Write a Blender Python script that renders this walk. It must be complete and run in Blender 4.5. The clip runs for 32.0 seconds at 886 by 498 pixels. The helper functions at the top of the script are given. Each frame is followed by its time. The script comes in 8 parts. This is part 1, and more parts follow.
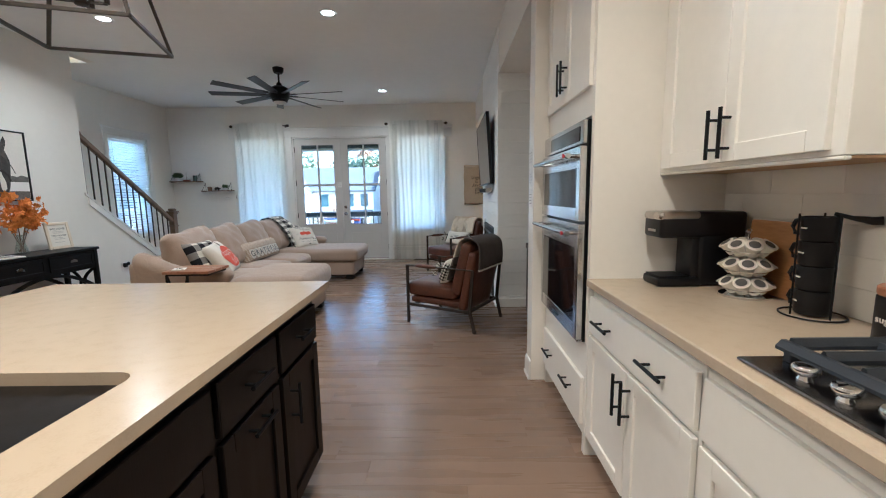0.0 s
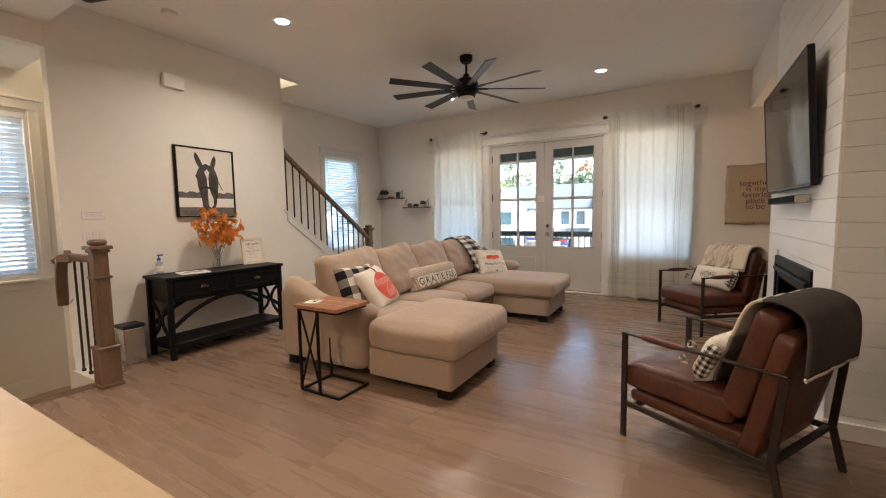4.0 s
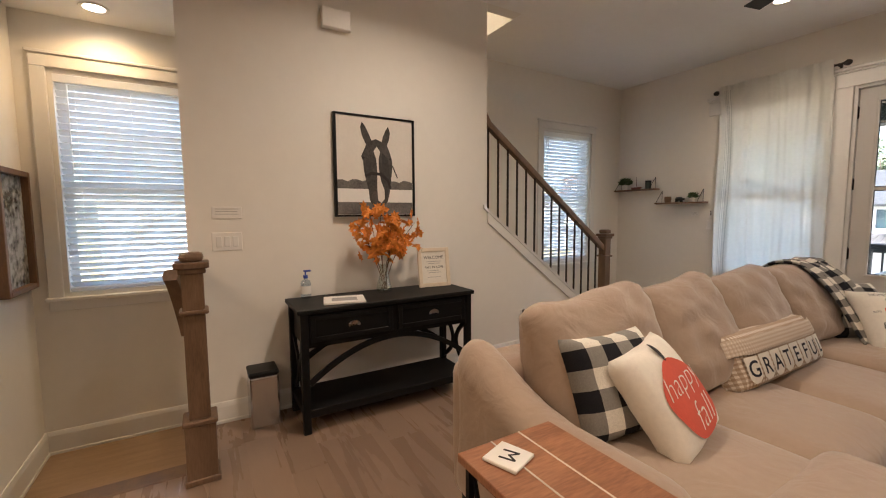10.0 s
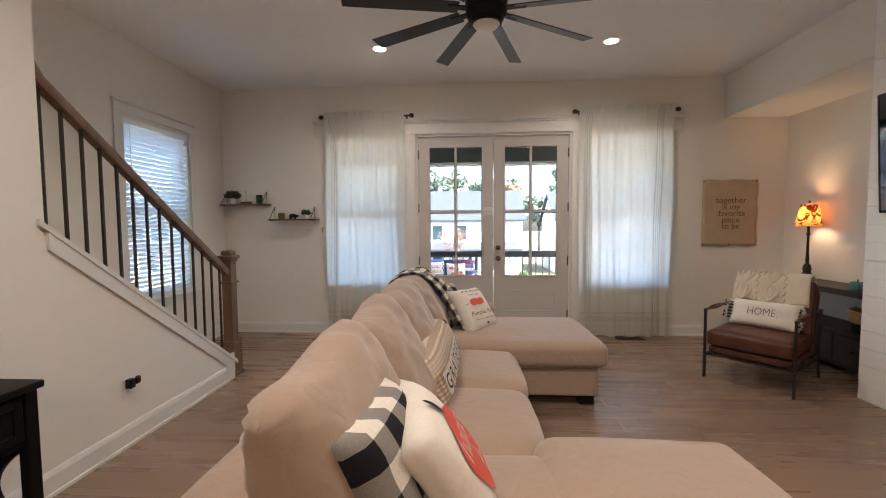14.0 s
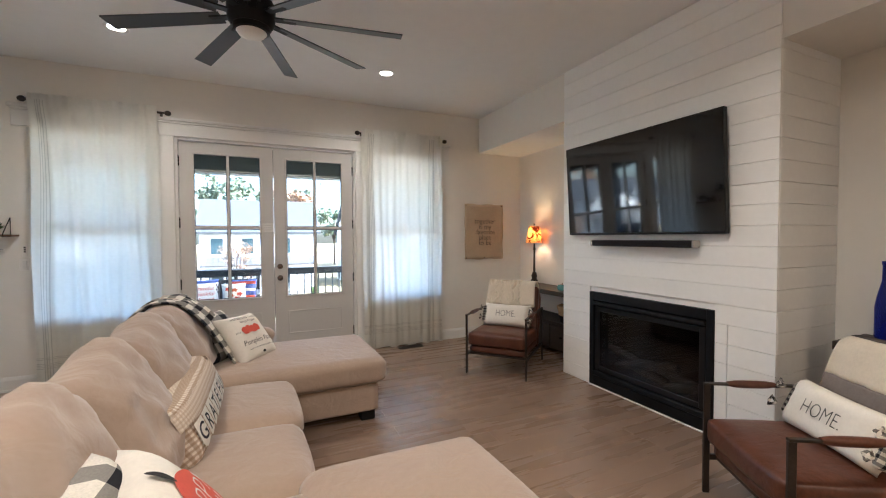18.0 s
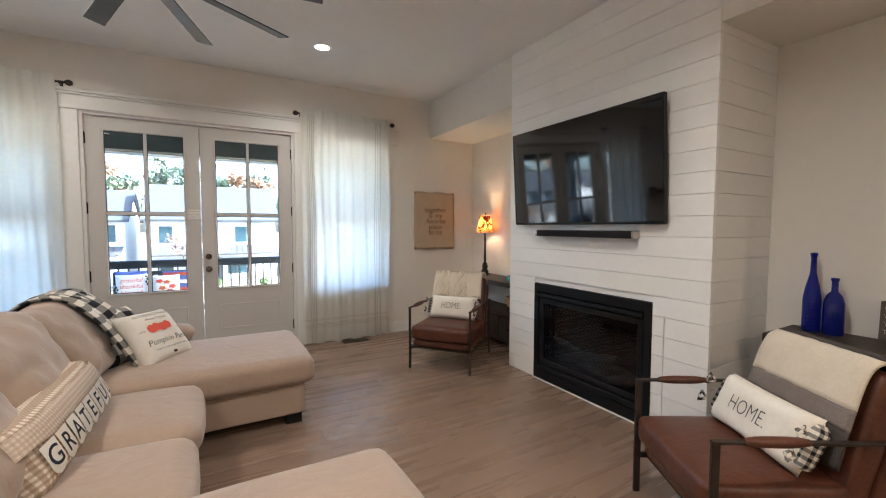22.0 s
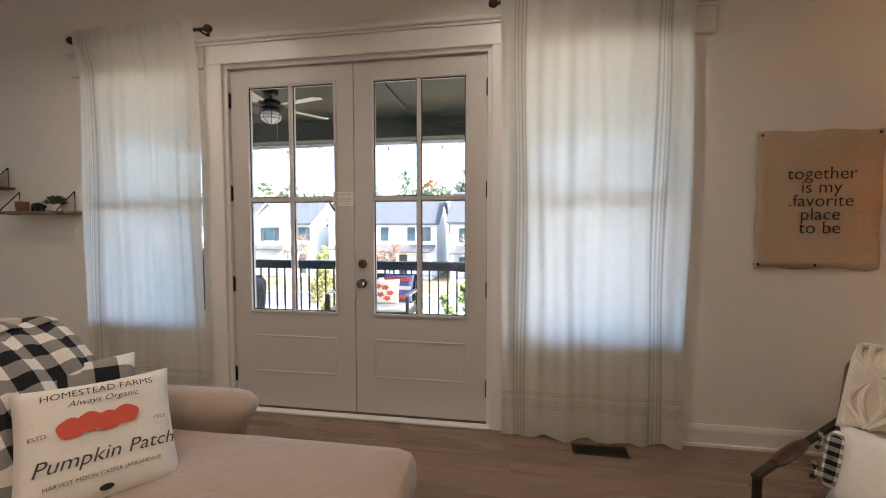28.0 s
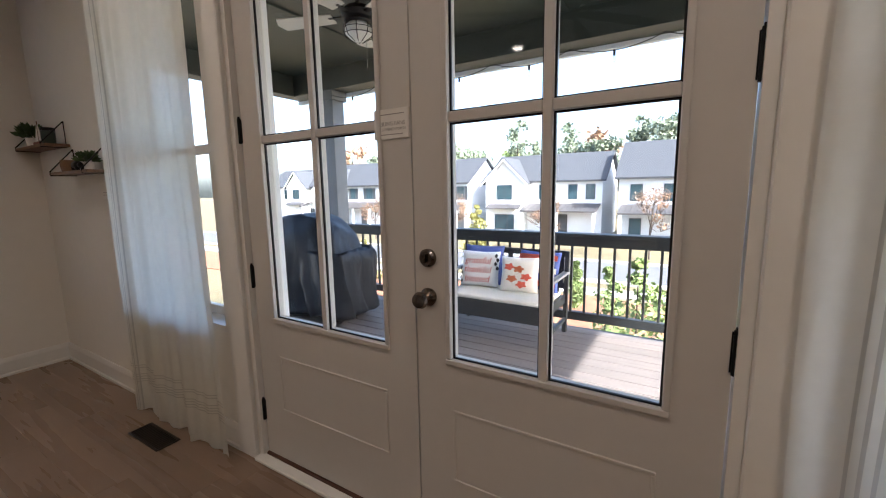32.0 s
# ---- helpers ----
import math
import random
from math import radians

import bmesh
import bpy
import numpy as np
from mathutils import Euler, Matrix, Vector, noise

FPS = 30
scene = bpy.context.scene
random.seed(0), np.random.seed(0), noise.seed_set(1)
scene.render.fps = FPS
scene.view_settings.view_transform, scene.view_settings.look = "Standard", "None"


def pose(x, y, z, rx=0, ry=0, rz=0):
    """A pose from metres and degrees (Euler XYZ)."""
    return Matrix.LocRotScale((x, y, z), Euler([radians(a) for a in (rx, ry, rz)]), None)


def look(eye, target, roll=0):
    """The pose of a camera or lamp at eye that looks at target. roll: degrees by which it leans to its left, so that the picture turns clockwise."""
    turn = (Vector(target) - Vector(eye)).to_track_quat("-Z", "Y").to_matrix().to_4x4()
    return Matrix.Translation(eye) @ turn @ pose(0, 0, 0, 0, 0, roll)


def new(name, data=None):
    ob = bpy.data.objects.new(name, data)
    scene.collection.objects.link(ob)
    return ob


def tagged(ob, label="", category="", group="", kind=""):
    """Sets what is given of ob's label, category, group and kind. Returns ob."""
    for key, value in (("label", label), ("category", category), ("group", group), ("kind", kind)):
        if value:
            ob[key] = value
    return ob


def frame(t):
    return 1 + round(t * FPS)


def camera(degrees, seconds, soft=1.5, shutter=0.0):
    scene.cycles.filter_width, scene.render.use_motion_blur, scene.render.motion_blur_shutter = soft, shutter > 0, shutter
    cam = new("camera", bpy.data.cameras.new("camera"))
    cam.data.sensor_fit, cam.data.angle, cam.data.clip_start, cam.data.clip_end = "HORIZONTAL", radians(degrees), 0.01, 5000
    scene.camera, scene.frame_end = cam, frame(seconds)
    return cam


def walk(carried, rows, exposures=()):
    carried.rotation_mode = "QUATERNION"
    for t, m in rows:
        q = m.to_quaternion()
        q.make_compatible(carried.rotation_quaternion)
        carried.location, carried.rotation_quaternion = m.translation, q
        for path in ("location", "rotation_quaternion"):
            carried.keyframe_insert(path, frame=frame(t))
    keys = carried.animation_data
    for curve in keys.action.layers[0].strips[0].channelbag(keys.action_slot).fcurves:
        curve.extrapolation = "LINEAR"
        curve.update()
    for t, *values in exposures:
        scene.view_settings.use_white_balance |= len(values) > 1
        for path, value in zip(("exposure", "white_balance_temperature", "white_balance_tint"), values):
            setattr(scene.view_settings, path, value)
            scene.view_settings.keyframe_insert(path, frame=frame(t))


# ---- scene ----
cam = camera(94.9, 32.0, 1.1)
PATH = [
    (0, (0.770, 0.062, 1.32), (0.744, 2.044, 1.052), -0.9),
    (0.5, (0.766, 0.255, 1.32), (0.705, 2.237, 1.058), -0.9),
    (1, (0.772, 0.485, 1.326), (0.677, 2.47, 1.096), -0.9),
    (1.5, (0.788, 0.681, 1.328), (0.595, 2.661, 1.114), -0.8),
    (2, (0.806, 0.873, 1.34), (0.487, 2.839, 1.141), -0.7),
    (2.5, (0.757, 1.06, 1.32), (0.297, 3.0, 1.135), -0.9),
    (3, (0.690, 1.285, 1.327), (0.065, 3.179, 1.153), -1.0),
    (3.5, (0.651, 1.494, 1.302), (-0.148, 3.323, 1.14), -1.1),
    (4, (0.609, 1.689, 1.289), (-0.402, 3.410, 1.124), -1.0),
    (4.5, (0.504, 1.867, 1.306), (-0.650, 3.498, 1.17), -1.2),
    (6.5, (0.213, 2.526, 1.274), (-1.257, 3.878, 1.169), -0.4),
    (7, (0.081, 2.649, 1.274), (-1.445, 3.938, 1.173), -0.2),
    (7.5, (-0.038, 2.799, 1.289), (-1.62, 4.019, 1.186), -0.2),
    (8, (-0.163, 2.857, 1.321), (-1.792, 4.01, 1.198), -0.3),
    (8.5, (-0.394, 2.907, 1.326), (-2.069, 3.991, 1.19), -0.3),
    (9, (-0.566, 2.946, 1.316), (-2.273, 3.978, 1.163), -0.3),
    (9.5, (-0.755, 3.041, 1.331), (-2.48, 4.039, 1.164), -0.4),
    (10, (-0.922, 3.09, 1.324), (-2.641, 4.1, 1.156), -0.4),
    (10.5, (-1.145, 3.116, 1.345), (-2.832, 4.179, 1.191), -0.4),
    (11, (-1.286, 3.162, 1.342), (-2.903, 4.329, 1.193), -0.7),
    (11.5, (-1.446, 3.255, 1.332), (-2.927, 4.592, 1.193), -0.9),
    (12, (-1.523, 3.345, 1.324), (-2.799, 4.879, 1.188), -1.2),
    (12.5, (-1.608, 3.368, 1.335), (-2.586, 5.106, 1.186), -0.9),
    (13, (-1.673, 3.369, 1.332), (-2.331, 5.252, 1.197), -0.8),
    (13.5, (-1.694, 3.34, 1.342), (-2.054, 5.303, 1.218), -0.6),
    (14, (-1.698, 3.316, 1.358), (-1.818, 5.309, 1.246), -0.4),
    (14.5, (-1.681, 3.31, 1.367), (-1.617, 5.307, 1.27), -0.2),
    (15, (-1.654, 3.297, 1.375), (-1.443, 5.284, 1.293), -0.2),
    (15.5, (-1.637, 3.29, 1.381), (-1.3, 5.261, 1.31), -0.2),
    (17.5, (-1.595, 3.293, 1.416), (-0.853, 5.15, 1.359), -0.3),
    (18, (-1.572, 3.295, 1.417), (-0.736, 5.111, 1.359), -0.3),
    (18.5, (-1.541, 3.283, 1.419), (-0.615, 5.055, 1.36), -0.3),
    (19, (-1.522, 3.27, 1.42), (-0.505, 4.992, 1.358), -0.3),
    (19.5, (-1.503, 3.261, 1.419), (-0.409, 4.934, 1.356), -0.2),
    (20, (-1.489, 3.253, 1.421), (-0.339, 4.888, 1.353), -0.2),
    (20.5, (-1.482, 3.253, 1.422), (-0.31, 4.873, 1.346), -0.1),
    (21, (-1.438, 3.263, 1.419), (-0.293, 4.9, 1.332), -0.1),
    (21.5, (-1.339, 3.318, 1.418), (-0.263, 5.001, 1.316), -0.0),
    (22, (-1.275, 3.376, 1.412), (-0.291, 5.114, 1.302), 0.1),
    (22.5, (-1.196, 3.483, 1.394), (-0.337, 5.285, 1.273), 0.1),
    (23, (-1.056, 3.651, 1.397), (-0.344, 5.516, 1.265), 0.1),
    (23.5, (-0.885, 3.784, 1.356), (-0.324, 5.7, 1.228), -0.1),
    (24, (-0.698, 3.913, 1.349), (-0.308, 5.87, 1.214), -0.4),
    (24.5, (-0.599, 4.114, 1.334), (-0.375, 6.097, 1.195), -0.7),
    (25, (-0.519, 4.314, 1.337), (-0.453, 6.308, 1.191), -1.1),
    (25.5, (-0.442, 4.511, 1.345), (-0.519, 6.504, 1.195), -0.7),
    (27.5, (-0.304, 5.495, 1.354), (-0.63, 7.465, 1.254), 0.0),
    (28, (-0.312, 5.728, 1.328), (-0.635, 7.699, 1.229), -0.0),
    (28.5, (-0.245, 5.941, 1.322), (-0.614, 7.903, 1.196), -0.1),
    (29, (-0.219, 6.159, 1.34), (-0.695, 8.095, 1.179), 0.1),
    (29.5, (-0.213, 6.381, 1.33), (-0.826, 8.273, 1.119), -0.1),
    (30, (-0.275, 6.588, 1.332), (-0.932, 8.467, 1.13), 0.4),
    (30.5, (-0.298, 6.774, 1.317), (-1.075, 8.602, 1.087), 0.1),
    (31, (-0.334, 6.97, 1.326), (-1.24, 8.735, 1.069), 0.1),
    (31.5, (-0.44, 7.141, 1.316), (-1.412, 8.866, 1.035), -0.5),
    (32, (-0.564, 7.29, 1.316), (-1.601, 8.975, 1.021), -1.0),
]
walk(cam, [(t, look(eye, target, roll)) for t, eye, target, roll in PATH], [(0, 3.45, 4480, 1), (2, 3.45, 4780, 5), (4, 3.45, 5730, 9), (9, 3.15, 6180, 15), (11, 3.25, 5930, 11), (14, 3.3, 5580, 12), (20, 3.6, 5130, 6), (25, 3.6, 5430, 9), (28, 3.1, 5780, 13), (30, 2.75, 5780, 14), (32, 2.6, 5780, 14)])


# ---- world, sun, large lights ----
world = bpy.data.worlds.new("sky")
world.use_nodes = True
scene.world = world
wn = world.node_tree.nodes
sky = wn.new("ShaderNodeTexSky")
sky.sky_type, sky.sun_disc = "NISHITA", False
sky.sun_elevation, sky.sun_rotation = radians(35.9), radians(105.4)
sky.air_density, sky.dust_density = 1.0, 4.0
wn["Background"].inputs["Strength"].default_value = 0.15
world.node_tree.links.new(sky.outputs["Color"], wn["Background"].inputs["Color"])
sun = new("sun", bpy.data.lights.new("sun", "SUN"))
sun.data.energy, sun.data.angle, sun.data.color = 3.8, radians(0.6), (1.0, 0.94, 0.86)
sun.matrix_world = look((40, -11, 30), (0, 0, 0))


def can_lamp(x, y, z, watts, colour=(1.0, 0.79, 0.58)):
    lamp = new("can_lamp", bpy.data.lights.new("can_lamp", "AREA"))
    lamp.data.shape, lamp.data.size = "DISK", 0.13
    lamp.data.energy, lamp.data.color, lamp.data.spread = watts, colour, radians(150)
    lamp.matrix_world = look((x, y, z), (x, y, z - 1))
    return lamp


CANS = [(-2.62, 4.33, 3.1), (-0.38, 4.31, 3.1), (-2.55, 7.36, 3.1), (-0.33, 7.36, 3.1)]
KITCHEN_CANS = [(-0.9, 0.6, 3.1), (0.8, 0.6, 3.1), (0.8, -1.6, 3.1), (-2.6, 1.4, 2.87), (-2.6, -1.2, 2.87)]
LANDING_CAN = (-4.55, 2.53, 2.72)
for c in CANS:
    can_lamp(c[0], c[1], c[2] - 0.02, 2.7 if c[1] < 6 else 1.5)
for c in KITCHEN_CANS:
    can_lamp(c[0], c[1], c[2] - 0.02, 3.2 if c[0] > 0 else 4.0 if c[0] > -1 else 1.2, (1.0, 0.7, 0.43))
can_lamp(LANDING_CAN[0], LANDING_CAN[1], LANDING_CAN[2] - 0.02, 0.65, (1.0, 0.64, 0.3))
# added unseen lamp high in the stairwell, no fitting, to brighten the stairs
can_lamp(-4.35, 4.4, 5.4, 4, (1.0, 0.7, 0.35))

# ---- materials ----
MATS = {}


def mat(name, colour, rough=0.5, metal=0.0, vary=0.06, scale=6.0, bump=0.0, bump_scale=60.0, stretch=(1, 1, 1), rand=0.0, spec=0.5,
        coat=0.0, sheen=0.0, transmission=0.0, rough_vary=0.08, emit=0.0, emit_colour=None, two=None, ramp=(0.35, 0.7), bump_dist=0.002, crease=0.0):
    """A procedural surface: base colour varied at two scales, roughness variation and fine relief."""
    m = bpy.data.materials.new(name)
    m.use_nodes = True
    nt = m.node_tree
    n, l = nt.nodes, nt.links
    b = n["Principled BSDF"]
    tc = n.new("ShaderNodeTexCoord")
    mp = n.new("ShaderNodeMapping")
    mp.inputs["Scale"].default_value = stretch
    l.new(tc.outputs["Object"], mp.inputs["Vector"])
    info = n.new("ShaderNodeObjectInfo")
    if rand:
        sh = n.new("ShaderNodeVectorMath")
        sh.operation = "MULTIPLY_ADD"
        comb = n.new("ShaderNodeCombineXYZ")
        for k in range(3):
            l.new(info.outputs["Random"], comb.inputs[k])
        l.new(comb.outputs[0], sh.inputs[0])
        sh.inputs[1].default_value = (37, 91, 53)
        l.new(mp.outputs[0], sh.inputs[2])
        vec = sh.outputs[0]
    else:
        vec = mp.outputs[0]
    big, fine = n.new("ShaderNodeTexNoise"), n.new("ShaderNodeTexNoise")
    big.inputs["Scale"].default_value, fine.inputs["Scale"].default_value = scale, scale * 9
    big.inputs["Detail"].default_value, fine.inputs["Detail"].default_value = 4, 3
    l.new(vec, big.inputs["Vector"])
    l.new(vec, fine.inputs["Vector"])
    mixf = n.new("ShaderNodeMath")
    mixf.operation = "MULTIPLY_ADD"
    mixf.inputs[1].default_value = 0.45
    l.new(fine.outputs["Fac"], mixf.inputs[0])
    half = n.new("ShaderNodeMath")
    half.operation = "MULTIPLY"
    half.inputs[1].default_value = 0.55
    l.new(big.outputs["Fac"], half.inputs[0])
    l.new(half.outputs[0], mixf.inputs[2])
    cr = n.new("ShaderNodeValToRGB")
    cr.color_ramp.elements[0].position, cr.color_ramp.elements[1].position = ramp
    c = colour
    lo = tuple(max(0, v * (1 - vary)) for v in c) + (1,)
    hi = tuple(min(1, v * (1 + vary)) for v in c) + (1,)
    if two:
        lo, hi = tuple(two) + (1,), tuple(c) + (1,)
    cr.color_ramp.elements[0].color, cr.color_ramp.elements[1].color = lo, hi
    l.new(mixf.outputs[0], cr.inputs[0])
    col = cr.outputs[0]
    if rand:
        hsv = n.new("ShaderNodeHueSaturation")
        mr = n.new("ShaderNodeMapRange")
        mr.inputs["To Min"].default_value, mr.inputs["To Max"].default_value = 1 - rand, 1 + rand
        l.new(info.outputs["Random"], mr.inputs["Value"])
        l.new(mr.outputs[0], hsv.inputs["Value"])
        l.new(col, hsv.inputs["Color"])
        col = hsv.outputs[0]
    l.new(col, b.inputs["Base Color"])
    b.inputs["Metallic"].default_value = metal
    b.inputs["Specular IOR Level"].default_value = spec
    b.inputs["Coat Weight"].default_value = coat
    b.inputs["Sheen Weight"].default_value = sheen
    b.inputs["Transmission Weight"].default_value = transmission
    rr = n.new("ShaderNodeMapRange")
    rr.inputs["To Min"].default_value, rr.inputs["To Max"].default_value = max(0, rough - rough_vary), min(1, rough + rough_vary)
    l.new(big.outputs["Fac"], rr.inputs["Value"])
    l.new(rr.outputs[0], b.inputs["Roughness"])
    if bump:
        bn = n.new("ShaderNodeTexNoise")
        bn.inputs["Scale"].default_value = bump_scale
        bn.inputs["Detail"].default_value = 3
        l.new(vec, bn.inputs["Vector"])
        bu = n.new("ShaderNodeBump")
        bu.inputs["Strength"].default_value, bu.inputs["Distance"].default_value = bump, bump_dist
        l.new(bn.outputs["Fac"], bu.inputs["Height"])
        l.new(bu.outputs[0], b.inputs["Normal"])
        if crease:
            wv, b2 = n.new("ShaderNodeTexNoise"), n.new("ShaderNodeBump")
            wv.inputs["Scale"].default_value, wv.inputs["Detail"].default_value, wv.inputs["Distortion"].default_value = 7, 2.5, 1.6
            l.new(vec, wv.inputs["Vector"])
            b2.inputs["Strength"].default_value, b2.inputs["Distance"].default_value = crease, 0.03
            l.new(wv.outputs["Fac"], b2.inputs["Height"])
            l.new(b2.outputs[0], bu.inputs["Normal"])
    if emit:
        b.inputs["Emission Color"].default_value = tuple(emit_colour or colour) + (1,)
        b.inputs["Emission Strength"].default_value = emit
    MATS[name] = m
    return m


WALL = mat("wall_paint", (0.78, 0.755, 0.7), 0.75, vary=0.02, scale=1.5, bump=0.15, bump_scale=220, spec=0.3)
CEIL = mat("ceiling_paint", (0.84, 0.84, 0.82), 0.9, vary=0.02, scale=1.2, bump=0.12, bump_scale=180, spec=0.2)
TRIM = mat("trim_paint", (0.74, 0.73, 0.7), 0.35, vary=0.02, scale=3, bump=0.05, bump_scale=90)
# white door paint greyed: the doors' backlit shade is put into the colour
BACKLITDOOR = mat("backlit_door_paint", (0.58, 0.56, 0.53), 0.35, vary=0.02, scale=3, bump=0.05, bump_scale=90)
CABINET = mat("cabinet_paint", (0.84, 0.81, 0.75), 0.35, vary=0.02, scale=3, bump=0.04, bump_scale=120)
SHIPLAP = mat("shiplap_paint", (0.86, 0.86, 0.84), 0.45, vary=0.025, scale=3, bump=0.08, bump_scale=90, rand=0.02)
FLOOR = mat("plank_floor", (0.25, 0.172, 0.121), 0.28, two=(0.208, 0.143, 0.101), scale=2.6, stretch=(0.4, 5, 5), rand=0.1, bump=0.06, bump_scale=40,
            ramp=(0.2, 0.8), rough_vary=0.1)
QUARTZ = mat("quartz", (0.47, 0.385, 0.285), 0.25, spec=0.45, two=(0.43, 0.35, 0.255), scale=22, ramp=(0.3, 0.5), rough_vary=0.04)
ESPRESSO = mat("espresso_stain", (0.0045, 0.003, 0.0024), 0.45, spec=0.22, vary=0.3, scale=4, stretch=(4, 4, 0.6), bump=0.08)
BLACKWOOD = mat("black_wood", (0.005, 0.0048, 0.005), 0.48, spec=0.22, vary=0.35, scale=5, stretch=(0.7, 0.7, 4), bump=0.1)
OAKSTAIN = mat("stained_oak", (0.2, 0.125, 0.075), 0.42, two=(0.11, 0.066, 0.04), scale=5, stretch=(4, 4, 0.5), bump=0.15)
DARKTREAD = mat("dark_tread", (0.4, 0.27, 0.165), 0.32, two=(0.28, 0.185, 0.11), scale=4, stretch=(5, 0.6, 5), bump=0.1)
WALNUT = mat("warm_wood_top", (0.42, 0.2, 0.1), 0.38, two=(0.22, 0.09, 0.045), scale=3.5, stretch=(5, 0.7, 3), bump=0.1, rand=0.05)
FRAMEWOOD = mat("frame_wood", (0.22, 0.12, 0.06), 0.5, two=(0.12, 0.065, 0.035), scale=6, stretch=(4, 4, 0.6), bump=0.15)
STEEL = mat("stainless", (0.6, 0.605, 0.615), 0.19, 1.0, vary=0.06, scale=4, stretch=(1, 1, 14), rough_vary=0.06)
CHROME = mat("chrome", (0.75, 0.75, 0.75), 0.09, 1.0, vary=0.03, rough_vary=0.03)
AGEDNICKEL = mat("aged_nickel", (0.2, 0.17, 0.15), 0.2, 1.0, vary=0.1)
NICKEL = mat("satin_nickel", (0.5, 0.47, 0.43), 0.28, 1.0, vary=0.05)
BLACKMETAL = mat("black_metal", (0.006, 0.0065, 0.008), 0.45, spec=0.2, vary=0.2, scale=9, rough_vary=0.1)
IRON = mat("bronze_iron", (0.045, 0.036, 0.03), 0.45, 0.6, vary=0.25, scale=12)
BLACKGLASS = mat("black_glass", (0.008, 0.008, 0.01), 0.06, vary=0.05, rough_vary=0.03)
BLACKPLASTIC = mat("black_plastic", (0.006, 0.006, 0.007), 0.38, spec=0.3, vary=0.15, scale=10)
SCREEN = mat("screen", (0.002, 0.002, 0.003), 0.05, spec=0.9, vary=0.1, rough_vary=0.02)
SOFAFAB = mat("sofa_fabric", (0.365, 0.275, 0.21), 0.92, vary=0.05, scale=5, bump=0.3, bump_scale=420, sheen=0.4, spec=0.2, bump_dist=0.0015, crease=0.22)
LEATHER = mat("brown_leather", (0.12, 0.043, 0.023), 0.36, spec=0.4, two=(0.065, 0.023, 0.013), scale=7, bump=0.22, bump_scale=120, rough_vary=0.1, crease=0.15)
PORCELAIN = mat("white_plastic", (0.78, 0.76, 0.72), 0.4, vary=0.03)
CANVAS = mat("canvas_cloth", (0.5, 0.4, 0.28), 0.95, vary=0.1, scale=5, bump=0.3, bump_scale=300, spec=0.15)
COTTON = mat("white_cotton", (0.77, 0.725, 0.645), 0.95, vary=0.06, scale=7, bump=0.35, bump_scale=350, spec=0.15, sheen=0.2)
CLOTHBLACK = mat("black_cotton", (0.02, 0.02, 0.024), 0.95, vary=0.2, scale=9, bump=0.3, bump_scale=350, spec=0.15)
GREYINK = mat("grey_print_ink", (0.33, 0.31, 0.3), 0.9, vary=0.15)
SOFTINK = mat("charcoal_ink", (0.075, 0.07, 0.066), 0.9, vary=0.3, scale=40)
INK = mat("dark_ink", (0.03, 0.027, 0.025), 0.9, vary=0.2)


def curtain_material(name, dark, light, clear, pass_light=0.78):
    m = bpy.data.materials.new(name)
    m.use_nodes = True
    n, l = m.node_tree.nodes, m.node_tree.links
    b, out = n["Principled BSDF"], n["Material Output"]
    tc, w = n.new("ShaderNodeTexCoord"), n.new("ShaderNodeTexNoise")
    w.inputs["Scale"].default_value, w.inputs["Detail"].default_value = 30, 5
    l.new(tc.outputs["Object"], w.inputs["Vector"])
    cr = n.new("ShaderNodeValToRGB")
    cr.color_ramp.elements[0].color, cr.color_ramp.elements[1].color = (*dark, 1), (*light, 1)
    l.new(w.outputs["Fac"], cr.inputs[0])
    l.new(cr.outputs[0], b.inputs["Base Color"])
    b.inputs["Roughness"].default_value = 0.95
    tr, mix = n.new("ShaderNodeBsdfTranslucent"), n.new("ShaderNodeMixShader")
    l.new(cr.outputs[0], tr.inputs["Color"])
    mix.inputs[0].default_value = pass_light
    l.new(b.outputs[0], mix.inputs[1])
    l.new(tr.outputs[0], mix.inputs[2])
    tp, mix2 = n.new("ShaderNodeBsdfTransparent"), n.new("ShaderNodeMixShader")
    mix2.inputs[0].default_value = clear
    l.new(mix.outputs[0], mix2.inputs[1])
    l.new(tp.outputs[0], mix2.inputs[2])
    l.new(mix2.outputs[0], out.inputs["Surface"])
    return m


def glass_material(name, tint=(1, 1, 1), gloss=0.08):
    m = bpy.data.materials.new(name)
    m.use_nodes = True
    n, l = m.node_tree.nodes, m.node_tree.links
    n.remove(n["Principled BSDF"])
    tp, gl, mix = n.new("ShaderNodeBsdfTransparent"), n.new("ShaderNodeBsdfGlossy"), n.new("ShaderNodeMixShader")
    tp.inputs["Color"].default_value = (*tint, 1)
    gl.inputs["Roughness"].default_value = 0.02
    mix.inputs[0].default_value = gloss
    l.new(tp.outputs[0], mix.inputs[1])
    l.new(gl.outputs[0], mix.inputs[2])
    l.new(mix.outputs[0], n["Material Output"].inputs["Surface"])
    return m


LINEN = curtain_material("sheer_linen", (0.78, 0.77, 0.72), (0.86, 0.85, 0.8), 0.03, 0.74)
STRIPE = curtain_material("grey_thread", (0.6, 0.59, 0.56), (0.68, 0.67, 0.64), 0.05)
PANE = glass_material("pane_glass", (0.97, 0.99, 0.98), 0.02)
CLEARGLASS = glass_material("clear_glass", (0.93, 0.96, 0.95), 0.12)
GLOW = mat("lamp_glow", (1.0, 0.9, 0.75), 0.5, emit=3, emit_colour=(1.0, 0.86, 0.68))
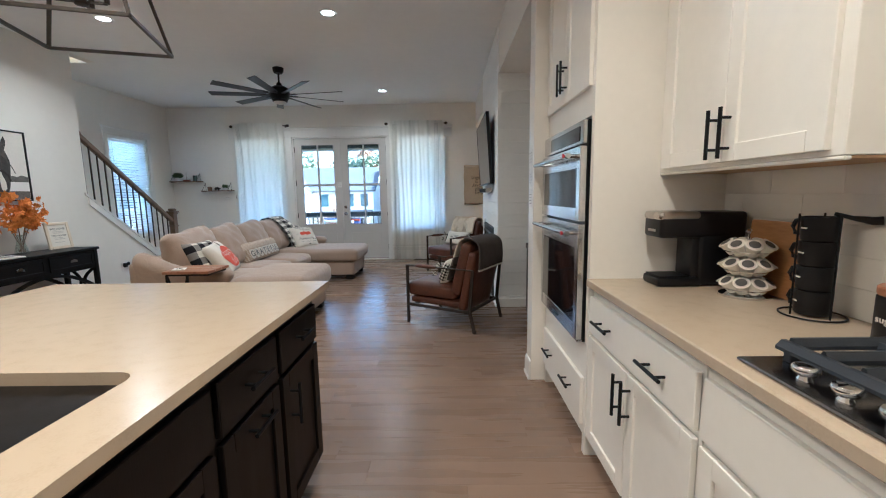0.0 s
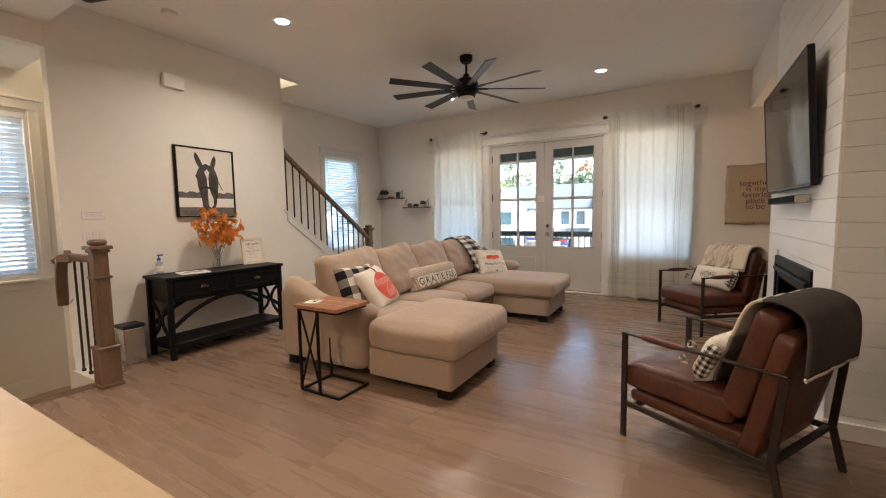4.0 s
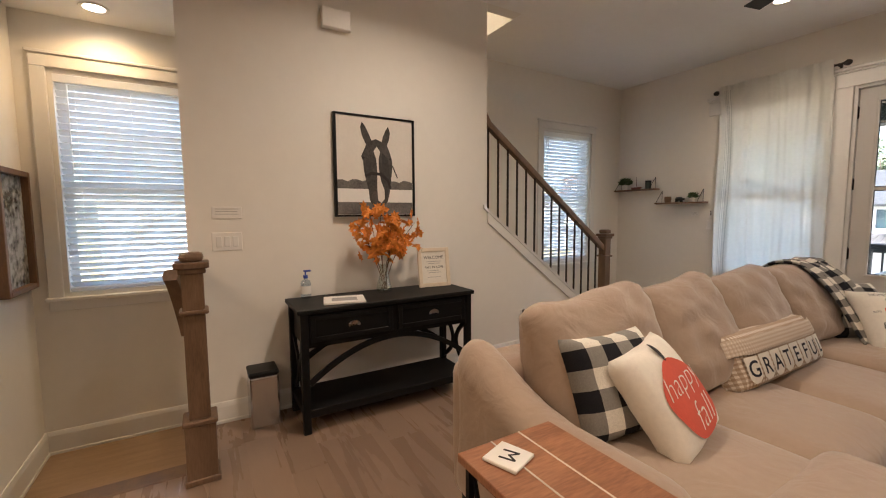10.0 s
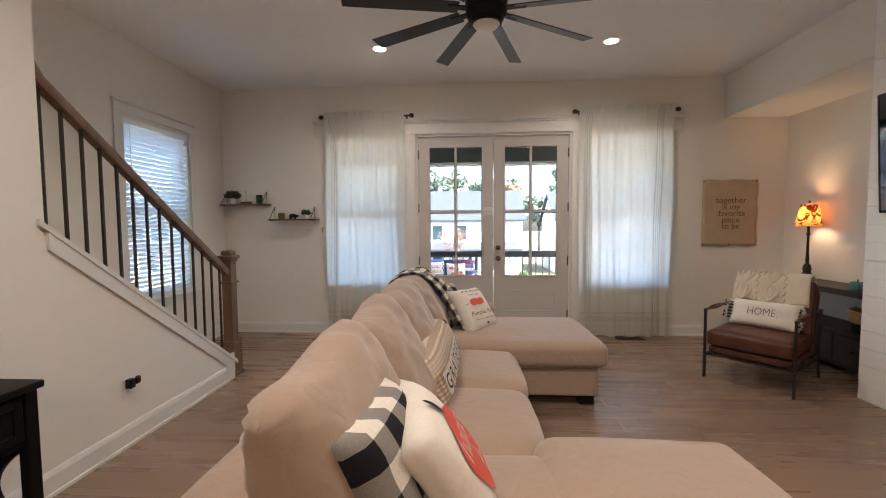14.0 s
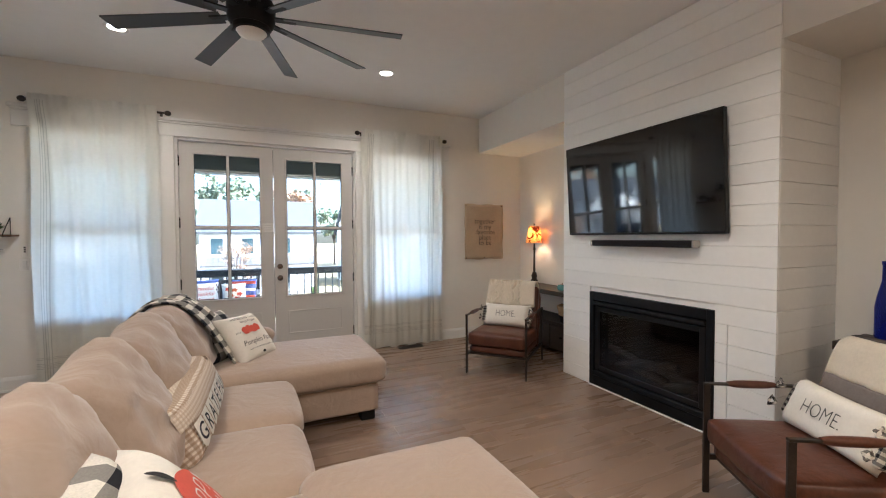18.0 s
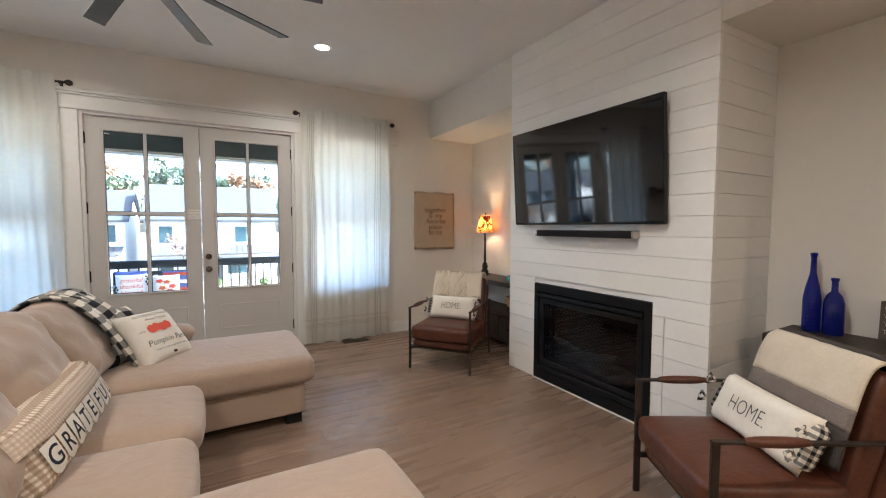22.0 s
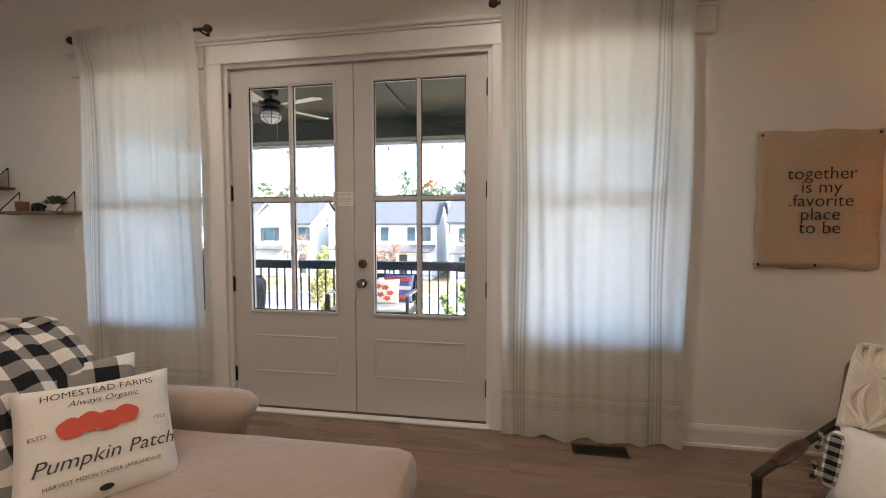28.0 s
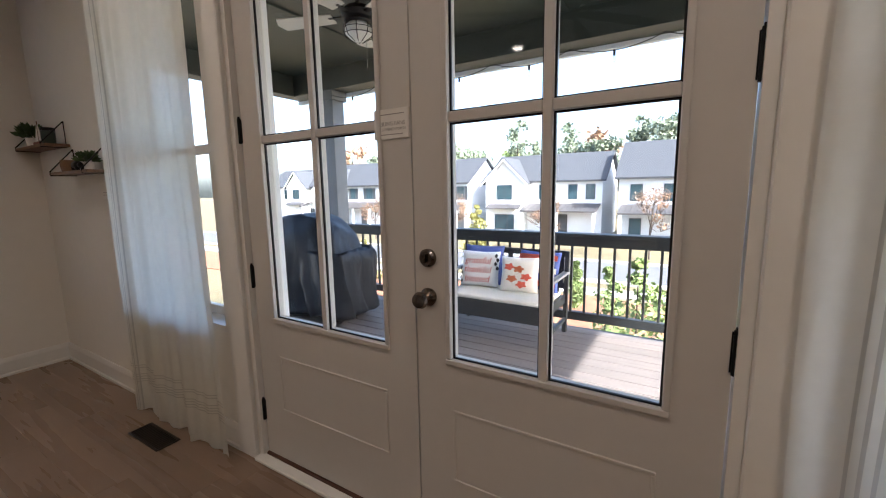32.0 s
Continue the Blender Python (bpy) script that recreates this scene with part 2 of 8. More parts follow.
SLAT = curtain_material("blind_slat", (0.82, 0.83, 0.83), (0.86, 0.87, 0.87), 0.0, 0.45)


# ---- mesh helpers ----
def box(x0, x1, y0, y1, z0, z1, bev=0.0, seg=1, bm=None):
    own = bmesh.new()
    bmesh.ops.create_cube(own, size=1)
    bmesh.ops.scale(own, vec=(x1 - x0, y1 - y0, z1 - z0), verts=own.verts)
    bmesh.ops.translate(own, vec=((x0 + x1) / 2, (y0 + y1) / 2, (z0 + z1) / 2), verts=own.verts)
    if bev:
        bev = min(bev, abs(x1 - x0) * 0.45, abs(y1 - y0) * 0.45, abs(z1 - z0) * 0.45)
        bmesh.ops.bevel(own, geom=own.edges[:], offset=bev, segments=seg, profile=0.5, affect="EDGES")
    return join(bm, own) if bm else own


def join(bm, other):
    me = bpy.data.meshes.new("tmp")
    other.to_mesh(me)
    other.free()
    bm.from_mesh(me)
    bpy.data.meshes.remove(me)
    return bm


def shifted(bm, m):
    bmesh.ops.transform(bm, matrix=m, verts=bm.verts)
    return bm


def cyl(p0, p1, r, seg=14, r2=None, bm=None, caps=True):
    own = bmesh.new()
    p0, p1 = Vector(p0), Vector(p1)
    bmesh.ops.create_cone(own, cap_ends=caps, segments=seg, radius1=r, radius2=r if r2 is None else r2, depth=(p1 - p0).length)
    q = Vector((0, 0, 1)).rotation_difference(p1 - p0).to_matrix().to_4x4()
    shifted(own, Matrix.Translation((p0 + p1) / 2) @ q)
    return join(bm, own) if bm else own


def bar(p0, p1, w, h, bev=0.003, bm=None, up=(0, 0, 1)):
    """A square bar from p0 to p1: w across, h along up."""
    p0, p1 = Vector(p0), Vector(p1)
    d = p1 - p0
    z = d.normalized()
    x = Vector(up).cross(z)
    x = x.normalized() if x.length > 1e-4 else Vector((1, 0, 0))
    y = z.cross(x)
    own = box(-w / 2, w / 2, -h / 2, h / 2, -d.length / 2, d.length / 2, bev)
    m = Matrix((x, y, z)).transposed().to_4x4()
    shifted(own, Matrix.Translation((p0 + p1) / 2) @ m)
    return join(bm, own) if bm else own


def lathe(profile, seg=20, bm=None):
    """A turned shape from (radius, height) pairs round the z axis."""
    own = bmesh.new()
    rings = []
    for r, z in profile:
        if r < 1e-5:
            rings.append([own.verts.new((0, 0, z))])
        else:
            rings.append([own.verts.new((r * math.cos(a * 2 * math.pi / seg), r * math.sin(a * 2 * math.pi / seg), z)) for a in range(seg)])
    for a, b in zip(rings, rings[1:]):
        for i in range(seg):
            j = (i + 1) % seg
            f = [a[i % len(a)], a[j % len(a)], b[j % len(b)], b[i % len(b)]]
            f = list(dict.fromkeys(f))
            if len(f) > 2:
                own.faces.new(f)
    bmesh.ops.recalc_face_normals(own, faces=own.faces)
    return join(bm, own) if bm else own


def tube(points, r, seg=8, bm=None):
    """A round rod swept along points."""
    own = bmesh.new()
    pts = [Vector(p) for p in points]
    rings = []
    ref = Vector((0, 0, 1))
    for i, p in enumerate(pts):
        d = (pts[min(i + 1, len(pts) - 1)] - pts[max(i - 1, 0)]).normalized()
        side = d.cross(ref)
        if side.length < 0.05:
            side = d.cross(Vector((1, 0.3, 0)))
        side.normalize()
        up = side.cross(d)
        rr = r[i] if isinstance(r, (list, tuple)) else r
        rings.append([own.verts.new(p + rr * (math.cos(2 * math.pi * k / seg) * side + math.sin(2 * math.pi * k / seg) * up)) for k in range(seg)])
    for a, b in zip(rings, rings[1:]):
        for k in range(seg):
            own.faces.new((a[k], a[(k + 1) % seg], b[(k + 1) % seg], b[k]))
    own.faces.new(rings[0])
    own.faces.new(rings[-1])
    bmesh.ops.recalc_face_normals(own, faces=own.faces)
    return join(bm, own) if bm else own


def prism(outline, depth, axis="y", at=0.0, bev=0.0, bm=None):
    """An outline of (u, v) pairs pushed through depth: axis x takes (y, z), y takes (x, z), z takes (x, y)."""
    own = bmesh.new()
    put = {"x": lambda u, v: (at, u, v), "y": lambda u, v: (u, at, v), "z": lambda u, v: (u, v, at)}[axis]
    vec = {"x": (depth, 0, 0), "y": (0, depth, 0), "z": (0, 0, depth)}[axis]
    f = own.faces.new([own.verts.new(put(u, v)) for u, v in outline])
    ext = bmesh.ops.extrude_face_region(own, geom=[f])
    bmesh.ops.translate(own, vec=vec, verts=[g for g in ext["geom"] if isinstance(g, bmesh.types.BMVert)])
    bmesh.ops.recalc_face_normals(own, faces=own.faces)
    if bev:
        bmesh.ops.bevel(own, geom=own.edges[:], offset=bev, segments=2, profile=0.5, affect="EDGES")
    return join(bm, own) if bm else own


def pillow_bm(w, h, t, puff=0.55, n=14, wrinkle=0.006, seed=0, flat=False):
    """A stuffed cushion, w by h, t thick, lying in the xz plane with its middle at the origin and pointed corners."""
    bm = bmesh.new()
    grid = {}
    for s in (1, -1):
        for i in range(n + 1):
            for j in range(n + 1):
                u, v = i / n * 2 - 1, j / n * 2 - 1
                edge = (1 - u ** 4) * (1 - v ** 4)
                d = max(edge, 0) ** puff * t / 2
                pin = 1 - 0.06 * (1 - abs(u) ** 2) * abs(v) ** 3
                pin2 = 1 - 0.06 * (1 - abs(v) ** 2) * abs(u) ** 3
                p = Vector((u * w / 2 * pin2, 0, v * h / 2 * pin))
                d += wrinkle * noise.noise(Vector((u * 3 + seed, v * 3, s))) * (1 if edge > 0.02 else 0)
                if i in (0, n) or j in (0, n):
                    key = (0, i, j)
                    d = 0
                else:
                    key = (s, i, j)
                if key not in grid:
                    p.y = -s * d
                    grid[key] = bm.verts.new(p)
    for s in (1, -1):
        for i in range(n):
            for j in range(n):
                ks = [(i, j), (i + 1, j), (i + 1, j + 1), (i, j + 1)]
                vs = [grid[(0, a, b) if a in (0, n) or b in (0, n) else (s, a, b)] for a, b in ks]
                bm.faces.new(vs if s == 1 else vs[::-1])
    return bm


def soft_box(x0, x1, y0, y1, z0, z1, r=0.06, puff=0.02, n=10, wob=0.008, seed=0.0, bm=None):
    """An upholstered block: rounded edges, a crowned top and slightly uneven faces."""
    own = bmesh.new()
    bmesh.ops.create_cube(own, size=2)
    bmesh.ops.subdivide_edges(own, edges=own.edges[:], cuts=n, use_grid_fill=True)
    hx, hy, hz = (x1 - x0) / 2, (y1 - y0) / 2, (z1 - z0) / 2
    c = Vector(((x0 + x1) / 2, (y0 + y1) / 2, (z0 + z1) / 2))
    r = min(r, hx, hy, hz)
    for v in own.verts:
        s = v.co.copy()
        # more rings near the edges
        q = Vector([math.copysign(abs(a) ** 0.75, a) for a in s])
        p = Vector((q.x * hx, q.y * hy, q.z * hz))
        core = Vector((max(-hx + r, min(hx - r, p.x)), max(-hy + r, min(hy - r, p.y)), max(-hz + r, min(hz - r, p.z))))
        d = p - core
        if d.length > 1e-6:
            p = core + d.normalized() * r
        top = (1 - q.x ** 2) * (1 - q.y ** 2)
        p.z += puff * top * (1 if q.z > 0 else 0)
        p.y += math.copysign(puff * 0.4, q.y) * (1 - q.x ** 2) * (1 - q.z ** 2) * (abs(q.y) > 0.9)
        p.x += math.copysign(puff * 0.4, q.x) * (1 - q.y ** 2) * (1 - q.z ** 2) * (abs(q.x) > 0.9)
        p += wob * noise.noise_vector((p + c) * 3.1 + Vector((seed, seed * 2, 0)))
        v.co = p + c
    return join(bm, own) if bm else own


def part(name, bm, material, parent=None, label="", smooth=False, angle=40):
    me = bpy.data.meshes.new(name)
    bm.to_mesh(me)
    bm.free()
    me.materials.append(material)
    if smooth:
        me.shade_smooth()
        if angle < 180:
            me.set_sharp_from_angle(angle=radians(angle))
    ob = new(name, me)
    if parent:
        ob.parent = parent
    if label:
        ob["label"] = label
    return ob


def thing(name, x, y, z, label, category, group="", rz=0.0):
    ob = new(name)
    ob.empty_display_size = 0.1
    ob.matrix_world = pose(x, y, z, 0, 0, rz)
    return tagged(ob, label, category, group)


def struct(name, bm, material, label="", smooth=False):
    ob = part(name, bm, material, None, label, smooth)
    return tagged(ob, kind="structure")


def text_bm(body, size, bm=None, extrude=0.0006, align="CENTER", squeeze=1.0, shear=0.0, thin=0.0):
    """Letters as flat raised meshes, in the xz plane, facing -y, middle at the origin."""
    cu = bpy.data.curves.new("letters", "FONT")
    cu.body, cu.size, cu.extrude, cu.align_x, cu.align_y, cu.shear = body, size, extrude, align, "CENTER", shear
    cu.resolution_u = 3
    cu.offset = -thin
    ob = bpy.data.objects.new("letters", cu)
    scene.collection.objects.link(ob)
    bpy.context.view_layer.update()
    me = ob.evaluated_get(bpy.context.evaluated_depsgraph_get()).to_mesh()
    own = bmesh.new()
    own.from_mesh(me)
    ob.to_mesh_clear()
    bpy.data.objects.remove(ob)
    bpy.data.curves.remove(cu)
    shifted(own, pose(0, 0, 0, 90) @ Matrix.Diagonal((squeeze, 1, 1, 1)))
    return join(bm, own) if bm else own


# ---- structure ----
H = 3.1
WX, EX, NY, SY = -4.82, 2.06, 8.39, -3.2      # inner faces: west, alcove and kitchen back wall, north, south


def wall_with_holes(name, axis, at, thick, u0, u1, z0, z1, holes, material=WALL, label=""):
    """A wall in the plane axis=at with openings (ua, ub, za, zb), thick metres to the outside."""
    us = sorted({u0, u1, *[h[0] for h in holes], *[h[1] for h in holes]})
    zs = sorted({z0, z1, *[h[2] for h in holes], *[h[3] for h in holes]})
    bm = bmesh.new()
    for ua, ub in zip(us, us[1:]):
        run = []
        for za, zb in zip(zs, zs[1:]):
            um, zm = (ua + ub) / 2, (za + zb) / 2
            solid = not any(h[0] < um < h[1] and h[2] < zm < h[3] for h in holes)
            if solid and run and abs(run[-1][1] - za) < 1e-6:
                run[-1][1] = zb
            elif solid:
                run.append([za, zb])
        for za, zb in run:
            a, b = min(at, at + thick), max(at, at + thick)
            if axis == "y":
                box(ua, ub, a, b, za, zb, bm=bm)
            else:
                box(a, b, ua, ub, za, zb, bm=bm)
    return struct(name, bm, material, label)


DOOR = (-2.335, -0.43, 0.0, 2.49)
WIN_W = (-3.5, -2.5, 0.62, 2.46)
WIN_E = (-0.24, 0.76, 0.62, 2.46)
wall_with_holes("wall_north", "y", NY, 0.2, WX - 0.2, EX + 0.2, -0.4, H, [DOOR, WIN_W, WIN_E], label="warm white painted wall")
WIN_1 = (2.2, 3.12, 0.75, 2.36)      # landing window, along y
WIN_2 = (6.86, 7.76, 0.66, 2.41)     # stair window, along y
wall_with_holes("wall_west", "x", WX, -0.2, SY, NY + 0.2, -1.2, H + 2.6, [WIN_1, WIN_2], label="warm white painted wall")
struct("wall_east", box(EX, EX + 0.2, SY, NY, -0.2, H), WALL, "warm white painted wall")
struct("wall_south", box(WX, EX, SY - 0.2, SY, -1.2, H), WALL, "warm white painted wall")
struct("wall_stair", box(-3.94, -3.82, 3.0, 5.24, -1.2, H + 2.6), WALL, "warm white painted wall beside the stairs")
struct("wall_landing", box(WX, -3.4, 1.91, 2.03, -1.2, H), WALL, "warm white painted wall beside the landing")
struct("wall_beside_landing", box(-3.52, -3.4, SY, 1.91, -0.2, H), WALL, "warm white painted wall")

# ceiling, with the stair opening left free west of the stair wall
bm = box(-3.82, EX + 0.2, SY, NY + 0.2, H, H + 0.25)
box(WX - 0.2, -3.82, 5.62, NY + 0.2, H, H + 0.25, bm=bm)
box(WX - 0.2, -3.82, SY, 2.9, H, H + 0.25, bm=bm)
struct("ceiling", bm, CEIL, "white painted ceiling")
struct("ceiling_upper", box(WX - 0.2, -3.7, 2.8, 5.9, H + 2.4, H + 2.6), CEIL)
struct("wall_upper", box(-3.94, -3.82, 5.24, 5.7, H, H + 2.4), WALL)
struct("wall_upper_north", box(WX, -3.82, 5.62, 5.74, H + 0.25, H + 2.4), WALL)
struct("ceiling_landing", box(WX, -3.943, 2.03, 3.1, 2.72, 2.82), CEIL)
struct("bulkhead", box(-3.82, -1.4, SY, 3.02, 2.87, H - 0.003, 0.003), CEIL, "white boxed-in beam under the ceiling")
struct("header_landing", box(-3.94, -3.823, 2.03, 2.998, 2.69, H), WALL)

# floors
struct("floor", box(-3.36, EX, SY, NY, -0.2, -0.012), DARKTREAD)
bm = box(-3.94, -3.36, 3.0, NY, -0.2, -0.012)
box(WX, -3.94, 5.24, NY, -0.2, -0.012, bm=bm)
struct("floor_west", bm, DARKTREAD)
struct("floor_landing", box(WX, -3.62, 2.03, 5.2, -0.6, -0.4), DARKTREAD, "dark wood stair landing")
struct("stair_tread_down", box(-3.64, -3.36, 2.03, 3.0, -0.6, -0.2), DARKTREAD)
struct("nosing", box(-3.42, -3.3, 2.03, 2.98, -0.03, 0.004, 0.006), OAKSTAIN, "wood stair nosing at the floor edge")


def baseboard(name, x0, y0, x1, y1, inward, h=0.135, z=0.0):
    """A moulded board along a wall from one point to another; inward is the way into the room."""
    d = Vector((x1 - x0, y1 - y0, 0))
    n = Vector((*inward, 0))
    prof = [(0, 0), (0.022, 0), (0.022, 0.018), (0.015, 0.022), (0.015, h - 0.03), (0.011, h - 0.014), (0.006, h), (0, h)]
    bm = bmesh.new()
    a = [bm.verts.new(Vector((x0, y0, z + v)) + n * u) for u, v in prof]
    b = [bm.verts.new(Vector((x1, y1, z + v)) + n * u) for u, v in prof]
    for i in range(len(prof)):
        j = (i + 1) % len(prof)
        bm.faces.new((a[i], a[j], b[j], b[i]))
    bm.faces.new(a)
    bm.faces.new(b)
    bmesh.ops.recalc_face_normals(bm, faces=bm.faces)
    return struct(name, bm, TRIM, "white moulded baseboard")


baseboard("baseboard", WX, NY, -2.47, NY, (0, -1))
baseboard("baseboard", -0.3, NY, EX, NY, (0, -1))
baseboard("baseboard", WX, 6.9, WX, NY, (1, 0))
baseboard("baseboard", -3.82, 3.0, -3.82, 6.72, (1, 0))
baseboard("baseboard", WX, 2.03, WX, 3.0, (1, 0), h=0.17, z=-0.4)
baseboard("baseboard", WX, 2.03, -3.45, 2.03, (0, 1), h=0.17, z=-0.4)
baseboard("baseboard", EX, 2.98, EX, 4.7, (-1, 0))
baseboard("baseboard", EX, 6.6, EX, NY, (-1, 0))
baseboard("baseboard", -3.4, SY, -3.4, 2.03, (1, 0))

# fireplace breast, its upper wall over the alcoves, kitchen end wall
BX = 1.335
bm = box(BX + 0.015, EX - 0.003, 4.715, 5.073, 0, H - 0.003)
box(BX + 0.015, EX - 0.003, 6.235, 6.595, 0, H - 0.003, bm=bm)
box(BX + 0.015, EX - 0.003, 5.073, 6.235, 0.895, H - 0.003, bm=bm)
box(BX + 0.5, EX - 0.003, 5.073, 6.235, 0, 0.895, bm=bm)
breast = struct("wall_fireplace", bm, SHIPLAP, "white shiplap fireplace breast")
struct("header_north", box(BX + 0.01, EX - 0.003, 6.596, NY - 0.003, 2.61, H - 0.003), WALL, "white wall above the alcove")
struct("header_south", box(BX + 0.01, EX - 0.003, 2.97, 4.714, 2.61, H - 0.003), WALL, "white wall above the alcove")
struct("wall_kitchen_end", box(1.345, EX - 0.003, 2.815, 2.968, 0, H - 0.003), CABINET, "white painted end panel beside the ovens")
baseboard("baseboard", 1.345, 2.815, 1.345, 2.968, (-1, 0))


# ---- french doors and windows ----
def french_door(name, x0, x1, hinge_left):
    d = tagged(new(name), "white closed french door with four glass panes", "door", kind="structure")
    d.matrix_world = pose(x0, 8.42, 0.03)
    w, h, t = x1 - x0, 2.43, 0.045
    g0, g1, k0, k1 = 0.14, w - 0.14, 0.71, 2.3
    bm = box(0, g0, 0, t, 0, h)
    box(g1, w, 0, t, 0, h, bm=bm)
    box(g0, g1, 0, t, 0, k0, bm=bm)
    box(g0, g1, 0, t, k1, h, bm=bm)
    slab = part("slab", bm, BACKLITDOOR, d)
    # raised moulding round the glass and round the bottom panel
    def ring(a0, a1, b0, b1, wd, out, nm):
        bm = box(a0 - wd, a1 + wd, -out, 0.002, b0 - wd, b0, 0.003)
        box(a0 - wd, a1 + wd, -out, 0.002, b1, b1 + wd, 0.003, bm=bm)
        box(a0 - wd, a0, -out, 0.002, b0, b1, 0.003, bm=bm)
        box(a1, a1 + wd, -out, 0.002, b0, b1, 0.003, bm=bm)
        return part(nm, bm, BACKLITDOOR, d)
    ring(g0, g1, k0, k1, 0.02, 0.009, "glass_moulding")
    ring(g0 + 0.014, g1 - 0.014, 0.265, 0.515, 0.012, 0.0035, "panel_moulding")
    gm, km = w / 2, (k0 + k1) / 2
    bm = box(gm - 0.014, gm + 0.014, -0.004, t + 0.004, k0, k1, 0.003)
    box(g0, gm - 0.014, -0.004, t + 0.004, km - 0.016, km + 0.016, 0.003, bm=bm)
    box(gm + 0.014, g1, -0.004, t + 0.004, km - 0.016, km + 0.016, 0.003, bm=bm)
    part("muntin", bm, BACKLITDOOR, d)
    for a, b in ((g0, gm - 0.014), (gm + 0.014, g1)):
        for c, e in ((k0, km - 0.016), (km + 0.016, k1)):
            p = part("pane", box(a, b, 0.018, 0.024, c, e), PANE, d)
            p.visible_shadow = False
            bm = box(a, a + 0.006, 0.01, 0.017, c, e)
            box(b - 0.006, b, 0.01, 0.017, c, e, bm=bm)
            box(a + 0.006, b - 0.006, 0.01, 0.017, c, c + 0.006, bm=bm)
            box(a + 0.006, b - 0.006, 0.01, 0.017, e - 0.006, e, bm=bm)
            part("gasket", bm, BLACKPLASTIC, d, "dark glazing bead")
    hx = -0.006 if hinge_left else w + 0.006
    for z in (0.225, 0.893, 1.553, 2.215):
        bm = cyl((hx, -0.006, z - 0.055), (hx, -0.006, z + 0.055), 0.009, 10)
        box(hx - 0.012, hx + 0.012, -0.004, 0.004, z - 0.05, z + 0.05, bm=bm)
        cyl((hx, -0.006, z + 0.055), (hx, -0.006, z + 0.062), 0.006, 8, bm=bm)
        part("hinge", bm, BLACKMETAL, d, "black hinge")
    return d


french_door("door_1", -2.305, -1.378, True)
dr = french_door("door_2", -1.372, -0.462, False)
bm = lathe([(0, 0), (0.03, 0), (0.032, 0.008), (0.026, 0.012), (0.011, 0.016), (0.011, 0.035), (0.024, 0.045), (0.029, 0.058), (0.024, 0.07), (0, 0.074)], 20)
part("knob", shifted(bm, pose(0.055, 0, 0.92, 90)), AGEDNICKEL, dr, "dark nickel knob", True)
bm = lathe([(0, 0), (0.031, 0), (0.031, 0.012), (0.024, 0.02), (0, 0.021)], 20)
shifted(bm, pose(0.055, 0, 1.055, 90))
box(0.05, 0.06, -0.034, -0.018, 1.04, 1.07, 0.002, bm=bm)
part("deadbolt", bm, AGEDNICKEL, dr, "dark nickel deadbolt", True)
# stop, threshold, casing and moulded head
bm = box(-2.335, -2.309, 8.392, 8.58, 0, 2.49)
box(-0.458, -0.43, 8.392, 8.58, 0, 2.49, bm=bm)
box(-2.309, -0.458, 8.392, 8.58, 2.464, 2.49, bm=bm)
struct("door_jamb", bm, TRIM)
struct("threshold", box(-2.335, -0.43, 8.41, 8.59, 0.0, 0.026, 0.004), mat("red_brown_sill", (0.075, 0.03, 0.018), 0.5, vary=0.2), "dark red-brown door sill")
struct("threshold_edge", box(-2.335, -0.43, 8.355, 8.409, 0.0, 0.022, 0.006), TRIM, "pale threshold strip")


def casing(name, x0, x1, z0, z1, y, wd=0.095, sill=True, head=True):
    bm = box(x0 - wd, x0, y - 0.02, y, z0, z1, 0.004)
    box(x1, x1 + wd, y - 0.02, y, z0, z1, 0.004, bm=bm)
    box(x0 - wd, x1 + wd, y - 0.02, y, z1, z1 + wd, 0.004, bm=bm)
    if sill:
        box(x0 - wd - 0.02, x1 + wd + 0.02, y - 0.04, y, z0 - 0.03, z0, 0.006, bm=bm)
        box(x0 - wd, x1 + wd, y - 0.018, y, z0 - 0.11, z0 - 0.03, 0.004, bm=bm)
    return bm


bm = box(-2.47, -2.335, 8.366, NY, 0, 2.49, 0.004)
box(-0.43, -0.3, 8.366, NY, 0, 2.49, 0.004, bm=bm)
box(-2.47, -0.3, 8.366, NY, 2.49, 2.62, 0.004, bm=bm)
box(-3.6, -2.47, 8.368, NY, 2.47, 2.62, 0.004, bm=bm)
box(-0.3, 0.86, 8.368, NY, 2.47, 2.62, 0.004, bm=bm)
box(-3.6, 0.86, 8.355, NY, 2.62, 2.64, 0.004, bm=bm)
box(-3.62, 0.88, 8.34, NY, 2.64, 2.675, 0.008, bm=bm)
struct("door_casing", bm, TRIM, "white casing with a moulded head over doors and windows")


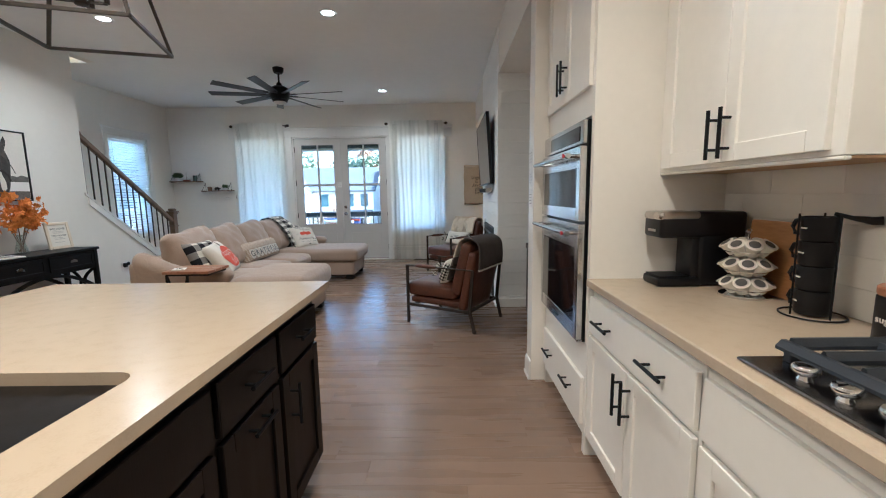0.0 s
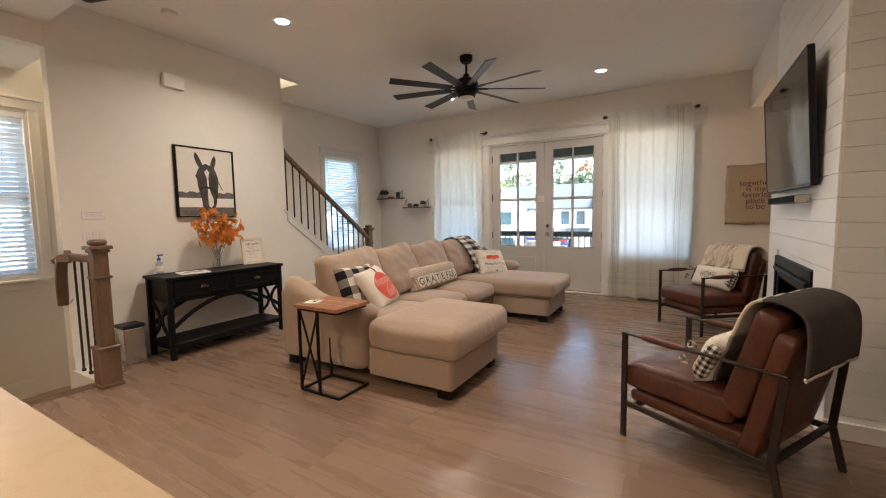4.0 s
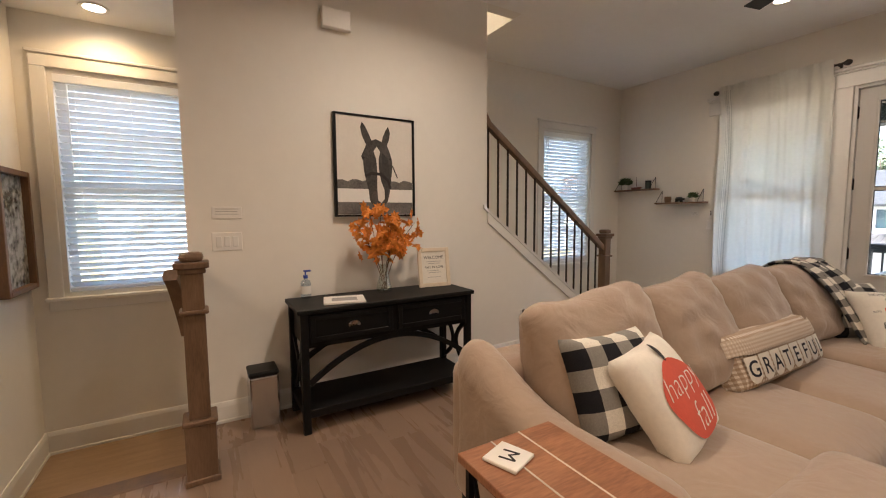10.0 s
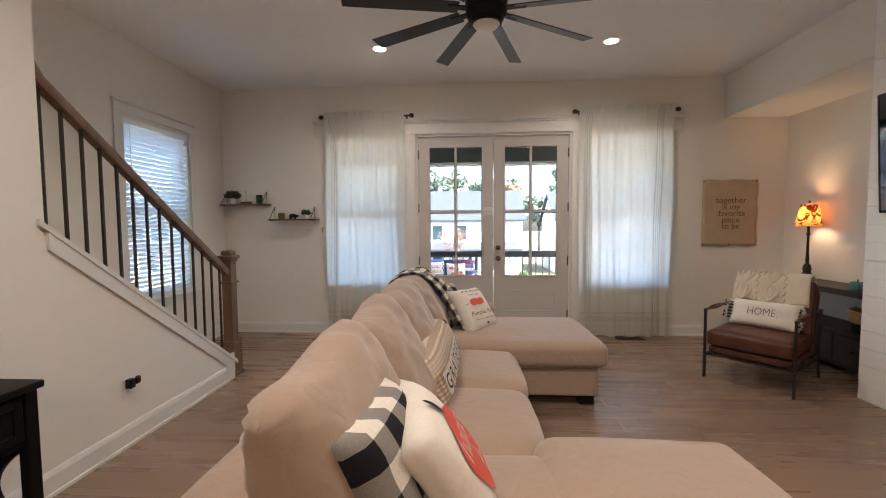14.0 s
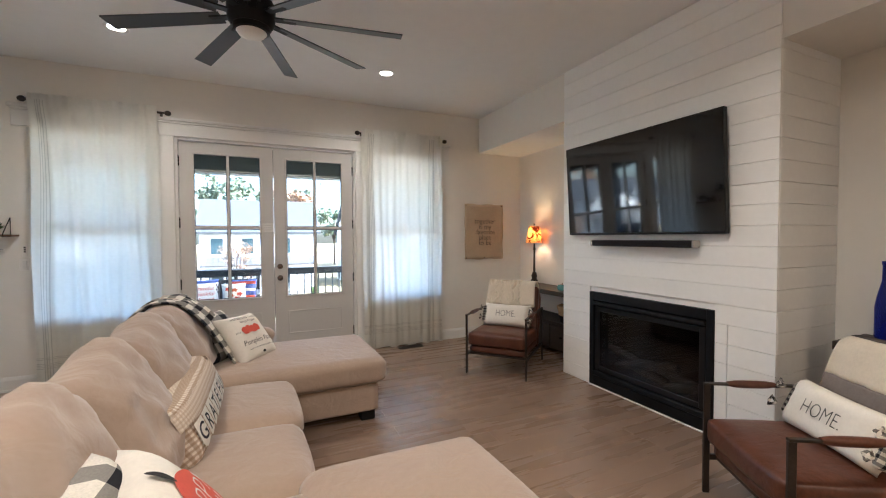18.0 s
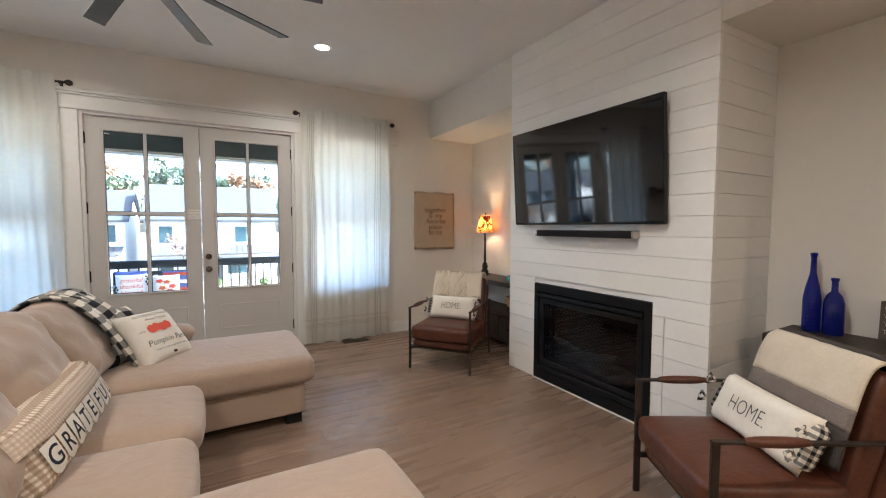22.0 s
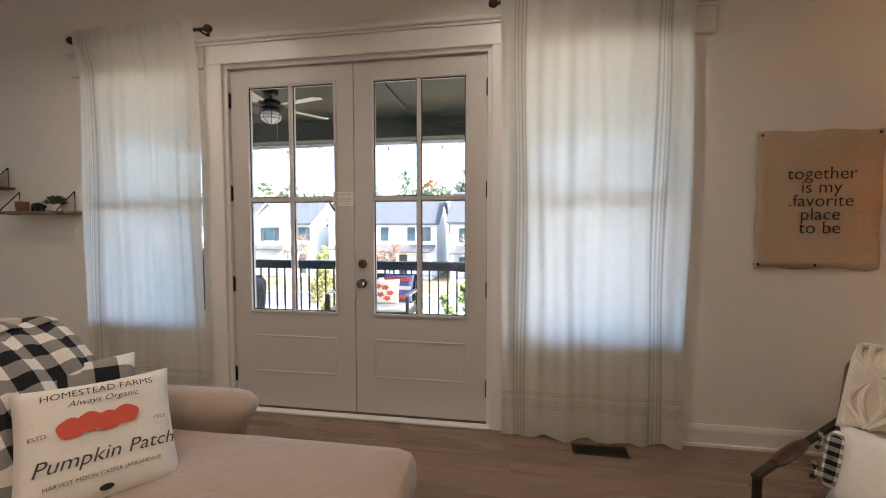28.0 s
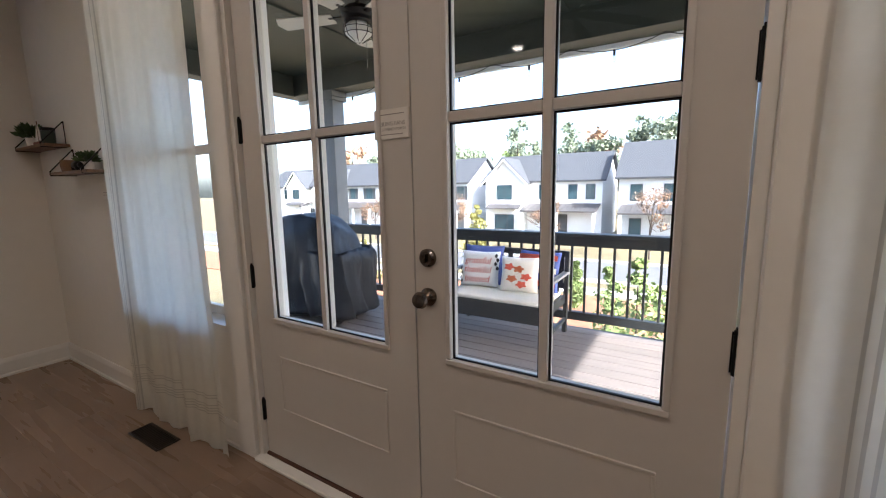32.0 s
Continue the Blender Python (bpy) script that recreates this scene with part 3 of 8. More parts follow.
def window(name, axis, at, u0, u1, z0, z1, out, label):
    """A double-hung window set in its opening; out is +1 or -1, the way outside."""
    w = tagged(new(name), label, "window", kind="structure")
    def bx(ua, ub, d0, d1, za, zb, bev=0.0, bm=None):
        a, b = sorted((at + out * d0, at + out * d1))
        return box(ua, ub, a, b, za, zb, bev, bm=bm) if axis == "y" else box(a, b, ua, ub, za, zb, bev, bm=bm)
    bm = bx(u0, u0 + 0.03, 0.0, 0.19, z0, z1)
    bx(u1 - 0.03, u1, 0.0, 0.19, z0, z1, bm=bm)
    bx(u0 + 0.03, u1 - 0.03, 0.0, 0.19, z1 - 0.03, z1, bm=bm)
    bx(u0 + 0.03, u1 - 0.03, 0.0, 0.19, z0, z0 + 0.03, bm=bm)
    part("window_frame", bm, TRIM, w)
    zm = (z0 + z1) / 2
    for za, zb, d in ((z0 + 0.03, zm + 0.02, 0.1), (zm - 0.02, z1 - 0.03, 0.135)):
        a, b = u0 + 0.03, u1 - 0.03
        bm = bx(a, a + 0.045, d, d + 0.03, za, zb, 0.003)
        bx(b - 0.045, b, d, d + 0.03, za, zb, 0.003, bm=bm)
        bx(a + 0.045, b - 0.045, d, d + 0.03, za, za + 0.05, 0.003, bm=bm)
        bx(a + 0.045, b - 0.045, d, d + 0.03, zb - 0.045, zb, 0.003, bm=bm)
        sash = part("sash", bm, TRIM, w)
        p = part("pane", bx(a + 0.045, b - 0.045, d + 0.012, d + 0.017, za + 0.05, zb - 0.045), PANE, w)
        p.visible_shadow = False
    return w


window("window_1", "y", NY, *WIN_W[:2], *WIN_W[2:], 1, "white double-hung window behind a sheer curtain")
window("window_2", "y", NY, *WIN_E[:2], *WIN_E[2:], 1, "white double-hung window behind a sheer curtain")
window("window_3", "x", WX, *WIN_1[:2], *WIN_1[2:], -1, "white double-hung window behind slatted blinds")
window("window_4", "x", WX, *WIN_2[:2], *WIN_2[2:], -1, "white double-hung window behind slatted blinds")


def side_casing(u0, u1, z0, z1):
    x, wd = WX, 0.085
    bm = box(x, x + 0.02, u0 - wd, u0, z0, z1, 0.004)
    box(x, x + 0.02, u1, u1 + wd, z0, z1, 0.004, bm=bm)
    box(x, x + 0.022, u0 - wd, u1 + wd, z1, z1 + wd, 0.004, bm=bm)
    box(x, x + 0.034, u0 - wd - 0.015, u1 + wd + 0.015, z1 + wd, z1 + wd + 0.025, 0.006, bm=bm)
    box(x, x + 0.045, u0 - wd - 0.015, u1 + wd + 0.015, z0 - 0.03, z0, 0.006, bm=bm)
    box(x, x + 0.018, u0 - wd, u1 + wd, z0 - 0.1, z0 - 0.03, 0.004, bm=bm)
    struct("window_casing", bm, TRIM, "white window casing")


side_casing(*WIN_1)
side_casing(*WIN_2)


def blind(u0, u1, z0, z1, tilt, n, label):
    b = thing("window_blind", WX - 0.03, (u0 + u1) / 2, z0, label, "blind")
    w = u1 - u0 - 0.07
    hgt = z1 - z0
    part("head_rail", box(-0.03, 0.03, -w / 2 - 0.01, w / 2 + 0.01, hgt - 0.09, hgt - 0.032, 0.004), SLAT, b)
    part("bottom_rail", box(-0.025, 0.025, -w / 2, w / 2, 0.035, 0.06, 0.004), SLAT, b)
    me = None
    for i in range(n):
        z = 0.085 + (hgt - 0.2) * i / (n - 1)
        if me is None:
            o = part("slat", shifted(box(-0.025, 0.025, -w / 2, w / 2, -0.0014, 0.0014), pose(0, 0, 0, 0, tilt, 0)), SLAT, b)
            me = o.data
        else:
            o = new("slat", me)
            o.parent = b
        o.location = (0, 0, z)
    for y in (-w * 0.38, 0, w * 0.38):
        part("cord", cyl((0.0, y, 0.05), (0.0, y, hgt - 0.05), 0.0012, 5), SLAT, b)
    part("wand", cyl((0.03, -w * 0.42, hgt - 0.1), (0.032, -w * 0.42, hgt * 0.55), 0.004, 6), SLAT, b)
    return b


blind(*WIN_1, -43, 32, "white wooden slatted blinds, half open")
blind(*WIN_2, -40, 36, "white wooden slatted blinds, half open")


def curtain(x0, x1, seed, bands):
    """A gathered sheer panel hung from rod to floor, with woven stripe bands."""
    c = thing("curtain", (x0 + x1) / 2, 8.3, 0, "long sheer white linen curtain with grey woven stripes", "curtain", "curtains beside the french doors")
    w, nx, nz = x1 - x0, 150, 34
    bm = bmesh.new()
    rnd = random.Random(seed)
    ph = [rnd.uniform(0, 6.28) for _ in range(6)]
    rows = []
    for k in range(nz + 1):
        z = 0.015 + 2.74 * k / nz
        r = []
        for i in range(nx + 1):
            u = i / nx
            g = 0.4 + 0.6 * (1 - z / 2.7)
            d = 0.008 * math.sin(u * 43 + ph[0] + 0.9 * math.sin(u * 9 + ph[1])) + 0.005 * math.sin(u * 77 + ph[2] + z * 0.5) + 0.014 * g * math.sin(u * 19 + ph[3] + z * 0.6)
            if z > 2.72:
                d = d * 1.3 + 0.006 * math.sin(u * 120 + ph[3])
            elif z > 2.6:
                d *= 0.6
            # the heading is threaded over the rod and hides it
            d -= 0.036 * max(0.0, min(1.0, (z - 2.5) / 0.14))
            x = (u - 0.5) * w * (1 - 0.012 * math.sin(z * 2 + ph[4])) + 0.008 * math.sin(z * 3.1 + u * 14 + ph[5])
            r.append(bm.verts.new((x, d, z + 0.012 * math.sin(u * 30 + ph[1]) * (k == 0))))
        rows.append(r)
    for a, b in zip(rows, rows[1:]):
        for i in range(nx):
            bm.faces.new((a[i], a[i + 1], b[i + 1], b[i]))
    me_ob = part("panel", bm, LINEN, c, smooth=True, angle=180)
    # woven stripes follow the cloth
    def stripe(xa, xb, za, zb):
        sb = bmesh.new()
        ia, ib = int(xa * nx), int(xb * nx)
        src = me_ob.data.vertices
        ka, kb = (za - 0.015) / 2.74 * nz, (zb - 0.015) / 2.74 * nz
        vs = []
        cols = range(ia, ib + 1)
        lev = [ka, kb] if kb - ka < 2 else [ka] + list(range(int(ka) + 1, int(kb) + 1)) + [kb]
        for kk in lev:
            k0 = min(int(kk), nz - 1)
            f = kk - k0
            line = []
            for i in cols:
                p = src[k0 * (nx + 1) + i].co.lerp(src[(k0 + 1) * (nx + 1) + i].co, f)
                line.append(sb.verts.new(p + Vector((0, -0.002, 0))))
            vs.append(line)
        for a, b in zip(vs, vs[1:]):
            for i in range(len(a) - 1):
                sb.faces.new((a[i], a[i + 1], b[i + 1], b[i]))
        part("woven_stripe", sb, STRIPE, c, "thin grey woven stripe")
    for z in (0.2, 0.215, 0.23, 0.245, 0.285, 0.3):
        stripe(0, 1, z, z + 0.005)
    for u in bands:
        for k in range(4):
            stripe(u + 0.02 * k, u + 0.02 * k + 0.0067, 0.02, 2.7)
    return c


curtain(-3.45, -2.45, 3, (0.06,))
curtain(-0.37, 0.72, 8, (0.08, 0.82))


def curtain_rod(x0, x1, ball0, ball1):
    r = thing("curtain_rod", (x0 + x1) / 2, 8.29, 2.7, "dark bronze curtain rod with curled ends", "curtain rod", "curtain rods")
    h = (x1 - x0) / 2
    part("rod", cyl((-h, 0, 0), (h, 0, 0), 0.011, 12), IRON, r, smooth=True)
    for s in (-1, 1):
        bm = lathe([(0, -0.03), (0.016, -0.026), (0.026, -0.008), (0.027, 0.008), (0.016, 0.026), (0, 0.03)], 14)
        part("finial", shifted(bm, pose(s * (h + 0.012), 0, 0, 0, 90, 0)), IRON, r, smooth=True)
        bm = cyl((s * (h - 0.06), 0, -0.004), (s * (h - 0.06), 0.096, -0.004), 0.007, 8)
        box(s * (h - 0.06) - 0.012, s * (h - 0.06) + 0.012, 0.09, 0.099, -0.04, 0.03, 0.003, bm=bm)
        part("bracket", bm, IRON, r)
    return r


curtain_rod(-3.475, -2.38, 0, 1)
curtain_rod(-0.41, 0.745, 1, 0)

# ---- sofa ----
def sofa():
    s = thing("sectional_sofa", -1.6, 5.7, 0, "beige fabric U-shaped sectional sofa with two chaises", "sofa")
    ox, oy = 1.6, -5.7
    def sb(n, x0, x1, y0, y1, z0, z1, r, puff, wob=0.006, seed=0.0, rn=10, tilt=None, label=""):
        bm = soft_box(x0 + ox, x1 + ox, y0 + oy, y1 + oy, z0, z1, r, puff, rn, wob, seed)
        if tilt:
            c = Vector(((x0 + x1) / 2 + ox, (y0 + y1) / 2 + oy, z0))
            shifted(bm, Matrix.Translation(c) @ pose(0, 0, 0, 0, tilt, 0) @ Matrix.Translation(-c))
        return part(n, bm, SOFAFAB, s, label, True, 180)
    sb("back_frame", -2.44, -2.2, 4.0, 7.2, 0.07, 0.7, 0.07, 0.01, 0.008, 1, 14)
    sb("base", -2.22, -1.42, 4.1, 7.36, 0.07, 0.3, 0.02, 0.0, 0.003, 2, 12)
    sb("chaise_base", -1.45, -0.72, 4.03, 4.86, 0.07, 0.29, 0.02, 0.0, 0.003, 3)
    sb("chaise_base", -1.45, -0.72, 6.36, 7.2, 0.07, 0.29, 0.02, 0.0, 0.003, 4)
    sb("chaise_cushion", -2.15, -0.67, 4.17, 4.9, 0.28, 0.47, 0.075, 0.035, 0.007, 5, 12)
    sb("chaise_cushion_front", -1.44, -0.66, 3.99, 4.97, 0.285, 0.515, 0.075, 0.038, 0.007, 6, 14)
    sb("seat_cushion", -2.15, -1.36, 4.92, 5.59, 0.28, 0.45, 0.075, 0.035, 0.008, 7, 12)
    sb("seat_cushion", -2.15, -1.35, 5.6, 6.3, 0.28, 0.45, 0.075, 0.035, 0.008, 8, 12)
    sb("chaise_cushion", -2.15, -0.655, 6.31, 7.25, 0.285, 0.483, 0.065, 0.022, 0.007, 9, 14)
    for k, (a, b) in enumerate(((4.21, 4.96), (4.92, 5.58), (5.54, 6.26), (6.22, 7.04))):
        cw = b - a + 0.02
        bm = pillow_bm(cw, 0.6, 0.34, 0.4, 26, 0.018, 11 + k)
        for v in bm.verts:
            c = v.co
            c.y *= 1.12 - 0.42 * (c.z / 0.28)
            # creases running in from the upper corners, and a slack top edge
            for sx in (-1, 1):
                dx, dz = c.x - sx * cw / 2, c.z - 0.3
                r = math.hypot(dx, dz)
                if abs(c.y) > 0.035:
                    c.y += math.copysign(0.011, c.y) * math.sin(math.atan2(dz, dx) * 17 + k) * math.exp(-(r / 0.2) ** 2) * min(1, r / 0.06)
            top = max(0, c.z / 0.3)
            e = 2 * c.x / cw
            c.z += 0.036 * top * e - 0.06 * top * abs(e) ** 7
            c.z -= 0.02 * top ** 2 * (1 - e * e) - 0.012 * noise.noise(Vector((c.x * 5 + k, k * 3.3, 0))) * top
            c += 0.009 * noise.noise_vector(c * 6 + Vector((k * 5, 0, 0)))
        shifted(bm, Matrix.Translation((-2.12 + ox, (a + b) / 2 + oy, 0.7)) @ pose(0, 0, 0, -17, 0, 90))
        part("back_cushion", bm, SOFAFAB, s, "", True, 180)
    for y0, y1, sd in ((3.99, 4.2, 21), (7.22, 7.44, 22)):
        north = y0 > 6
        bm = soft_box(-2.42 + ox, -1.42 + ox, y0 + oy, y1 + oy, 0.07, 0.605 if north else 0.62, 0.1, 0.0, 14, 0.006, sd)
        for v in bm.verts:
            f = max(0, min(1, (-0.25 - (v.co.x)) / 0.65))
            if v.co.z > 0.3 and not north:
                v.co.z += 0.2 * f * f * (3 - 2 * f) * (v.co.z - 0.3) / 0.32
            # the padded top overhangs the narrower lower part
            if v.co.x > -0.1:
                v.co.x -= 0.07 * min(1, max(0, (0.54 - v.co.z) / 0.14))
        part("arm", bm, SOFAFAB, s, "", True, 180)
    for x, y in ((-0.8, 4.11), (-0.8, 4.8), (-0.8, 6.43), (-0.8, 7.12), (-2.35, 4.1), (-2.35, 7.35), (-1.5, 5.0), (-1.5, 6.2)):
        part("foot", box(x + ox - 0.055, x + ox + 0.055, y + oy - 0.05, y + oy + 0.05, 0, 0.075, 0.006), BLACKWOOD, s, "black block foot")
    return s


sofa()


# ---- stairs ----
SL = -0.755
def knee_z(y):
    return 1.371 + SL * (y - 5.247)


bm = prism([(5.24, -0.1), (6.82, -0.1), (6.82, knee_z(6.82) - 0.03), (5.24, knee_z(5.24) - 0.03)], -0.12, "x", -3.82)
struct("wall_stair_knee", bm, WALL, "white sloping knee wall beside the stairs")
bm = prism([(5.2, knee_z(5.2) - 0.03), (6.86, knee_z(6.86) - 0.03), (6.86, knee_z(6.86)), (5.2, knee_z(5.2))], -0.165, "x", -3.798)
prism([(5.245, knee_z(5.245) - 0.12), (6.82, knee_z(6.82) - 0.12), (6.82, knee_z(6.82) - 0.03), (5.245, knee_z(5.245) - 0.03)], 0.016, "x", -3.82, bm=bm)
box(-3.82, -3.804, 6.7, 6.818, 0, 0.235, 0.002, bm=bm)
struct("trim_stair", bm, TRIM, "white sloping cap and trim on the knee wall")
stair = tagged(new("stairs"), "carpet-free wooden stairs going up beside the wall", "stairs", kind="structure")
for k in range(13):
    z, y = 0.19 * (k + 1), 6.86 - 0.2517 * k
    if z > H + 0.5:
        break
    part("riser", box(WX, -3.945, y - 0.02, y, z - 0.19, z - 0.03), TRIM, stair)
    part("tread", box(WX, -3.945, y - 0.29, y + 0.025, z - 0.03, z, 0.008), DARKTREAD, stair)


def newel(name, x, y, z0, top, w, label):
    n = thing(name, x, y, z0, label, "newel post", "newel posts")
    h = top - z0
    part("plinth", box(-w * 0.72, w * 0.72, -w * 0.72, w * 0.72, 0, 0.3, 0.004), OAKSTAIN, n)
    part("moulding", box(-w * 0.8, w * 0.8, -w * 0.8, w * 0.8, 0.3, 0.325, 0.006), OAKSTAIN, n)
    part("shoe_moulding", box(-w * 0.82, w * 0.82, -w * 0.82, w * 0.82, 0, 0.03, 0.004), OAKSTAIN, n)
    part("shaft", box(-w / 2, w / 2, -w / 2, w / 2, 0.325, h - 0.1, 0.004), OAKSTAIN, n)
    part("collar", box(-w * 0.66, w * 0.66, -w * 0.66, w * 0.66, h - 0.3, h - 0.28, 0.006), OAKSTAIN, n)
    bm = box(-w * 0.62, w * 0.62, -w * 0.62, w * 0.62, h - 0.1, h - 0.075, 0.004)
    box(-w * 0.78, w * 0.78, -w * 0.78, w * 0.78, h - 0.075, h - 0.045, 0.005, bm=bm)
    box(-w * 0.55, w * 0.55, -w * 0.55, w * 0.55, h - 0.045, h, 0.02, 2, bm=bm)
    part("cap", bm, OAKSTAIN, n)
    return n


newel("newel_post", -3.88, 6.9, 0, 1.15, 0.09, "brown stained wooden newel post at the foot of the stairs")
newel("newel_post", -3.25, 3.03, 0, 1.15, 0.095, "brown stained wooden newel post beside the landing")
rail = thing("stair_railing", -3.88, 5.24, 0, "brown wooden handrail with black iron balusters", "railing")
def rail_z(y):
    return 2.13 - 0.745 * (y - 5.285)


prof = [(-0.028, -0.03), (0.028, -0.03), (0.034, -0.005), (0.026, 0.022), (0, 0.03), (-0.026, 0.022), (-0.034, -0.005)]
def sweep_rail(pts, scale=1.0):
    bm = bmesh.new()
    rings = []
    pts = [Vector(p) for p in pts]
    for i, p in enumerate(pts):
        d = (pts[min(i + 1, len(pts) - 1)] - pts[max(i - 1, 0)]).normalized()
        side = d.cross(Vector((0, 0, 1)))
        side = side.normalized() if side.length > 0.1 else Vector((0, 1, 0))
        up = side.cross(d)
        rings.append([bm.verts.new(p + scale * (u * side + v * up)) for u, v in prof])
    for a, b in zip(rings, rings[1:]):
        for i in range(len(prof)):
            j = (i + 1) % len(prof)
            bm.faces.new((a[i], a[j], b[j], b[i]))
    bm.faces.new(rings[0])
    bm.faces.new(rings[-1])
    bmesh.ops.recalc_face_normals(bm, faces=bm.faces)
    return bm


part("handrail", sweep_rail([(0, 6.87 - 5.24, rail_z(6.87)), (0, 0.06, rail_z(5.3)), (0, 0.02, rail_z(5.3) + 0.06), (0, 0.0, rail_z(5.3) + 0.1)]), OAKSTAIN, rail, "brown wooden handrail", True)
for k in range(14):
    y = 5.3 + 0.112 * k
    if y > 6.82:
        break
    zb, zt = knee_z(y) - 0.004, rail_z(y) - 0.02
    bm = box(-0.007, 0.007, y - 5.247, y - 5.233, zb, zt)
    box(-0.013, 0.013, y - 5.253, y - 5.227, zb, zb + 0.025, 0.003, bm=bm)
    part("baluster", bm, IRON, rail, "black iron baluster")

lrail = thing("landing_railing", -3.5, 3.03, 0, "brown curved handrail with black iron balusters beside the landing", "railing")
struct("curb_landing", box(-3.82, -3.2, 2.985, 3.1, -0.4, 0.03, 0.004), TRIM, "white curb under the landing railing")
cz = 1.0
part("handrail", sweep_rail([(0.22, 0, cz), (-0.2, 0, cz), (-0.28, -0.02, cz), (-0.31, -0.06, cz - 0.01), (-0.3, -0.1, cz - 0.04)]), OAKSTAIN, lrail, "short level handrail", True)
part("down_rail", sweep_rail([(-0.1 - 0.26 * f - 0.02 * math.sin(math.pi * f), -0.11 + 0.06 * f, cz + 0.005 - 0.4 * f ** 1.5 - 0.03 * math.sin(math.pi * f)) for f in [q / 14 for q in range(15)]], 1.15), OAKSTAIN, lrail, "curved handrail going down", True)
part("rosette", cyl((-0.3, -0.03, cz), (-0.3, 0.0, cz), 0.055, 24), OAKSTAIN, lrail, "round wooden rosette", True)
part("rail_bracket", tube([(-0.33, -0.05, cz - 0.38), (-0.325, -0.02, cz - 0.4), (-0.31, 0.0, cz - 0.36)], 0.006, 8), NICKEL, lrail, "metal rail bracket")
for k in range(3):
    x = -0.22 + 0.14 * k
    bm = box(x - 0.007, x + 0.007, -0.007, 0.007, 0.03, cz - 0.02)
    box(x - 0.013, x + 0.013, -0.013, 0.013, 0.03, 0.055, 0.003, bm=bm)
    part("baluster", bm, IRON, lrail, "black iron baluster")

# ---- shiplap boards on the fireplace breast ----
def board(u0, u1, z0, z1, face):
    if face == "front":
        b = box(BX, BX + 0.0148, u0, u1, z0, z1, 0.002)
    elif face == "south":
        b = box(u0, u1, 4.7, 4.7148, z0, z1, 0.002)
    else:
        b = box(u0, u1, 6.5952, 6.61, z0, z1, 0.002)
    part("board", b, SHIPLAP, breast)


rows, pitch = 23, 3.097 / 23
for k in range(rows):
    z0, z1 = k * pitch + 0.001, (k + 1) * pitch - 0.001
    if k == 0:
        z0 = 0.0
    cuts = []
    if z0 < 0.88:
        cuts = [(4.701, 4.984), (4.988, 5.071), (6.237, 6.609)] if z1 < 0.86 else [(4.701, 5.071), (6.237, 6.609)]
        if z1 > 0.9:
            cuts = [(4.701, 5.071), (6.237, 6.609)]
    else:
        cuts = [(4.701, 6.609)]
    for a, b in cuts:
        board(a, b, z0, z1, "front")
    board(BX + 0.0152, EX - 0.004, z0, z1, "south")
    board(BX + 0.0152, EX - 0.004, z0, z1, "north")
struct("baseboard", box(1.31, 1.334, 4.69, 5.071, 0.0, 0.02, 0.004), TRIM)
struct("baseboard", box(1.33, EX, 4.68, 4.7, 0.0, 0.1, 0.004), TRIM)


# ---- fireplace ----
CHARRED = mat("charred_log", (0.12, 0.09, 0.07), 0.9, two=(0.03, 0.025, 0.02), scale=12, bump=0.8, bump_scale=30, bump_dist=0.01)
def fireplace():
    f = thing("gas_fireplace", 1.335, 5.654, 0, "black metal gas fireplace insert with glass front and ceramic logs", "fireplace")
    w, h = 0.58, 0.893
    for y0, y1, z0, z1 in ((-w, -w + 0.05, 0.012, h), (w - 0.05, w, 0.012, h), (-w + 0.05, w - 0.05, h - 0.075, h), (-w + 0.05, w - 0.05, 0.012, 0.1)):
        part("surround", box(-0.012, 0.02, y0, y1, z0, z1, 0.003), BLACKMETAL, f)
    part("hood", box(-0.03, 0.02, -w + 0.055, w - 0.055, h - 0.12, h - 0.085, 0.008), BLACKMETAL, f)
    part("lower_louvre", box(-0.02, 0.02, -w + 0.055, w - 0.055, 0.105, 0.15, 0.006), BLACKMETAL, f)
    for y0, y1, z0, z1 in ((-w + 0.06, -w + 0.105, 0.16, h - 0.13), (w - 0.105, w - 0.06, 0.16, h - 0.13), (-w + 0.105, w - 0.105, h - 0.175, h - 0.13), (-w + 0.105, w - 0.105, 0.16, 0.2)):
        part("door_frame", box(0.0, 0.02, y0, y1, z0, z1, 0.003), BLACKPLASTIC, f)
    part("glass", box(0.012, 0.016, -w + 0.1, w - 0.1, 0.19, h - 0.17), FIREGLASS, f)
    bm = box(0.02, 0.45, -w + 0.02, w - 0.02, 0.012, 0.17)
    box(0.43, 0.46, -w + 0.02, w - 0.02, 0.17, 0.88, bm=bm)
    box(0.03, 0.43, -w + 0.02, -w + 0.05, 0.17, 0.88, bm=bm)
    box(0.03, 0.43, w - 0.05, w - 0.02, 0.17, 0.88, bm=bm)
    box(0.03, 0.43, -w + 0.02, w - 0.02, 0.85, 0.88, bm=bm)
    part("firebox", bm, BLACKMETAL, f)
    rnd = random.Random(4)
    for k in range(6):
        a = rnd.uniform(-0.5, 0.5)
        y = -0.3 + 0.12 * k
        z = 0.23 + 0.05 * (k % 3)
        pts = [(0.12 + 0.03 * (k % 2) + 0.1 * math.sin(a) * t, y + 0.17 * math.cos(a) * t, z + 0.04 * t * (1 if k % 2 else -1)) for t in (-1, -0.5, 0, 0.5, 1)]
        part("log", tube(pts, [0.03, 0.04, 0.042, 0.038, 0.028], 9), CHARRED, f, "charred ceramic log", True)
    part("hearth_strip", box(-0.02, 0.0, -w, w, 0.0, 0.012, 0.003), TRIM, f)


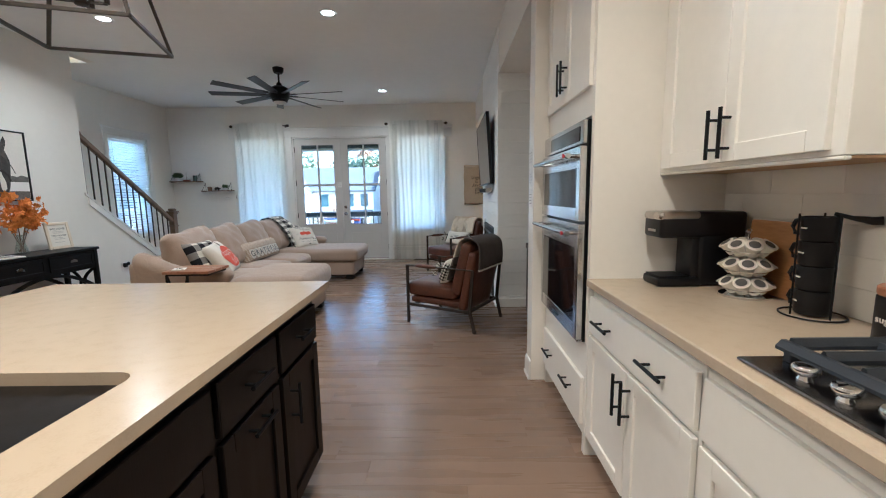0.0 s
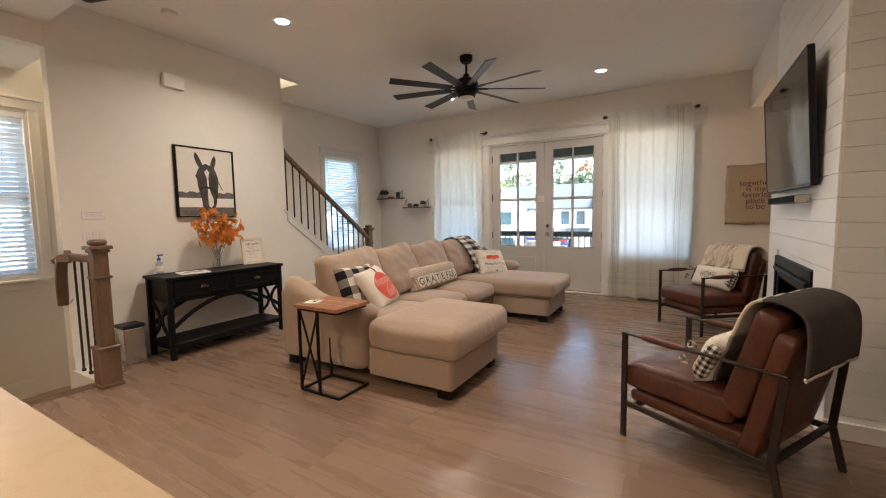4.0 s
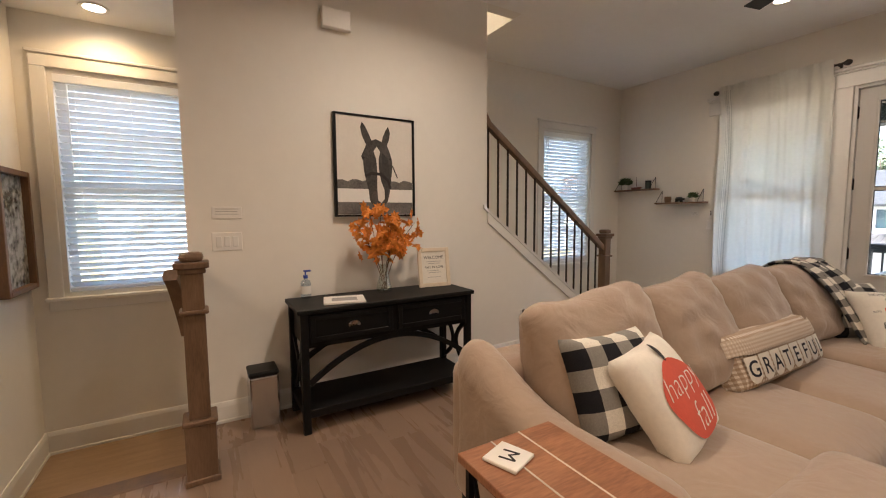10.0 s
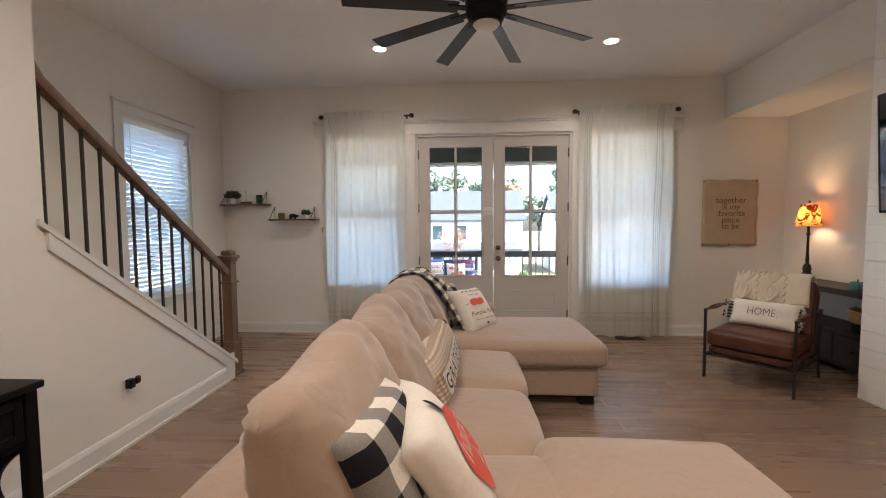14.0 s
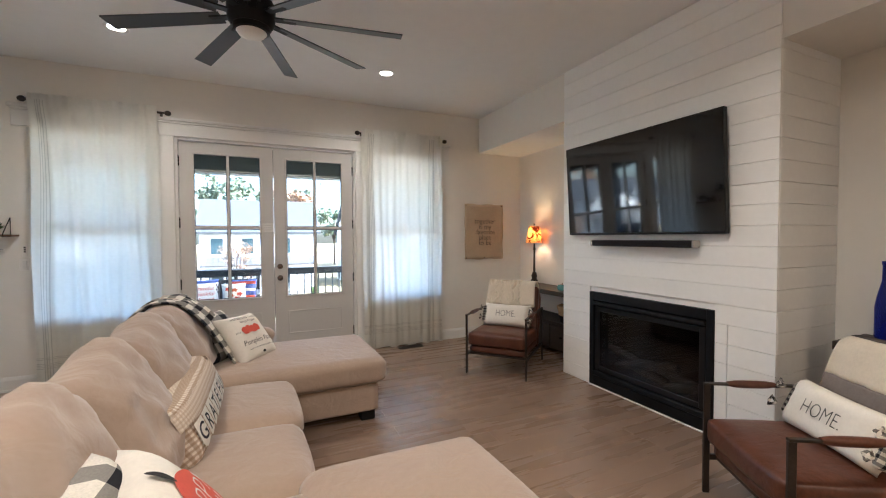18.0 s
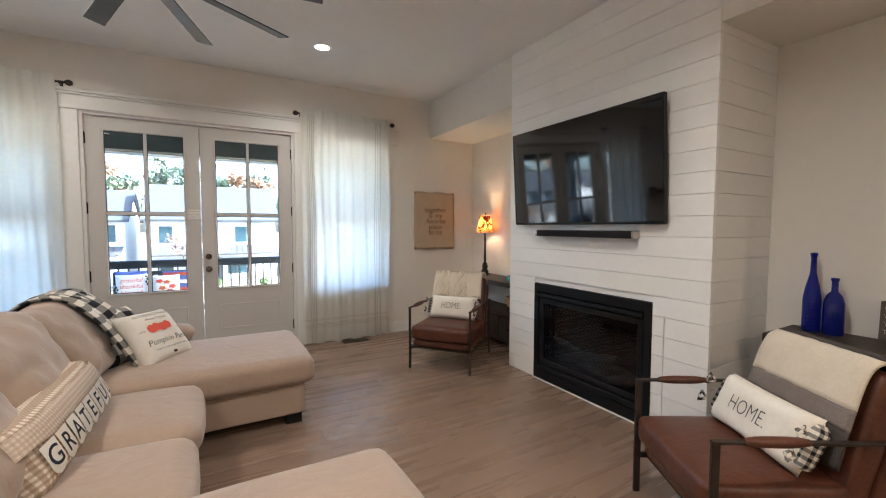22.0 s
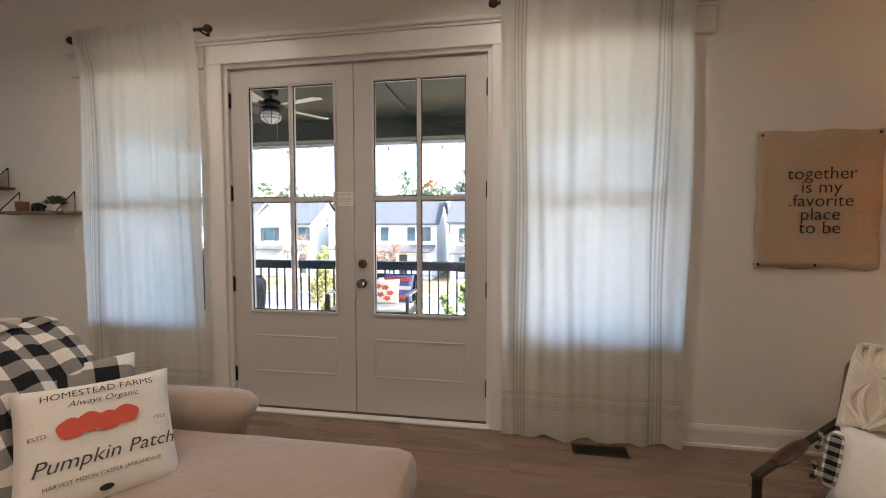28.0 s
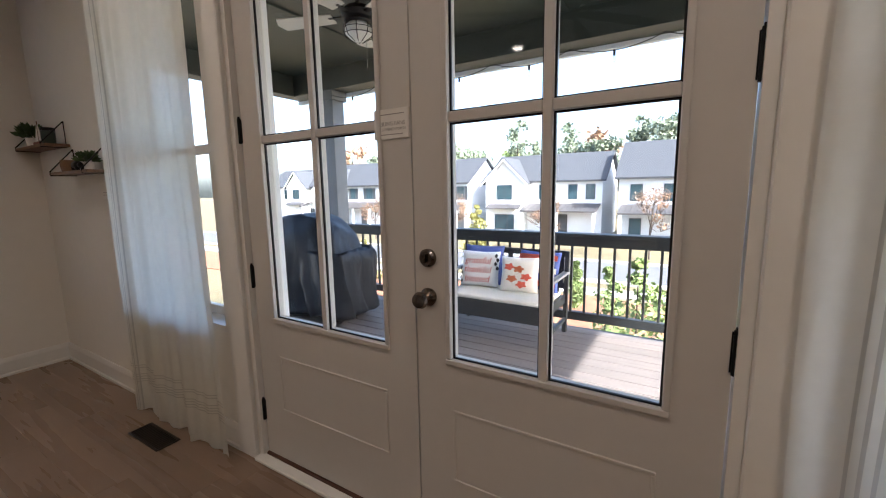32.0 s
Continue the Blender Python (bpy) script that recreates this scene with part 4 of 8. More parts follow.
FIREGLASS = glass_material("fire_glass", (0.56, 0.61, 0.65), 0.045)
fireplace()


# ---- television and soundbar ----
def television():
    t = thing("television", 1.28, 5.71, 1.43, "large black flat television mounted tilted on the shiplap", "television")
    m = pose(0, 0, 0, 0, -3.5, 0)
    def p(n, bm, material, label=""):
        return part(n, shifted(bm, m), material, t, label)
    w, h = 0.745, 0.84
    p("body", box(0.004, 0.035, -w, w, 0, h, 0.006), BLACKPLASTIC)
    p("screen", box(0.0, 0.005, -w + 0.009, w - 0.009, 0.02, h - 0.009), SCREEN)
    bm = box(-0.003, 0.006, -w, w, 0.0, 0.018, 0.002)
    box(-0.003, 0.006, -w, w, h - 0.009, h, 0.002, bm=bm)
    box(-0.003, 0.006, -w, -w + 0.009, 0.018, h - 0.009, bm=bm)
    box(-0.003, 0.006, w - 0.009, w, 0.018, h - 0.009, bm=bm)
    p("bezel", bm, BLACKPLASTIC)
    part("wall_bracket", box(0.03, 0.054, -0.2, 0.2, 0.25, 0.6, 0.004), BLACKMETAL, t)


television()
sb_ = thing("soundbar", 1.29, 5.66, 1.33, "slim black soundbar below the television", "soundbar")
part("case", box(-0.045, 0.03, -0.475, 0.475, 0, 0.055, 0.012, 2), BLACKPLASTIC, sb_)
part("grille", box(-0.048, -0.04, -0.46, 0.46, 0.006, 0.049, 0.002), CLOTHBLACK, sb_)
for y in (-0.482, 0.482):
    part("end_cap", box(-0.045, 0.03, y - 0.01, y + 0.01, 0, 0.055, 0.006), NICKEL, sb_, "silver end cap")
part("bracket", box(0.02, 0.044, -0.1, 0.1, 0.01, 0.04), BLACKMETAL, sb_)


# ---- kitchen ----
def pull(parent, p, length, axis="z", out=(-1, 0, 0)):
    """A black bar pull with two posts, p its middle on the door's face."""
    o = Vector(out)
    a = Vector({"x": (1, 0, 0), "y": (0, 1, 0), "z": (0, 0, 1)}[axis])
    p = Vector(p)
    bm = cyl(p + o * 0.035 - a * length / 2, p + o * 0.035 + a * length / 2, 0.0065, 12)
    for s in (-1, 1):
        q = p + a * s * length * 0.3
        cyl(q - o * 0.001, q + o * 0.035, 0.005, 10, bm=bm)
    return part("handle", bm, BLACKMETAL, parent, "black bar handle", True)


def shaker(name, parent, x, y0, y1, z0, z1, material, out=-1, rail=0.058, axis="x"):
    """A shaker front in the plane x, proud to the side out, with a recessed middle."""
    a, b = sorted((x, x + out * 0.019))
    a2, b2 = sorted((x, x + out * 0.009))
    door = part(name, box(a2, b2, y0 + rail, y1 - rail, z0 + rail, z1 - rail), material, parent)
    for ya, yb in ((y0, y0 + rail), (y1 - rail, y1)):
        part("stile", box(a, b, ya, yb, z0, z1, 0.002), material, door)
    for za, zb in ((z0, z0 + rail), (z1 - rail, z1)):
        part("rail", box(a, b, y0 + rail, y1 - rail, za, zb, 0.002), material, door)
    return door


def slab_front(name, parent, x, y0, y1, z0, z1, material, out=-1):
    a, b = sorted((x, x + out * 0.019))
    return part(name, box(a, b, y0, y1, z0, z1, 0.003), material, parent)


KX = 1.459
def base_unit(y0, y1, label, doors=2, drawer=True, handles=True):
    u = thing("base_cabinet", KX, (y0 + y1) / 2, 0, label, "cabinet", "white kitchen base cabinets")
    h = (y1 - y0) / 2
    bm = box(0.002, 0.585, -h, h, 0.1, 0.872)
    box(0.07, 0.585, -h, h, 0.0, 0.1, bm=bm)
    part("body", bm, CABINET, u)
    g = 0.012
    d = slab_front("drawer", u, 0.0, -h + g, h - g, 0.655, 0.83, CABINET)
    if handles:
        pull(d, (-0.02, h * 0.5, 0.742), 0.16, "y")
        pull(d, (-0.02, -h * 0.5, 0.742), 0.16, "y")
    w = (2 * h - 3 * g) / 2
    for k in range(2):
        a = -h + g + k * (w + g)
        dd = shaker("door", u, 0.0, a, a + w, 0.115, 0.635, CABINET)
        pull(dd, (-0.02, a + w - 0.03 if k == 0 else a + 0.03, 0.53), 0.17)
    return u


base_unit(1.108, 1.966, "white shaker base cabinet with black bar handles")
base_unit(0.15, 1.1, "white shaker base cabinet under the cooktop", handles=False)
base_unit(-0.8, 0.142, "white shaker base cabinet with black bar handles")
top = thing("countertop", 1.74, 0.6, 0.874, "cream speckled quartz countertop along the wall", "countertop")
part("slab", box(-0.316, 0.316, -1.5, 1.366, 0, 0.036, 0.004), QUARTZ, top)
# tall cabinet round the ovens
tall = thing("oven_cabinet", 1.44, 2.39, 0, "tall white cabinet built round the wall ovens", "cabinet")
part("side_panel", box(0.0, 0.615, -0.42, -0.385, 0, 3.09), CABINET, tall)
part("side_panel", box(0.0, 0.615, 0.385, 0.42, 0, 3.09), CABINET, tall)
part("lower_case", box(0.0, 0.615, -0.385, 0.385, 0.1, 0.57), CABINET, tall)
part("toe_kick", box(0.06, 0.615, -0.385, 0.385, 0.0, 0.1), CABINET, tall)
part("upper_case", box(0.0, 0.615, -0.385, 0.385, 1.67, 3.09), CABINET, tall)
part("back_panel", box(0.5, 0.615, -0.385, 0.385, 0.57, 1.67), CABINET, tall)
d = slab_front("drawer", tall, 0.0, -0.39, 0.395, 0.15, 0.4, CABINET)
for y in (-0.2, 0.2):
    pull(d, (-0.02, y, 0.29), 0.15, "y")
for k in range(2):
    a = -0.385 + k * 0.39
    dd = shaker("door", tall, 0.0, a, a + 0.38, 1.8, 2.75, CABINET)
    pull(dd, (-0.02, 0.385 - 0.42 + 0.005 if k == 0 else 0.035, 1.93), 0.17)


def wall_oven():
    o = thing("double_wall_oven", 1.44, 2.405, 0.572, "stainless steel double wall oven with black glass doors", "oven")
    w = 0.378
    part("case", box(-0.008, 0.45, -w, w, 0, 1.085, 0.003), BLACKMETAL, o)
    part("control_panel", box(-0.03, -0.008, -w, w, 0.975, 1.085, 0.004), STEEL, o)
    part("display", box(-0.0325, -0.029, -w + 0.05, w - 0.16, 0.99, 1.06, 0.001), BLACKGLASS, o)
    for nm, z0, z1, g0, g1 in (("upper_door", 0.605, 0.965, 0.67, 0.86), ("lower_door", 0.012, 0.592, 0.09, 0.47)):
        dd = part(nm, box(-0.019, -0.008, -w + 0.051, w - 0.051, g0 + 0.001, g1 - 0.001), BLACKPLASTIC, o)
        for ya, yb in ((-w, -w + 0.05), (w - 0.05, w)):
            part("stile", box(-0.042, -0.008, ya, yb, z0, z1, 0.003), STEEL, dd, "stainless steel stile")
        for za, zb in ((z0, g0), (g1, z1)):
            part("rail", box(-0.042, -0.008, -w + 0.05, w - 0.05, za, zb, 0.003), STEEL, dd, "stainless steel rail")
        part("glass", box(-0.041, -0.02, -w + 0.05, w - 0.05, g0, g1), BLACKGLASS, dd, "black glass")
        hz = z1 - 0.045
        part("handle", cyl((-0.095, -w + 0.01, hz), (-0.095, w - 0.01, hz), 0.013, 16), STEEL, dd, "stainless bar handle", True)
        for y in (-w + 0.05, w - 0.05):
            part("handle_post", cyl((-0.095, y, hz), (-0.04, y, hz), 0.01, 12), STEEL, dd)
        part("badge", cyl((-0.113, -w + 0.05, hz), (-0.108, -w + 0.05, hz), 0.011, 14), RED, dd, "small red medallion")
    part("bottom_trim", box(-0.03, -0.008, -w, w, -0.0, 0.01), STEEL, o)
    part("nameplate", box(-0.0435, -0.0415, -0.06, 0.06, 0.04, 0.052), BLACKPLASTIC, o)


RED = mat("red_enamel", (0.5, 0.03, 0.03), 0.35, vary=0.05)
wall_oven()
for k, z in enumerate((1.5, 1.36, 1.22)):
    p_ = thing("paper_notice", 1.342, 2.9, z, "small white printed notice taped to the end panel", "paper", "notices on the end panel")
    part("sheet", box(0.0, 0.0012, -0.05, 0.05, 0, 0.125), PORCELAIN, p_)
    for r in range(4):
        part("print_line", box(-0.0006, 0.0004, -0.035, 0.035 - 0.008 * (r % 2), 0.085 - 0.02 * r, 0.088 - 0.02 * r), GREYINK, p_)

up = thing("wall_cabinet", 1.744, 1.545, 1.4, "white shaker wall cabinet with two doors", "cabinet")
part("body", box(0.0, 0.312, -0.455, 0.42, 0.0, 1.25, 0.002), CABINET, up)
part("light_rail", box(0.0, 0.02, -0.455, 0.42, -0.012, -0.001, 0.003), CABINET, up)
part("underside", box(0.021, 0.31, -0.45, 0.415, -0.008, -0.001), mat("raw_panel_wood", (0.42, 0.27, 0.14), 0.6, vary=0.12, scale=4, stretch=(3, 0.5, 3)), up, "unpainted wooden underside")
for k in range(2):
    a = -0.417 + k * 0.393
    dd = shaker("door", up, 0.0, a, a + 0.388, 0.015, 1.23, CABINET)
    pull(dd, (-0.02, 0.388 - 0.417 - 0.03 if k == 0 else a + 0.03, 0.11), 0.17)
TILE = mat("glazed_tile", (0.8, 0.765, 0.69), 0.12, vary=0.02, scale=2, rand=0.03, rough_vary=0.04)
splash = struct("wall_backsplash", box(EX - 0.0112, EX, -1.0, 1.966, 0.911, 1.399), TILE, "cream glazed tile backsplash")
for r in range(5):
    for c in range(8):
        y0 = -0.4 + 0.3 * c + (0.15 if r % 2 else 0)
        y1 = min(y0 + 0.297, 1.965)
        if y1 - y0 < 0.03:
            continue
        b = box(EX - 0.013, EX - 0.0114, y0, y1, 0.912 + 0.0975 * r, 0.912 + 0.0975 * r + 0.0955, 0.0007)
        part("tile", b, TILE, splash)


TRAYSTEEL = mat("dark_brushed_steel", (0.3, 0.3, 0.31), 0.2, 1.0, vary=0.08, scale=4, stretch=(1, 14, 1), rough_vary=0.06)
CASTIRON = mat("cast_iron", (0.022, 0.027, 0.036), 0.5, vary=0.2, scale=30, bump=0.12, bump_scale=240, spec=0.45)


def ridge_bar(p0, p1, w, h, bm):
    """A cast bar with a roof-shaped top, along p0 to p1."""
    p0, p1 = Vector(p0), Vector(p1)
    a = (p1 - p0).normalized()
    o = Vector((a.y, -a.x, 0)) * w / 2
    up = Vector((0, 0, h))
    rings = []
    for p in (p0, p1):
        rings.append([bm.verts.new(v) for v in (p - o, p - o + up * 0.35, p - o * 0.3 + up, p + o * 0.3 + up, p + o + up * 0.35, p + o)])
    for k in range(6):
        bm.faces.new([rings[0][k], rings[0][(k + 1) % 6], rings[1][(k + 1) % 6], rings[1][k]])
    bm.faces.new(rings[0])
    bm.faces.new(rings[1][::-1])
    return bm


def cooktop():
    c = thing("gas_cooktop", 1.735, 0.585, 0.911, "stainless gas cooktop with black cast iron grates", "cooktop")
    part("tray", box(-0.27, 0.27, -0.45, 0.43, 0, 0.008, 0.004), TRAYSTEEL, c, "brushed steel tray")
    for k in range(5):
        y = 0.295 - 0.089 * k
        bm = lathe([(0, 0.008), (0.015, 0.008), (0.015, 0.014), (0.012, 0.018), (0.012, 0.022), (0.021, 0.025), (0.025, 0.03), (0.025, 0.038), (0.022, 0.042), (0, 0.044)], 24)
        knob = part("knob", shifted(bm, pose(-0.22, y, 0)), CHROME, c, "round chrome knob", True)
        part("pointer", shifted(box(-0.018, 0.0, -0.001, 0.001, 0.0428, 0.0448), pose(-0.22, y, 0)), BLACKMETAL, knob)
    for k in range(3):
        y = 0.27 - 0.28 * k
        bm = bmesh.new()
        ridge_bar((-0.178, y - 0.137, 0.036), (-0.178, y + 0.137, 0.036), 0.036, 0.022, bm)
        ridge_bar((0.235, y - 0.137, 0.036), (0.235, y + 0.137, 0.036), 0.03, 0.022, bm)
        for yy in (-0.124, -0.042, 0.042, 0.124):
            ridge_bar((-0.17, y + yy, 0.038), (0.23, y + yy, 0.038), 0.022, 0.027, bm)
        ridge_bar((0.025, y - 0.12, 0.037), (0.025, y + 0.12, 0.037), 0.016, 0.018, bm)
        for x in (-0.17, 0.225):
            for yy in (-0.122, 0.122):
                box(x - 0.01, x + 0.01, y + yy - 0.01, y + yy + 0.01, 0.0075, 0.045, 0.002, bm=bm)
        part("grate", bm, CASTIRON, c, "black cast iron grate")
        for x in (-0.07, 0.12):
            bm = lathe([(0, 0.008), (0.045, 0.008), (0.045, 0.018), (0.036, 0.022), (0.036, 0.028), (0, 0.03)], 18)
            part("burner", shifted(bm, pose(x, y, 0)), BLACKMETAL, c, smooth=True)


cooktop()


def coffee_machine():
    c = thing("coffee_machine", 1.85, 1.84, 0.911, "black single-serve coffee machine with silver front", "coffee machine")
    part("tank", box(-0.02, 0.17, -0.07, 0.07, 0.005, 0.31, 0.015, 3), BLACKPLASTIC, c, smooth=True)
    part("head", box(-0.19, 0.17, -0.072, 0.075, 0.21, 0.318, 0.014, 3), BLACKPLASTIC, c, smooth=True)
    part("face_plate", box(-0.195, -0.02, -0.0745, 0.0775, 0.282, 0.321, 0.017, 3), NICKEL, c, "silver lid", True)
    part("drip_tray", box(-0.19, 0.0, -0.07, 0.07, 0.0, 0.04, 0.012, 2), BLACKPLASTIC, c, smooth=True)
    part("drip_grid", box(-0.18, -0.05, -0.06, 0.06, 0.04, 0.044, 0.002), BLACKMETAL, c)
    part("column", box(-0.05, 0.0, -0.06, 0.06, 0.04, 0.22, 0.01, 2), BLACKPLASTIC, c, smooth=True)
    part("badge", box(-0.1935, -0.19, -0.03, 0.03, 0.235, 0.245), NICKEL, c)


coffee_machine()
POD = mat("pod_white", (0.72, 0.68, 0.6), 0.5, vary=0.05)
FOIL = mat("pod_foil", (0.62, 0.56, 0.5), 0.35, vary=0.1, rand=0.1)
def pod_rack():
    c = thing("coffee_pod_carousel", 1.915, 1.615, 0.911, "chrome carousel full of coffee pods", "pod holder")
    part("base", lathe([(0, 0), (0.085, 0), (0.085, 0.008), (0.02, 0.014), (0, 0.014)], 24), CHROME, c, smooth=True)
    part("spindle", cyl((0, 0, 0.01), (0, 0, 0.24), 0.005, 10), CHROME, c)
    part("finial", shifted(lathe([(0, 0), (0.009, 0.004), (0.011, 0.012), (0.006, 0.02), (0, 0.022)], 12), pose(0, 0, 0.24)), CHROME, c, smooth=True)
    for r in range(3):
        z = 0.055 + 0.072 * r
        part("wire_ring", tube([(0.075 * math.cos(a * math.pi / 12), 0.075 * math.sin(a * math.pi / 12), z - 0.024) for a in range(25)], 0.0022, 6), CHROME, c)
        for k in range(8):
            a = 360 / 8 * k + 12 * r
            m = pose(0, 0, z, 0, 0, a) @ pose(0.07, 0, 0.004, 0, 38, 0) @ Matrix.Scale(1.12, 4)
            bm = lathe([(0, -0.04), (0.017, -0.04), (0.022, 0.0), (0.0255, 0.001), (0.0255, 0.004), (0, 0.0042)], 14)
            pod = part("pod", shifted(bm, m), POD, c, "white coffee pod", True)
            part("lid", shifted(lathe([(0, 0.0048), (0.021, 0.0048), (0.021, 0.0055), (0, 0.0057)], 14), m), FOIL, pod, "printed foil lid")
            part("print", shifted(lathe([(0, 0.0058), (0.017, 0.0058), (0.017, 0.0062), (0, 0.0064)], 12), m), SOFTINK, pod)


pod_rack()
cb = thing("cutting_board", 2.025, 1.585, 0.911, "wooden cutting board leaning on the backsplash", "cutting board")
part("board", shifted(box(-0.009, 0.009, -0.15, 0.19, 0, 0.285, 0.006, 2), pose(-0.012, 0, 0.002, 0, 7, 0)), mat("honey_board_wood", (0.46, 0.24, 0.09), 0.45, two=(0.33, 0.16, 0.06), scale=4, stretch=(4, 0.6, 4)), cb)
MUGBLACK = mat("black_stoneware", (0.007, 0.007, 0.008), 0.45, spec=0.3, vary=0.15)
mt = thing("mug_stand", 1.945, 1.355, 0.911, "black wire stand with stacked black mugs", "mug stand")
part("base_ring", tube([(0.085 * math.cos(a * math.pi / 12), 0.085 * math.sin(a * math.pi / 12), 0.004) for a in range(25)], 0.003, 6), BLACKMETAL, mt)
for a in (40, 160, 280):
    x, y = 0.056 * math.cos(radians(a)), 0.056 * math.sin(radians(a))
    part("upright", cyl((x, y, 0), (x, y, 0.33), 0.003, 8), BLACKMETAL, mt)
part("carry_handle", tube([(0.02, -0.02, 0.33), (0.05, -0.045, 0.318), (0.085, -0.076, 0.31), (0.1, -0.09, 0.312)], [0.006, 0.007, 0.013, 0.013], 10), BLACKPLASTIC, mt, "black grip", True)
for k in range(4):
    mug = thing("mug", 1.945, 1.355, 0.918 + 0.0785 * k, "black stoneware mug stacked on the stand", "mug", "stacked black mugs", rz=112 + 4 * k)
    part("cup", lathe([(0, 0.0), (0.044, 0.0), (0.048, 0.008), (0.0495, 0.0775), (0.046, 0.0775), (0.043, 0.012), (0, 0.012)], 24), MUGBLACK, mug, smooth=True)
    part("handle", tube([(0.046, 0, 0.066), (0.062, 0, 0.063), (0.069, 0, 0.044), (0.062, 0, 0.024), (0.046, 0, 0.02)], 0.007, 8), MUGBLACK, mug, smooth=True)
    part("lettering", shifted(box(0.047, 0.0503, -0.011, 0.011, 0.04, 0.0445), pose(0, 0, 0, 0, 0, 52)), POD, mug)
cn = thing("canister", 1.96, 1.075, 0.911, "black stoneware canister with wooden lid", "canister")
part("jar", lathe([(0, 0), (0.072, 0), (0.078, 0.008), (0.078, 0.125), (0.07, 0.13), (0, 0.13)], 28), MUGBLACK, cn, smooth=True)
part("lid", lathe([(0, 0.13), (0.076, 0.13), (0.078, 0.134), (0.078, 0.15), (0.074, 0.154), (0, 0.154)], 28), WALNUT, cn, "wooden lid", True)
part("lettering", shifted(text_bm("sugar", 0.026), pose(-0.0785, 0.0, 0.07, 0, 0, -90)), POD, cn, "white lettering")


def island():
    t = thing("kitchen_island", -0.55, 0.4, 0, "dark espresso kitchen island with cream quartz top", "kitchen island")
    ox, oy = 0.55, -0.4
    X = 0.152
    bm = box(-1.05 + ox, X + ox, -1.7 + oy, 1.84 + oy, 0.1, 0.888)
    part("carcass", bm, ESPRESSO, t)
    part("toe_kick", box(-1.0 + ox, X - 0.07 + ox, -1.65 + oy, 1.78 + oy, 0, 0.1), ESPRESSO, t)
    edges = [1.835, 1.42, 1.03, 0.42]
    for k, (b, a) in enumerate(zip(edges, edges[1:])):
        a2, b2 = a + 0.015, b - 0.015
        if k < 2:
            d = slab_front("drawer", t, X + ox, a2 + oy, b2 + oy, 0.69, 0.845, ESPRESSO, 1)
            pull(d, (X + 0.02 + ox, (a2 + b2) / 2 + oy, 0.775), 0.14, "y", (1, 0, 0))
            dd = shaker("door", t, X + ox, a2 + oy, b2 + oy, 0.13, 0.67, ESPRESSO, 1)
            if k == 0:
                pull(dd, (X + 0.02 + ox, a2 + 0.06 + oy, 0.55), 0.16, "z", (1, 0, 0))
            else:
                pull(dd, (X + 0.02 + ox, (a2 + b2) / 2 + oy, 0.63), 0.14, "y", (1, 0, 0))
        else:
            slab_front("false_front", t, X + ox, a2 + oy, b2 + oy, 0.69, 0.845, ESPRESSO, 1)
            for q in range(2):
                w = (b2 - a2) / 2
                dd = shaker("door", t, X + ox, a2 + q * w + 0.004 + oy, a2 + (q + 1) * w - 0.004 + oy, 0.13, 0.67, ESPRESSO, 1)
                pull(dd, (X + 0.02 + ox, a2 + w + (0.05 if q else -0.05) + oy, 0.56), 0.16, "z", (1, 0, 0))
    # quartz top with the sink cut out
    sx0, sx1, sy0, sy1 = -0.5, 0.05, 0.18, 0.955
    x0, x1, y0, y1, z0, z1 = -1.115, 0.2, -1.75, 1.948, 0.889, 0.92
    bm = bmesh.new()
    n, rr = 6, 0.05
    hole = []
    for cx, cy, a0 in ((sx1 - rr, sy1 - rr, 0), (sx0 + rr, sy1 - rr, 90), (sx0 + rr, sy0 + rr, 180), (sx1 - rr, sy0 + rr, 270)):
        for i in range(n + 1):
            a = radians(a0 + 90 * i / n)
            hole.append((cx + rr * math.cos(a), cy + rr * math.sin(a)))
    def ring(pts, z):
        return [bm.verts.new((p[0] + ox, p[1] + oy, z)) for p in pts]
    hi, lo = ring(hole, z1), ring(hole, z0 - 0.004)
    oc = [(x1, y1), (x0, y1), (x0, y0), (x1, y0)]
    ohi, olo = ring(oc, z1), ring(oc, z0)
    m = len(hole)
    for q in range(4):
        seg = list(range(q * (n + 1), (q + 1) * (n + 1)))
        for i in seg[:-1]:
            bm.faces.new((ohi[q], hi[i + 1], hi[i]))
        nx = (q + 1) % 4
        bm.faces.new((ohi[q], ohi[nx], hi[(seg[-1] + 1) % m], hi[seg[-1]]))
        bm.faces.new((ohi[q], olo[q], olo[nx], ohi[nx]))
    for i in range(m):
        bm.faces.new((hi[i], hi[(i + 1) % m], lo[(i + 1) % m], lo[i]))
    bmesh.ops.recalc_face_normals(bm, faces=bm.faces)
    part("top", bm, QUARTZ, t, "cream quartz top")
    # undermount bowl
    bm = bmesh.new()
    prof = [(0.0, 0.884), (0.006, 0.8), (0.012, 0.7), (0.03, 0.68), (0.1, 0.675)]
    cx, cy = (sx0 + sx1) / 2, (sy0 + sy1) / 2
    rings = []
    for inset, z in prof:
        r = []
        for px, py in hole:
            kx = 1 - inset / ((sx1 - sx0) / 2)
            ky = 1 - inset / ((sy1 - sy0) / 2)
            r.append(bm.verts.new((cx + (px - cx) * kx + ox, cy + (py - cy) * ky + oy, z)))
        rings.append(r)
    for a, b in zip(rings, rings[1:]):
        for i in range(m):
            bm.faces.new((a[i], a[(i + 1) % m], b[(i + 1) % m], b[i]))
    bm.faces.new(rings[-1])
    bmesh.ops.recalc_face_normals(bm, faces=bm.faces)
    part("sink_bowl", bm, STEEL, t, "stainless steel undermount sink bowl", True)
